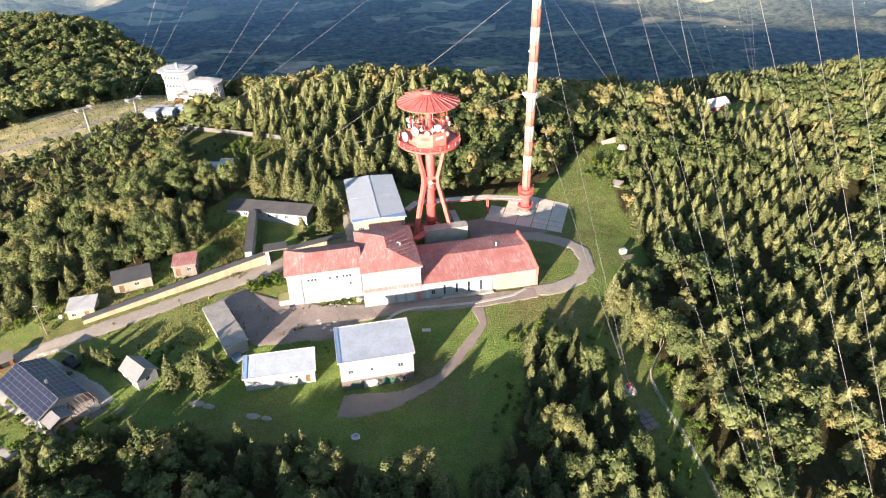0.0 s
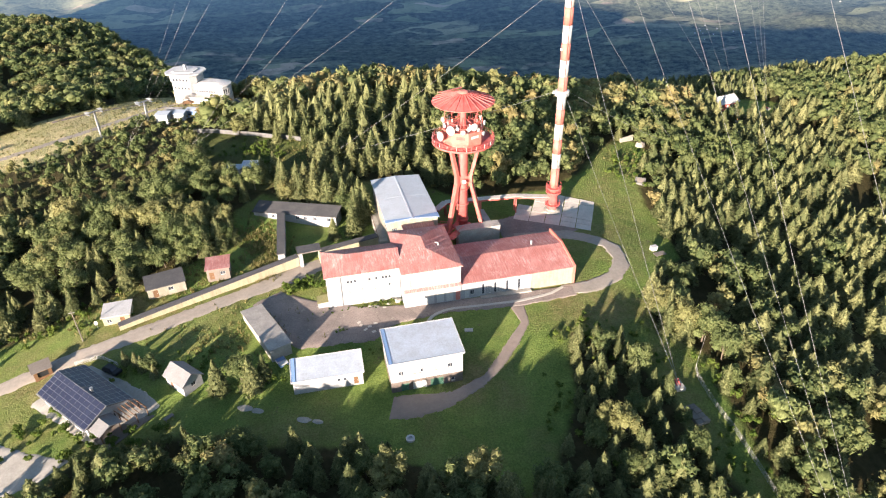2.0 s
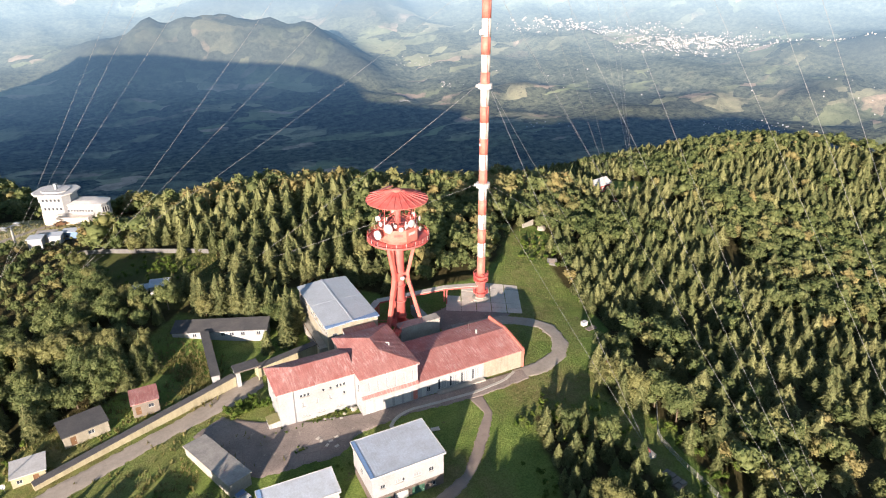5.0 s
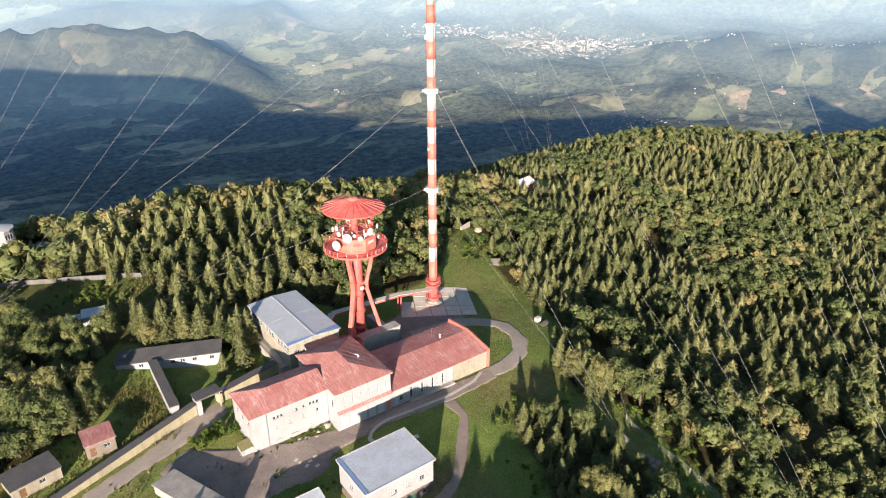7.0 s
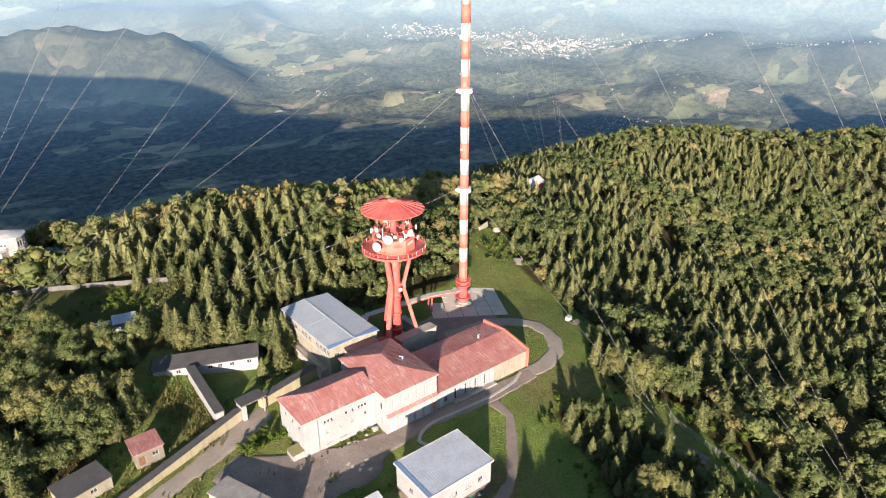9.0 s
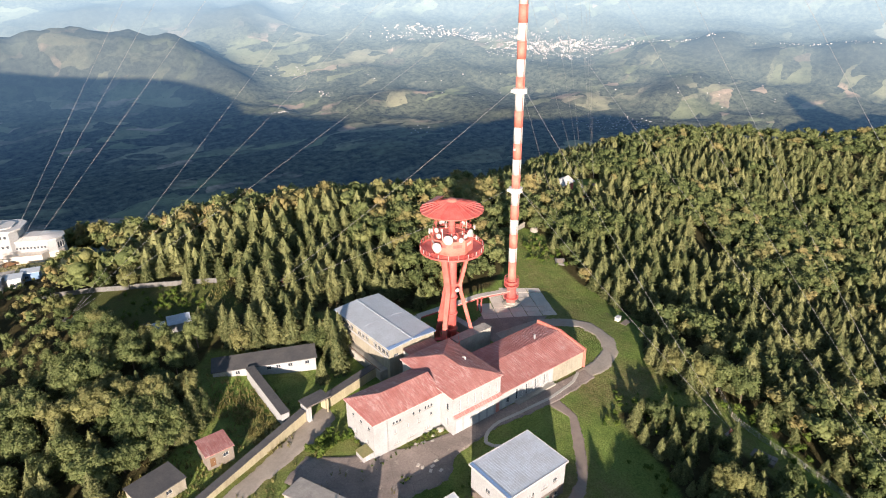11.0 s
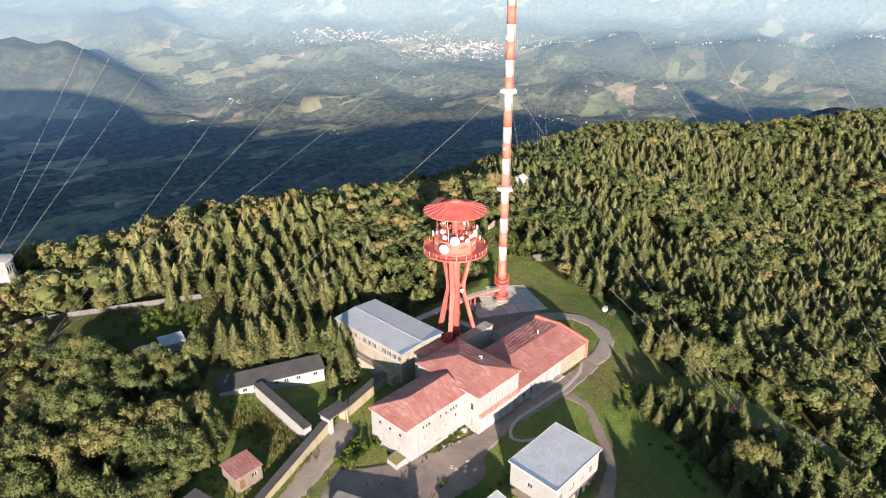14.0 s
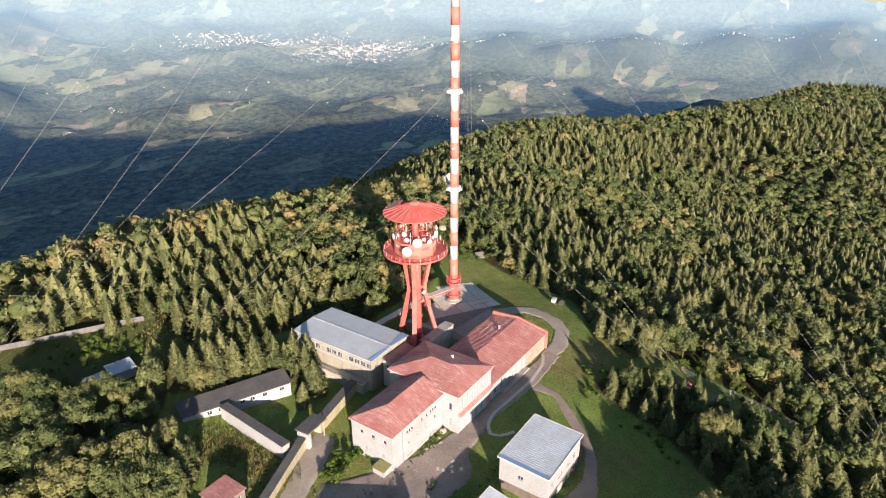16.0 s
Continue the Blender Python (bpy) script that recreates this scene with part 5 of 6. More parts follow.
def hotel_window(x, z, w, h, y, turn=0.0, at=(0, 0)):
    f = part("window", ring_frame(x, z, w, h, 0.09, y - 0.06, y + 0.04), WHITE_STEEL, ch)
    p = part("pane", box(B(), x + 0.09, x + w - 0.09, y - 0.03, y - 0.005, z + 0.09, z + h - 0.09), GLASS, f)
    f.matrix_local = pose(at[0], at[1], 0, 0, 0, turn)


OCT = [(1.5, 0.0), (9.5, 0.0), (11.5, 2.2), (11.5, 7.5), (9.5, 9.6), (1.5, 9.6), (-0.4, 7.5), (-0.4, 2.2)]
WING = [(9.6, 1.2), (20.5, 0.6), (23.0, 1.6), (24.2, 3.6), (24.4, 6.0), (23.4, 8.4), (20.5, 9.8), (9.6, 9.6)]
storey("plinth", grown(OCT, 1.03, (5.5, 4.8)), -3.5, 1.6, SLAB)
storey("storey", OCT, 1.604, 6.4, PLASTER)
storey("storey", grown(OCT, 1.06, (5.5, 4.8)), 6.404, 9.0, PLASTER)
storey("roof", grown(OCT, 1.30, (5.5, 4.8)), 9.6, 10.1, WHITE_STEEL)
part("roof_flare", solid(B(), [(x, y, 9.004) for x, y in grown(OCT, 1.07, (5.5, 4.8))], [(x, y, 9.596) for x, y in grown(OCT, 1.27, (5.5, 4.8))]), PLASTER, ch)
storey("roof", grown(OCT, 0.80, (5.5, 4.8)), 10.104, 10.5, WHITE_STEEL)
storey("plinth", grown(WING, 1.02, (17, 5.2)), -3.5, 0.9, SLAB)
storey("storey", WING, 0.904, 4.9, PLASTER)
storey("roof", grown(WING, 1.05, (17, 5.2)), 4.904, 5.35, WHITE_STEEL)
part("roof_slope", solid(B(), [(x, y, 5.354) for x, y in grown(WING, 1.0, (17, 5.2))], [(x, y, 6.1) for x, y in grown(WING, 0.55, (15, 6.2))]), WHITE_STEEL, ch)
storey("terrace", [(7.0, -2.6), (19.0, -2.4), (20.4, 0.5), (9.0, 1.1), (7.0, -0.3)], -2.5, 1.2, SLAB)
for i in range(9):
    hotel_window(10.3 + 1.12 * i, 2.4, 0.8, 1.0, 0.93 - 0.055 * i)
for i in range(3):
    hotel_window(0.1 + 1.0 * i, 1.6, 0.85, 2.2, -0.01, 59.0, (23.05, 1.6))
for i in range(5):
    hotel_window(2.0 + 1.5 * i, 7.0, 1.1, 1.2, -0.31)
    hotel_window(2.0 + 1.5 * i, 3.4, 1.0, 1.2, -0.01)
for i in range(3):
    hotel_window(-6.8 + 1.7 * i, 7.0, 1.1, 1.2, -0.01, -90.0, (-0.76, 0.4))
for a, b in (((7.0, -2.6), (19.0, -2.4)), ((19.0, -2.4), (20.4, 0.5)), ((7.0, -0.3), (7.0, -2.6))):
    part("terrace_rail", beam(B(), (*a, 2.2), (*b, 2.2), 0.08), GREY_STEEL, ch)
    for i in range(7):
        q = Vector((*a, 1.2)).lerp(Vector((*b, 1.2)), i / 7)
        part("rail_post", beam(B(), q, q + Vector((0, 0, 1.0)), 0.06), GREY_STEEL, ch)
chimney(ch, 5.6, 5.0, 10.6, 1.9, PLASTER, 0.45)


def pylon(x, y, h, turn):
    p = thing("lift_pylon", "grey ski lift pylon with cross arm and sheaves", "pylon", (x, y, H(x, y) - 0.2), turn, group="pylons of the lift")
    part("shaft", tube(B(), (0, 0, 0), (0, 0, h), 0.45, 0.3, 10), GREY_STEEL, p)
    part("cross_arm", box(B(), -2.6, 2.6, -0.2, 0.2, h - 0.3, h + 0.1), GREY_STEEL, p)
    for x1 in (-2.5, 2.5):
        part("sheave_train", box(B(), x1 - 0.2, x1 + 0.2, -1.6, 1.6, h - 0.75, h - 0.31), GREY_STEEL, p)
        part("platform", box(B(), x1 - 0.6, x1 + 0.6, -1.2, 1.2, h + 0.2, h + 0.3), WHITE_STEEL, p)
    part("ladder", beam(B(), (0.5, 0, 0.4), (0.38, 0, h - 0.4), 0.12), GREY_STEEL, p)


pylon(-86.0, 256.0, 10.5, 40)
pylon(-70.8, 268.0, 8.0, 40)
for i, (dx, dy, w, d, h, mat, roof) in enumerate(((0, 0, 4.5, 3.5, 4.4, PLASTER, ZINC), (6.2, 1.2, 4, 3.5, 3.4, LIGHT_DOOR, ZINC), (2.0, 5.5, 6.5, 3.6, 3.6, CONCRETE, FELT_GREY), (10.5, 4.0, 5, 3, 3.0, BLUE_TRIM, ZINC))):
    x, y = -66 + dx, 259 + dy
    s = thing("lift_hut", "small hut of the lift station", "hut", (x, y, H(x, y) - 0.2), -15, group="huts of the lift station")
    walls(s, w, d, h, mat, {"front": [("win", 0.8, 1.0, 1.2, 1.0)], "right": []}, t=0.2, low=-1.0)
    flat_roof(s, w, d, (h, h, h + 0.3, h + 0.3), roof, 0.3, 0.15)

# shed in the glade, boundary wall
gx, gy = -31.5, 190.0
gs = thing("shed", "white sheet-metal shed in the clearing", "shed", (gx, gy, H(gx, gy) - 0.2), -12)
walls(gs, 5.2, 3.6, (2.6, 2.6, 3.2, 3.2), LIGHT_DOOR, {"front": [("door", 1.0, 0.1, 1.2, 2.0, LIGHT_DOOR)], "right": [("win", 1.0, 1.0, 1.2, 0.9)]}, t=0.15)
flat_roof(gs, 5.2, 3.6, (2.6, 2.6, 3.2, 3.2), SILVER, 0.25, 0.12, 0.55)
gs2 = thing("shed", "low white lean-to shed in the clearing", "shed", (gx - 4.6, gy + 1.6, H(gx - 4, gy + 2) - 0.2), -12)
walls(gs2, 4.0, 3.0, (2.0, 2.0, 2.3, 2.3), LIGHT_DOOR, {"front": [("win", 1.0, 0.8, 1.2, 0.8)]}, t=0.15)
flat_roof(gs2, 4.0, 3.0, (2.0, 2.0, 2.3, 2.3), ZINC, 0.2, 0.12)
line = along([(-54, 243), (-42.6, 232.0), (-34.6, 223.0), (-23.8, 213.6), (-13, 206.5)], 19)
bw = thing("wall_glade", "low pale concrete panel wall at the clearing", "wall", kind="structure")
for a, b in zip(line, line[1:]):
    part("wall_panel", solid(B(), [(a[0], a[1], H(*a) - 0.6), (b[0], b[1], H(*b) - 0.6), (b[0], b[1] + 0.25, H(*b) - 0.6), (a[0], a[1] + 0.25, H(*a) - 0.6)],
                             [(a[0], a[1], H(*a) + 1.45), (b[0], b[1], H(*b) + 1.45), (b[0], b[1] + 0.25, H(*b) + 1.45), (a[0], a[1] + 0.25, H(*a) + 1.45)]), WALL_GREY, bw)

# far anchor hut
fx, fy = 159.5, 230.0
fh = thing("anchor_hut", "red hut with a white gable roof in a glade", "hut", (fx, fy, H(fx, fy) - 0.2), 12)
walls(fh, 10.5, 7.0, 3.4, RED_STEEL, {"front": [("win", 1.4, 1.0, 1.3, 1.2), ("door", 4.4, 0.1, 1.1, 2.1, WHITE_STEEL), ("win", 6.4, 1.0, 1.3, 1.2)]})
gable_roof(fh, 10.5, 7.0, 3.4, 5.2, WHITE_STEEL, 0.6, 0.6, 0.15, RED_STEEL)

# ---- things on the lawns ----
def boulder(x, y, w, d, h, label, material=ROCK, seed=1, turn=0):
    bm = B()
    bmesh.ops.create_icosphere(bm, subdivisions=2, radius=1.0)
    r = random.Random(seed)
    for v in bm.verts:
        k = 1 + r.uniform(-0.13, 0.13)
        v.co = Vector((v.co.x * w / 2 * k, v.co.y * d / 2 * k, max(v.co.z, -0.25) * h * k))
    me = bpy.data.meshes.new("boulder")
    bm.to_mesh(me)
    bm.free()
    me.materials.append(material)
    ob = new("boulder", me)
    ob.location, ob.rotation_euler = (x, y, H(x, y)), (0, 0, radians(turn))
    return tagged(ob, label, "rock")


boulder(103.5, 194.0, 4.2, 3.0, 1.8, "large pale boulder at the edge of the meadow", seed=3, turn=20)
boulder(4.3, 125.4, 2.0, 1.5, 0.7, "rounded pale stone beside the wall", seed=5)
for i, (x, y, w) in enumerate(((-1.0, 124.4, 1.9), (0.8, 123.7, 1.5), (-2.4, 125.0, 1.4), (1.9, 124.9, 1.2), (-7.6, 127.2, 2.6))):
    boulder(x, y, w * 0.8, w * 0.6, 0.28, "weathered rubble stone beside the building", seed=20 + i)
cw = thing("retaining_wall", "short grey concrete wall on the meadow", "wall", (97.0, 196.5, H(99, 197) - 0.3), 20)
part("wall", box(B(), 0, 6.5, 0, 0.5, -0.5, 1.7), CONCRETE, cw)
part("coping", box(B(), -0.1, 6.6, -0.1, 0.6, 1.705, 1.85), SLAB, cw)
cb2 = thing("hatch_box", "grey concrete hatch half sunk in the slope", "box", (88.4, 169.0, H(89, 169) - 0.2), -35)
part("box", solid(B(), [(0, 0, -0.4), (3.2, 0, -0.4), (3.2, 2.0, -0.4), (0, 2.0, -0.4)], [(0, 0, 0.7), (3.2, 0, 0.7), (3.2, 2.0, 1.7), (0, 2.0, 1.7)]), WALL_GREY, cb2)
part("door", solid(B(), [(0.6, 0.2, 0.82), (2.6, 0.2, 0.82), (2.6, 1.6, 1.52), (0.6, 1.6, 1.52)], [(0.6, 0.2, 0.88), (2.6, 0.2, 0.88), (2.6, 1.6, 1.58), (0.6, 1.6, 1.58)]), WOOD_GREY, cb2)
wb = thing("cabinet", "small white equipment cabinet on the lawn", "cabinet", (74.8, 132.6, H(75.5, 133)), 8)
part("body", box(B(), 0, 1.7, 0, 1.1, 0.0, 1.15), WHITE_STEEL, wb)
part("lid", box(B(), -0.08, 1.78, -0.08, 1.18, 1.154, 1.25), WHITE_STEEL, wb)
bn = thing("timber_stack", "stack of grey weathered boards on the lawn", "boards", (74.6, 129.9, H(75.5, 130.5)), 6)
for i in range(5):
    part("board", box(B(), 0, 3.2, 0.34 * i, 0.34 * i + 0.3, 0.25, 0.38), WOOD_GREY, bn)
for x in (0.3, 2.7):
    part("bearer", box(B(), x, x + 0.2, 0, 1.7, 0, 0.246), WOOD_GREY, bn)
sl = thing("pallet_stack", "rows of dark stone slabs on pallets", "pallets", (54.6, 76.8, H(56, 79)), 8)
for i in range(2):
    for j in range(4):
        part("slab_pack", box(B(), i * 1.5, i * 1.5 + 1.35, j * 1.25, j * 1.25 + 1.1, 0.0, 0.7 + 0.1 * ((i + j) % 2)), WOOD_GREY, sl)
rg = thing("well_ring", "white concrete ring lying on the grass", "ring", (-0.6, 85.8, H(-0.6, 85.8)))
part("ring", lathe(B(), [(0.42, -0.1), (0.85, -0.1), (0.85, 0.42), (0.42, 0.42), (0.42, 0.1)], 24), WHITE_STEEL, rg)
hp = thing("manhole_slab", "pale concrete slab lying on the lawn", "slab", (16.9, 111.4, H(17.7, 112)), -12)
part("slab", box(B(), 0, 1.9, 0, 1.0, 0, 0.22), SLAB, hp)
bl = thing("boat_trailers", "pair of blue and white covered trailers", "trailer", (-23.6, 109.4, H(-23, 110.5)), 24)
for i in range(2):
    part("bed", box(B(), 0, 2.0, i * 1.5, i * 1.5 + 1.2, 0.3, 0.7), BLUE_TRIM if i == 0 else WHITE_STEEL, bl)
    part("cover", box(B(), 0.1, 1.9, i * 1.5 + 0.1, i * 1.5 + 1.1, 0.704, 0.86), WHITE_STEEL if i == 0 else BLUE_TRIM, bl)
    part("axle", tube(B(), (1.0, i * 1.5 - 0.05, 0.26), (1.0, i * 1.5 + 1.25, 0.26), 0.26, n=12), RUBBER, bl)
tb = thing("garden_bench", "grey timber table on the grass", "table", (-45.6, 100.4, H(-45, 101)), 40)
part("top", box(B(), 0, 1.9, 0, 0.9, 0.70, 0.76), WOOD_GREY, tb)
for x, y in ((0.1, 0.1), (1.7, 0.1), (0.1, 0.7), (1.7, 0.7)):
    part("leg", box(B(), x, x + 0.1, y, y + 0.1, 0, 0.696), WOOD_GREY, tb)
for i, (x, y, a) in enumerate(((-10.2, 118.4, 10), (-4.8, 116.6, 40), (-4.0, 117.6, 5), (-5.4, 118.2, 60), (-3.2, 115.6, 20), (-2.6, 118.3, 0), (-6.0, 119.3, 30))):
    if i:
        p = thing("paver", "loose pale paving slab on the yard", "slab", (x, y, H(x, y) + 0.15), a, group="loose pavers on the yard")
        part("slab", box(B(), 0, 0.9, 0, 0.6, 0, 0.12), SLAB, p)
for x, y, w in ((-31, 100.9, 3.4), (-28.6, 99.6, 2.6), (-19.8, 95.3, 3.0), (-17.2, 94.2, 2.2)):
    boulder(x, y, w, w * 0.55, 0.12, "flat pale patch of bare rock in the grass", seed=int(w * 10), turn=-25)


def car(x, y, turn, paint, label):
    c = thing("car", label, "car", (x, y, H(x, y) + 0.12), turn)
    body = B()
    solid(body, [(0, 0, 0.3), (4.2, 0, 0.3), (4.2, 1.75, 0.3), (0, 1.75, 0.3)], [(0.05, 0.05, 0.85), (4.1, 0.05, 0.85), (4.1, 1.7, 0.85), (0.05, 1.7, 0.85)])
    part("body", body, paint, c)
    part("roof", solid(B(), [(0.3, 0.08, 0.854), (3.1, 0.08, 0.854), (3.1, 1.67, 0.854), (0.3, 1.67, 0.854)], [(0.8, 0.25, 1.45), (2.4, 0.25, 1.45), (2.4, 1.5, 1.45), (0.8, 1.5, 1.45)]), paint, c)
    part("windscreen", solid(B(), [(2.46, 0.26, 1.42), (3.06, 0.14, 0.90), (3.06, 1.6, 0.90), (2.46, 1.48, 1.42)], [(2.48, 0.26, 1.44), (3.09, 0.14, 0.92), (3.09, 1.6, 0.92), (2.48, 1.48, 1.44)]), GLASS, c)
    for px in (0.8, 3.3):
        for py in (-0.02, 1.57):
            part("wheel", tube(B(), (px, py, 0.31), (px, py + 0.2, 0.31), 0.31, n=14), RUBBER, c)


car(-60.0, 117.6, -40, RUBBER, "dark car parked by the solar house")
car(-58.5, 281.0, 15, BROWN, "small brown car on the piste")
car(2.0, 193.5, 60, RED_STEEL, "red car half hidden under spruces")
cabs = thing("info_shelter", "small brown shelter beside the road", "shelter", (-73.5, 119.2, H(-72, 120)), 25)
walls(cabs, 3.4, 2.4, 2.1, BROWN, {"front": [("dark", 0.7, 0.5, 2.0, 1.3)]}, t=0.14, low=-0.5)
flat_roof(cabs, 3.4, 2.4, (2.1, 2.1, 2.7, 2.7), WOOD_GREY, 0.3, 0.12)

# ---- fence along the east track, road railing ----
def fence(name, line, label, h=1.7, gap=2.6, material=GREY_STEEL, kind="structure"):
    n = int(np.hypot(*np.diff(np.asarray(line, float), axis=0).T).sum() / gap) + 1
    p = along(line, n + 1)
    f = thing(name, label, "fence", kind=kind)
    tops = [Vector((x, y, H(x, y))) for x, y in p]
    for t in tops:
        part("post", tube(B(), t - Vector((0, 0, 0.3)), t + Vector((0, 0, h)), 0.06, n=6), CONCRETE, f)
    for a, b in zip(tops, tops[1:]):
        bm = B()
        for k in range(6):
            z = Vector((0, 0, 0.1 + (h - 0.15) * k / 5))
            beam(bm, a + z, b + z, 0.022)
        for k in range(1, 14):
            m = a.lerp(b, k / 14)
            beam(bm, m + Vector((0, 0, 0.1)), m + Vector((0, 0, h - 0.05)), 0.014)
        part("mesh_panel", bm, material, f)


fence("fence_east", [(69, 98), (61.3, 89.5), (61.0, 82), (61.8, 75.6), (62.2, 67), (62.8, 58)], "grey wire mesh fence on concrete posts along the track", 1.5)
fence("fence_road", [(-66, 121.2), (-61, 121.8), (-57, 118.5)], "pale railing beside the road", 1.1, 1.5, WHITE_STEEL)

# utility pole by the road, low spruces are planted later
up = thing("utility_pole", "grey concrete utility pole beside the road", "pole", (-66.0, 128.8, H(-66, 128.8) - 0.2))
part("shaft", tube(B(), (0, 0, 0), (0, 0, 8.6), 0.14, 0.09, 8), WOOD_GREY, up)
part("cross_arm", box(B(), -0.6, 0.6, -0.05, 0.05, 8.1, 8.2), GREY_STEEL, up)
sd = thing("satellite_dish", "white satellite dish on a post by the cabin", "dish", (-63.3, 132.0, H(-63.3, 132.0) - 0.1))
part("post", tube(B(), (0, 0, 0), (0, 0, 1.7), 0.05, n=8), GREY_STEEL, sd)
part("reflector", lathe(B(), [(0.1, 0.0), (0.32, 0.07), (0.5, 0.2), (0.48, 0.22), (0.3, 0.1), (0.1, 0.04)], 20), WHITE_STEEL, sd).matrix_local = pose(0, 0, 1.7, 60, 0, -20)

# ---- trees ----
def spruce_mesh(seed, sprays, size, whorls=8, core=7):
    """A spruce one metre tall (z 0 to 1): whorls of boughs made of needle sprays round a ragged inner cone. Returns vertices and triangles."""
    r = np.random.RandomState(seed)
    v, f = [], []

    def tri(a, b, c):
        n = len(v)
        v.extend([tuple(a), tuple(b), tuple(c)])
        f.append((n, n + 1, n + 2))

    def reach(k):
        return 0.275 * (1 - k) ** 0.80 + 0.008

    # inner boughs: skirts that overlap like shingles
    tiers = max(3, whorls // 2)
    for i in range(tiers):
        k0 = i / tiers
        z0, z1 = 0.04 + 0.92 * k0, min(0.04 + 0.92 * (k0 + 1.75 / tiers), 0.985)
        w = reach(k0) * 0.84
        turn = r.uniform(0, 6.28)
        step = 6.2832 / core
        for j in range(core):
            a = turn + step * j
            w0, w1 = w * r.uniform(0.75, 1.15), w * r.uniform(0.75, 1.15)
            tri((w0 * math.cos(a), w0 * math.sin(a), z0 + r.uniform(-0.03, 0.02)), (w1 * math.cos(a + step * 1.1), w1 * math.sin(a + step * 1.1), z0 + r.uniform(-0.03, 0.02)), (0, 0, z1))
    bough = [(r.uniform(0, 6.28), r.randint(6, 9), r.uniform(0.8, 1.15, 9)) for _ in range(whorls)]
    for i in range(sprays):
        k = 1 - math.sqrt(r.uniform(0.004, 1.0))
        w = min(int(k * whorls), whorls - 1)
        k = (w + 0.5 + r.normal(0, 0.24)) / whorls
        k = min(max(k, 0.0), 0.985)
        a0, n, lens = bough[w]
        j = r.randint(n)
        L = reach(k) * lens[j]
        u = 1.04 - 0.42 * r.uniform() ** 1.5
        a = a0 + 6.283 * j / n + r.normal(0, 0.19) / (0.4 + u)
        out = np.array((math.cos(a), math.sin(a), -0.28 + 0.25 * k))
        side = np.array((-math.sin(a), math.cos(a), 0))
        p = np.array((0, 0, 0.05 + 0.93 * k)) + out * L * u
        t = size * r.uniform(0.6, 1.3) * (1 - 0.45 * k)
        d = out + side * r.normal(0, 0.6) + np.array((0, 0, r.uniform(-0.35, 0.15)))
        e = side * r.uniform(0.3, 0.5) + np.array((0, 0, r.normal(0, 0.22)))
        tri(p - d * t * 0.5 + e * t, p - d * t * 0.5 - e * t, p + d * t * 0.75)
    for j in range(3):
        a = 2.1 * j
        tri((0.014 * math.cos(a), 0.014 * math.sin(a), 0.90), (0.014 * math.cos(a + 2.1), 0.014 * math.sin(a + 2.1), 0.90), (0, 0, 1.0))
    return np.array(v, np.float32), np.array(f, np.int32)


def beech_mesh(seed, clumps, size, lobes=7):
    """A broad-leaved tree one metre tall: a crown of uneven leafy lobes, each an inner mass with leaf clumps over it."""
    r = np.random.RandomState(seed)
    centre = [(0, 0, 0.64, 0.24)]
    for i in range(lobes):
        a, z = r.uniform(0, 6.28), r.uniform(0.34, 0.86)
        d = r.uniform(0.13, 0.26) * (1.2 - abs(z - 0.55))
        centre.append((d * math.cos(a), d * math.sin(a), z, r.uniform(0.09, 0.16)))
    v, f = [], []
    ball = bmesh.new()
    bmesh.ops.create_icosphere(ball, subdivisions=1, radius=1.0)
    ball.verts.ensure_lookup_table()
    co = np.array([p.co[:] for p in ball.verts])
    ix = [[p.index for p in q.verts] for q in ball.faces]
    ball.free()
    for cx, cy, cz, rad in centre:
        k = len(v)
        spin = r.uniform(0, 6.28)
        c, s = math.cos(spin), math.sin(spin)
        q = co @ np.array(((c, s, 0), (-s, c, 0), (0, 0, 1))) * r.uniform(0.60, 0.90, (len(co), 1)) * rad + (cx, cy, cz)
        v.extend(map(tuple, q))
        f.extend((k + a, k + b, k + d) for a, b, d in ix)
    for i in range(clumps):
        cx, cy, cz, rad = centre[r.randint(len(centre))]
        d = r.normal(size=3)
        d[2] = d[2] * 0.9 + 0.25
        d /= np.linalg.norm(d)
        p = np.array((cx, cy, cz)) + d * rad * r.uniform(0.80, 1.20) * np.array((1, 1, 1.1))
        n = d + r.normal(size=3) * 0.55
        n /= np.linalg.norm(n)
        a = np.cross(n, r.normal(size=3))
        a /= np.linalg.norm(a)
        b = np.cross(n, a)
        s = size * r.uniform(0.55, 1.35)
        k = len(v)
        v.extend((tuple(p + a * s * r.uniform(0.8, 1.3) - n * s * r.uniform(0, 0.4)), tuple(p + b * s * r.uniform(0.6, 1.3)), tuple(p - (a + b * 0.6) * s * r.uniform(0.6, 1.1) + n * s * r.uniform(-0.3, 0.1))))
        f.append((k, k + 1, k + 2))
    return np.array(v, np.float32), np.array(f, np.int32)


def trunk_mesh(wide, tall, limbs=0, seed=0):
    bm = B()
    tube(bm, (0, 0, -0.04), (0, 0, tall * 0.5), wide, wide * 0.7, 7)
    tube(bm, (0, 0, tall * 0.5), (0.01, 0.006, tall), wide * 0.7, wide * 0.2, 7)
    r = random.Random(seed)
    for i in range(limbs):
        z, a = tall * r.uniform(0.35, 0.75), r.uniform(0, 6.28)
        tube(bm, (0, 0, z), (0.2 * math.cos(a), 0.2 * math.sin(a), z + r.uniform(0.1, 0.2)), wide * 0.4, wide * 0.12, 5)
    return bm


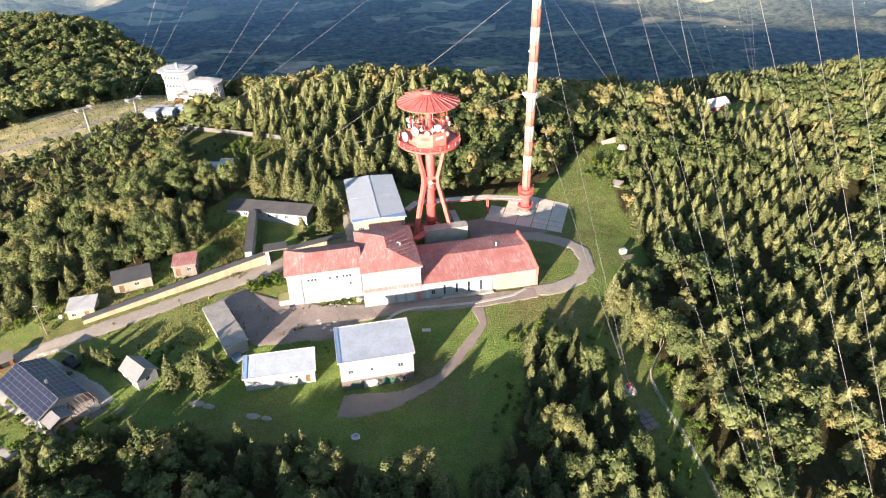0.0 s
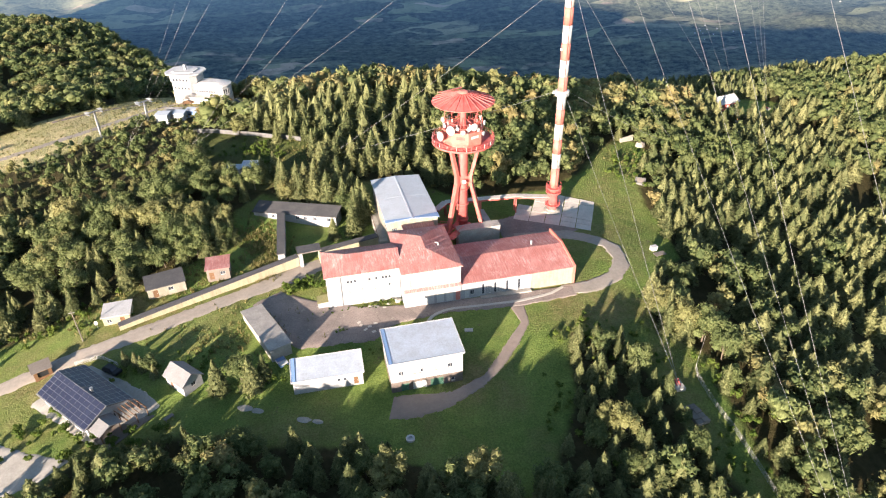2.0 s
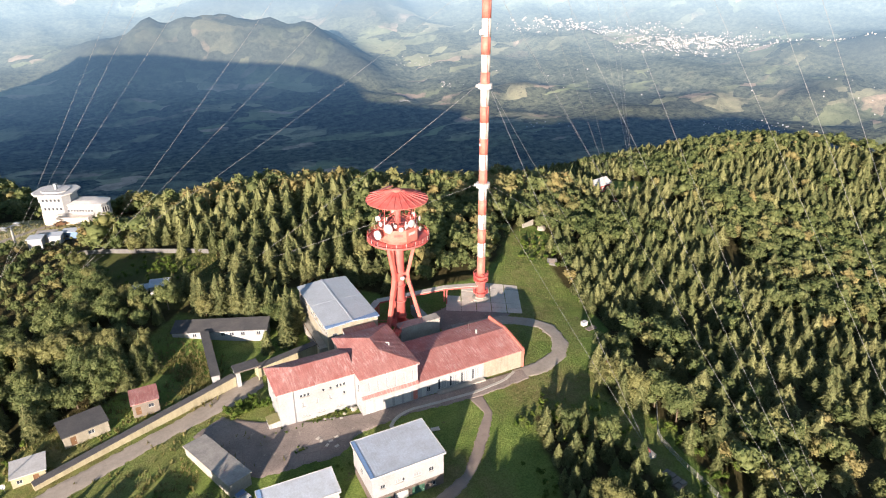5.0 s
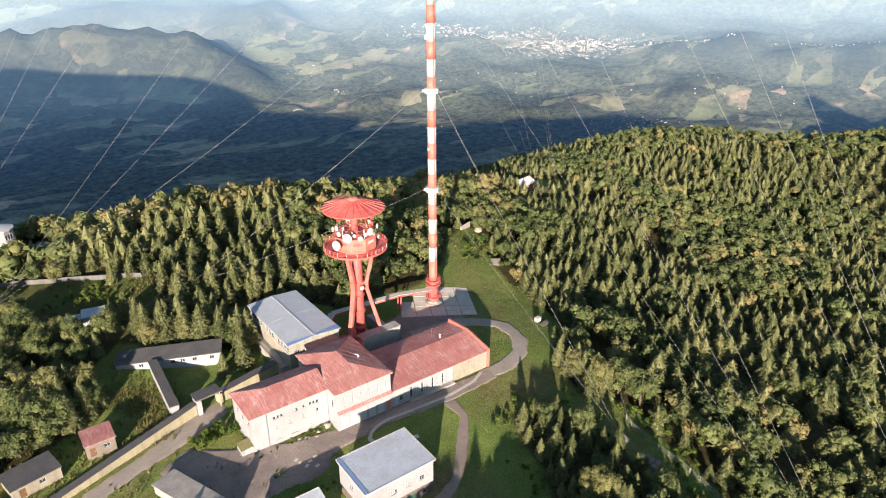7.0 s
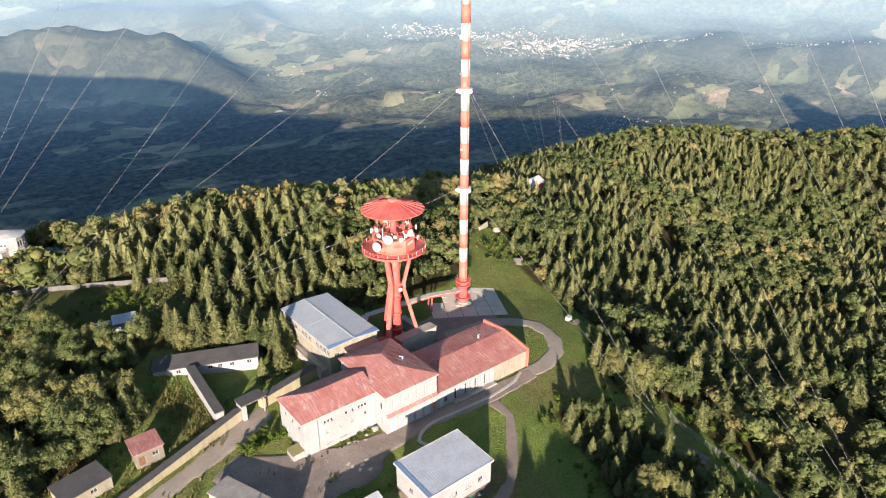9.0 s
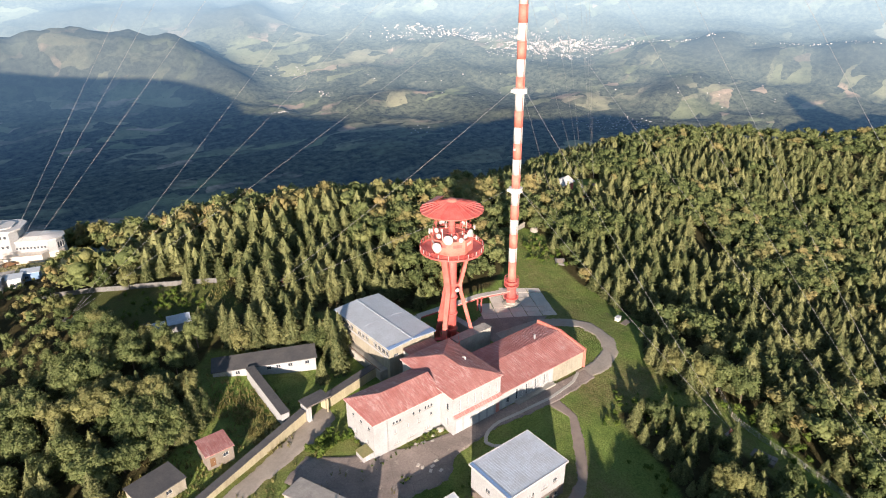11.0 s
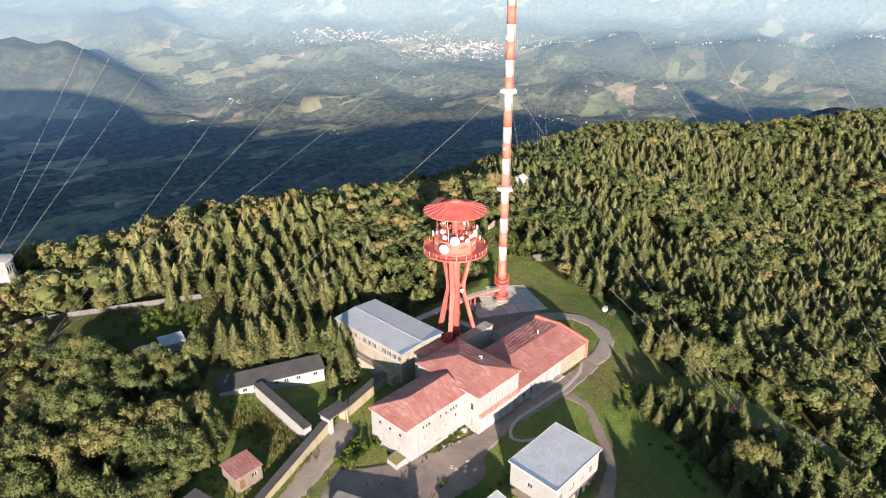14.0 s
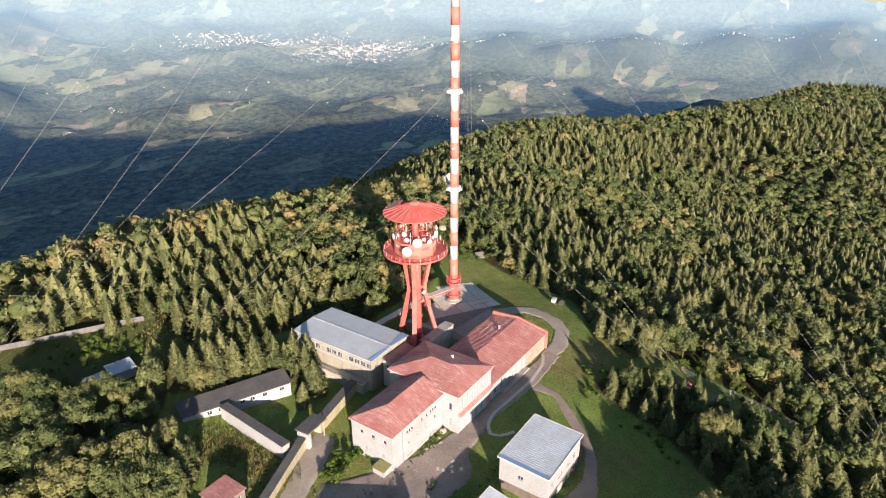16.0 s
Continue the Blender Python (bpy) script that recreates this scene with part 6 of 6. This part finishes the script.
def join(pieces, name, material, label, category):
    """One object of many trees: pieces are (vertices, triangles, tone)."""
    off, vs, fs, ts = 0, [], [], []
    for v, f, t in pieces:
        vs.append(v)
        fs.append(f + off)
        ts.append(np.full(len(v), t, np.float32))
        off += len(v)
    v, f, t = np.concatenate(vs), np.concatenate(fs), np.concatenate(ts)
    me = bpy.data.meshes.new(name)
    me.vertices.add(len(v))
    me.vertices.foreach_set("co", v.ravel())
    me.loops.add(f.size)
    me.loops.foreach_set("vertex_index", f.ravel())
    me.polygons.add(len(f))
    me.polygons.foreach_set("loop_start", np.arange(0, f.size, 3))
    me.polygons.foreach_set("loop_total", np.full(len(f), 3))
    me.update(calc_edges=True)
    a = me.attributes.new("tone", "FLOAT", "POINT")
    a.data.foreach_set("value", t)
    me.materials.append(material)
    return tagged(new(name, me), label, category, kind="stuff")


def crown_object(name, vf, material, parent, tone):
    v, f = vf
    ob = mesh_object(name, v.tolist(), f.tolist(), material, parent, attrs={"tone": np.full(len(v), tone)})
    return ob


rs = np.random.RandomState(7)


def scatter(x0, x1, y0, y1, step):
    gx, gy = np.meshgrid(np.arange(x0, x1, step), np.arange(y0, y1, step))
    return gx.ravel() + rs.uniform(-0.46, 0.46, gx.size) * step, gy.ravel() + rs.uniform(-0.46, 0.46, gx.size) * step


def woods():
    """Where trees stand: place, height, spruce or not."""
    xs, ys = scatter(-175, 330, 24, 320, 4.6)
    x2, y2 = scatter(-330, -40, 320, 600, 6.5)
    x3, y3 = scatter(330, 900, -20, 330, 7.4)
    x4, y4 = scatter(150, 330, -30, 24, 6.0)
    # x5, y5: belt of trees out of view, added to shade the front lawn
    x5, y5 = scatter(-72, 12, 30, 57, 5.5)
    x6, y6 = scatter(-62, 56, 60, 104, 5.6)
    x, y = np.concatenate([xs, x2, x3, x4, x5, x6]), np.concatenate([ys, y2, y3, y4, y5, y6])
    far = np.concatenate([np.zeros(len(xs)), np.ones(len(x2) + len(x3) + len(x4)), np.zeros(len(x5) + len(x6))])
    keep = ~open_land(x, y)
    keep &= ~((y < 58 - 0.2 * (x + 20)) & ((x < -74) | (y < 34)) & (x < -12))
    keep &= ~((x < -78) & (y < 112))
    crest = np.interp(x, CREST_X, CREST_Y)
    keep &= y < crest + 32
    keep &= ~((x < -115) & (y < 235))
    # small gaps where old trees fell
    gap = waves(x, y, 70, 21)
    keep &= ~((gap > 0.68) & (rs.uniform(size=x.size) < 0.75) & (x < 190) & ~((y < 106) & (x < 58)))
    keep &= ~((abs(x - np.interp(y, [60, 95, 140], [111.5, 113.5, 118.5])) < 3.6) & (y < 142))      # a felled lane
    x, y, far = x[keep], y[keep], far[keep]
    mixn = waves(x, y, 110, 31) + rs.normal(0, 0.35, x.size)
    conifer = mixn > np.where(x > 70, -0.12, -0.16)
    conifer &= ~((x < -40) & (y > 150) & (rs.uniform(size=x.size) < 0.4))
    conifer &= ~((y > 235) & (x < 130) & (rs.uniform(size=x.size) < 0.6))
    front = (y < 108) & (x > -28) & (x < 57)
    conifer = np.where(front, rs.uniform(size=x.size) < 0.82, conifer)
    h = np.where(conifer, rs.uniform(5.6, 9.8, x.size), rs.uniform(6.2, 10.4, x.size))
    edge = np.zeros(x.size, bool)
    for dx, dy in ((5, 0), (-5, 0), (0, 5), (0, -5)):
        edge |= open_land(x + dx, y + dy)
    h = np.where(edge, h * rs.uniform(0.7, 1.05, x.size), h)
    h = np.where((x > 25) & (x < 58) & (y < 108), h * 0.8, h)
    h = np.where((x < 16) & (y < 100) & (y > 57), h * np.where(x < -15, 0.72, 0.98), h)
    # heights of the unseen belt, raised for long shade over the lawn
    h = np.where((x < 12) & (y < 57), rs.uniform(15, 20, x.size), h)
    h = np.where((y > 225) & (x < 150) & (x > -50), h * 1.28, h)
    h = np.where((x > -62) & (x < -22) & (y > 238) & (y < 270), h * 0.6, h)
    h = np.where((x < -50) & (y > 190) & (y < 268), h * 0.55, h)
    return x, y, h, conifer, far, edge


tx, ty, th, tc, tf, te = woods()
tz = height(tx, ty)

# the trees nearest to the clearing are single things
SP_NEAR = [spruce_mesh(s, 1350, 0.056, 12, 9) for s in (1, 2, 3, 4)]
BE_NEAR = [beech_mesh(s, 2300, 0.023, 17) for s in (5, 6, 7, 8)]
SP_MID = [spruce_mesh(s, 430, 0.080, 8) for s in (11, 12, 13, 14, 15)]
BE_MID = [beech_mesh(s, 420, 0.042, 9) for s in (21, 22, 23, 24, 25)]
SP_FAR = [spruce_mesh(s, 120, 0.125, 6, 6) for s in (16, 17, 18, 19)]
BE_FAR = [beech_mesh(s, 110, 0.070, 4) for s in (26, 27, 28, 29)]

proto = {}


def tree_proto(conifer, i):
    if (conifer, i) in proto:
        return None
    t = thing("spruce_tree" if conifer else "beech_tree", "dense green spruce with drooping boughs" if conifer else "bushy broad-leaved tree turning olive green", "tree",
              group="trees round the compound")
    part("trunk", trunk_mesh(0.016 if conifer else 0.02, 0.95 if conifer else 0.62, 0 if conifer else 5, i), BARK, t)
    crown_object("crown", (SP_NEAR if conifer else BE_NEAR)[i], SPRUCE if conifer else BEECH, t, 0.2 + 0.2 * i)
    proto[(conifer, i)] = t
    return t


def plant(x, y, h, conifer, rng):
    i = rng.randint(0, 3)
    first = tree_proto(conifer, i)
    wide = rng.uniform(0.80, 1.10) if conifer else rng.uniform(0.9, 1.25)
    m = pose(x, y, H(x, y) - 0.1, rng.uniform(-3, 3), rng.uniform(-3, 3), rng.uniform(0, 360))
    ob = first or copy_thing(proto[(conifer, i)], m)
    ob.matrix_basis = m @ Matrix.Diagonal((h * wide, h * wide, h, 1))


rng = random.Random(21)
# trees that stand singly on the compound
for x, y, h, c in ((-36.0, 106.6, 8.6, 1), (-29.4, 105.6, 8.6, 1), (-27.0, 107.6, 7.4, 1), (-31.6, 108.2, 7.0, 0), (-7.9, 155.4, 7.0, 1), (-2.2, 156.5, 9.5, 1), (-1.0, 160.5, 12.0, 1), (2.0, 163.5, 12.5, 1),
                   (0.5, 167.0, 12.0, 1), (-3.5, 168.5, 11.5, 1), (-7.6, 171.0, 12.0, 1), (-11.0, 173.4, 11.0, 1), (-15.5, 175.5, 11.5, 1), (-19.6, 177.0, 10.5, 1), (-48.0, 157.0, 10.0, 1), (-44.0, 156.6, 10.5, 1),
                   (-40.6, 154.0, 9.5, 1), (-46.2, 152.6, 8.0, 1), (-37.4, 157.0, 10.0, 1), (-41.0, 159.5, 11.0, 1), (-50.6, 151.5, 7.0, 0), (63.5, 113.5, 8.5, 1), (66.5, 115.5, 7.5, 1), (62.2, 109.5, 8.5, 1), (65.4, 109.0, 9.0, 1), (63.5, 104.8, 9.5, 1), (66.6, 103.2, 9.0, 1), (61.4, 101.6, 8.5, 1), (68.5, 110.0, 8.0, 0), (64.5, 99.0, 8.0, 1), (70.5, 119.5, 6.5, 0), (73.0, 115.5, 8.0, 0), (84.0, 141.0, 7.0, 1), (-36.0, 162.0, 9.0, 1), (-39.0, 165.0, 9.5, 1), (-43.0, 163.0, 10.0, 1), (-34.4, 159.6, 7.5, 1), (-47.0, 161.0, 9.5, 1), (-34.5, 185.0, 7.5, 0), (-25.2, 184.5, 9.0, 1), (-21.5, 187.5, 8.0, 1), (-37.5, 187.5, 6.5, 0), (-44.5, 206.0, 7.0, 0), (-33.0, 221.5, 7.0, 0), (-20.5, 208.5, 8.0, 1), (-55.4, 118.8, 4.0, 1), (-53.0, 117.2, 4.4, 1), (-51.6, 115.8, 4.8, 1), (-50.0, 115.0, 4.6, 0), (-49.2, 113.6, 3.6, 1)):
    plant(x, y, h, bool(c), rng)
d = np.minimum(np.hypot((tx - 10) / 1.3, ty - 95), np.hypot((tx + 52) * 0.8, (ty - 160) * 0.8))
order = np.argsort(np.where(te, d - 25, d))
near = order[:300]
for k in near:
    plant(float(tx[k]), float(ty[k]), float(th[k]), bool(tc[k]), rng)
rest = np.ones(len(tx), bool)
rest[near] = False


def forest(mask, kinds, name, material, label, spread):
    pieces = []
    for k in np.nonzero(mask)[0]:
        pick = kinds[0] if tx[k] < 190 and ty[k] < 215 and tf[k] == 0 else kinds[1]
        v, f = pick[rs.randint(len(pick))]
        a, h, w = rs.uniform(0, 6.28), th[k], rs.uniform(*spread) * (1.25 if tf[k] else 1.0)
        c, s = math.cos(a) * h * w, math.sin(a) * h * w
        q = np.empty_like(v)
        q[:, 0] = v[:, 0] * c - v[:, 1] * s + tx[k]
        q[:, 1] = v[:, 0] * s + v[:, 1] * c + ty[k]
        q[:, 2] = v[:, 2] * h + tz[k]
        golden = ty[k] > 215 and -60 < tx[k] < 150
        pieces.append((q, f, rs.uniform(0.55, 1.0) if golden else rs.uniform(0, 0.92)))
    if pieces:
        join(pieces, name, material, label, "forest")


forest(rest & tc, (SP_MID, SP_FAR), "spruce_forest", SPRUCE, "dense spruce forest over the mountain slopes", (1.12, 1.5))
forest(rest & ~tc, (BE_MID, BE_FAR), "beech_forest", BEECH, "mixed broad-leaved forest over the mountain slopes", (0.95, 1.35))

# undergrowth, bushes and tall grass
def clumps(name, spots, material, label, category, base, size):
    pieces = []
    ground = height(np.array([p[0] for p in spots]), np.array([p[1] for p in spots]))
    for (x, y, s), z in zip(spots, ground):
        v, f = base[rs.randint(len(base))]
        a = rs.uniform(0, 6.28)
        c, n = math.cos(a) * s * size, math.sin(a) * s * size
        q = np.empty_like(v)
        q[:, 0] = v[:, 0] * c - v[:, 1] * n + x
        q[:, 1] = v[:, 0] * n + v[:, 1] * c + y
        q[:, 2] = (v[:, 2] - 0.25) * s + z
        pieces.append((q, f, rs.uniform(0, 1)))
    return join(pieces, name, material, label, category)


BUSHES = [beech_mesh(s, 90, 0.09, 3) for s in (41, 42, 43)]
spots = []
for cx, cy, sx, sy, n, s in ((-16.5, 135.0, 2.6, 1.8, 26, 2.4), (-9.7, 118.0, 1.0, 0.5, 7, 0.9), (1.5, 125.8, 3.2, 0.8, 16, 1.0), (-2.0, 125.0, 3.4, 0.5, 26, 0.6), (-12.0, 124.8, 2.0, 0.6, 10, 0.6), (-72, 136, 9, 3, 40, 1.8), (44, 103, 4, 4, 40, 1.8), (51, 97, 3.5, 4.5, 60, 1.3), (-33, 205, 7, 8, 40, 1.6), (-22, 196, 4, 5, 20, 1.4),
                             (-55, 98, 5, 2, 22, 2.2), (-70, 104, 6, 2.5, 22, 2.2), (-56, 116, 5, 1.6, 18, 1.6), (-44, 115, 4, 2.0, 16, 1.4), (88, 176, 5, 6, 26, 2.2), (-27, 203, 6, 5, 30, 1.8), (-25, 109.5, 3, 2, 12, 1.4),
                             (30, 84, 3, 5, 20, 1.6), (57, 66, 2, 6, 18, 1.6), (66, 80, 2, 8, 26, 2.2), (-5, 110.5, 4, 0.8, 14, 0.9)):
    for i in range(n):
        spots.append((rs.normal(cx, sx), rs.normal(cy, sy), s * rs.uniform(0.5, 1.3)))
clumps("bushes", spots, BUSH, "green bushes and brambles at the edges", "bushes", BUSHES, 1.25)


def tuft_mesh(seed):
    r = np.random.RandomState(seed)
    v, f = [], []
    for i in range(6):
        a, b = r.uniform(0, 6.28), r.uniform(0, 0.35)
        x, y = b * math.cos(a), b * math.sin(a)
        w, l = 0.12, r.uniform(0.5, 1.0)
        k = len(v)
        v += [(x - w * math.sin(a), y + w * math.cos(a), 0.2), (x + w * math.sin(a), y - w * math.cos(a), 0.2), (x * 1.9 + r.uniform(-.2, .2), y * 1.9 + r.uniform(-.2, .2), 0.2 + l)]
        f.append((k, k + 1, k + 2))
    return np.array(v, np.float32), np.array(f, np.int32)


TUFTS = [tuft_mesh(s) for s in (51, 52, 53)]
spots = []
for k in range(2600):
    x, y = rs.uniform(-132, -36), rs.uniform(232, 332)
    if inside(np.array([x]), np.array([y]), PISTE)[0]:
        spots.append((x, y, rs.uniform(0.5, 1.0)))
for cx, cy, sx, sy, n in ((-26, 154, 3.0, 5.5, 420), (-30, 160, 4, 5, 200), (-65, 139, 12, 3.0, 300), (-45, 146, 7, 3.0, 200), (-12, 200, 5, 6, 120), (-34, 121, 8, 5, 200), (92, 184, 5, 6, 60)):
    for i in range(n):
        x, y = rs.normal(cx, sx), rs.normal(cy, sy)
        spots.append((x, y, rs.uniform(0.5, 1.2)))
clumps("tall_grass", spots, STRAW, "tufts of tall dry grass", "grass", TUFTS, 1.3)
px, py = rs.uniform(-60, 105, 42000), rs.uniform(72, 205, 42000)
ok = inside(px, py, COMPOUND)
spots = [(x, y, rs.uniform(0.10, 0.24)) for x, y in zip(px[ok], py[ok])]
hard = [((-14, 50), (121, 145)), ((-24, 44), (113, 130)), ((5, 21), (140, 171)), ((36, 70), (140, 168)), ((-4, 14), (96, 110)), ((-62, -10), (122, 147))]
spots = [s for s in spots if not any(a <= s[0] <= b and c <= s[1] <= e for (a, b), (c, e) in hard)]
clumps("grass_tufts", spots, LAWN, "short grass tufts over the lawns", "grass", TUFTS, 1.5)

HOUSES = weathered("far_houses", (0.50, 0.50, 0.50), (0.34, 0.30, 0.28), 0.9, big=0.02)


# ---- settlements far down in the valley ----
def settlement(name, spots, label):
    vs, fs, off = [], [], 0
    ground = height(np.array([p[0] for p in spots]), np.array([p[1] for p in spots]))
    for (x, y, w, d, h), z in zip(spots, ground):
        a = rs.uniform(0, 3.14)
        c, s = math.cos(a), math.sin(a)
        for zz in (z - 8, z + h):
            for u, v in ((-w, -d), (w, -d), (w, d), (-w, d)):
                vs.append((x + u * c - v * s, y + u * s + v * c, zz))
        fs += [(off + 4, off + 5, off + 6, off + 7)] + [(off + i, off + (i + 1) % 4, off + 4 + (i + 1) % 4, off + 4 + i) for i in range(4)]
        off += 8
    return tagged(mesh_object(name, vs, fs, HOUSES), label, "town", kind="stuff")


def polar(deg, r):
    a = radians(deg)
    return r * math.sin(a) - 70, 45 + r * math.cos(a)


spots = []
for cd, cr, sd, sr, n, big in ((48.5, 4200, 2.6, 75, 1100, 1.0), (46.0, 4080, 1.6, 45, 300, 1.0), (40.0, 4330, 3.4, 45, 420, 1.3), (37.0, 4420, 2.0, 22, 60, 3.2), (57.0, 4190, 1.8, 18, 60, 1.2), (68, 4200, 2.4, 20, 50, 1.2), (80, 4330, 3.0, 25, 50, 1.4), (49.5, 4290, 2.5, 40, 60, 2.6)):
    for i in range(n):
        x, y = polar(rs.normal(cd, sd), rs.normal(cr, sr))
        spots.append((x, y, big * rs.uniform(1.1, 3.0), rs.uniform(1.0, 2.4) * (1 + big) / 2, rs.uniform(1.5, 3.2)))
settlement("town", spots, "pale houses of a far town in the valley")
spots = []
for cd, cr, sd, sr, n in ((54, 2880, 2.2, 75, 110), (24.5, 3060, 0.45, 14, 14), (36, 2700, 1.5, 80, 12), (26.0, 3790, 1.0, 35, 34), (28.5, 3430, 0.8, 25, 16), (17.0, 3300, 0.5, 20, 5), (63, 3500, 6.0, 120, 24), (40, 3500, 8.0, 200, 24)):
    for i in range(n):
        x, y = polar(rs.normal(cd, sd), rs.normal(cr, sr))
        spots.append((x, y, rs.uniform(1.4, 3.2), rs.uniform(1.2, 2.4), rs.uniform(1.6, 2.8)))
settlement("villages", spots, "scattered pale village houses in the valley")
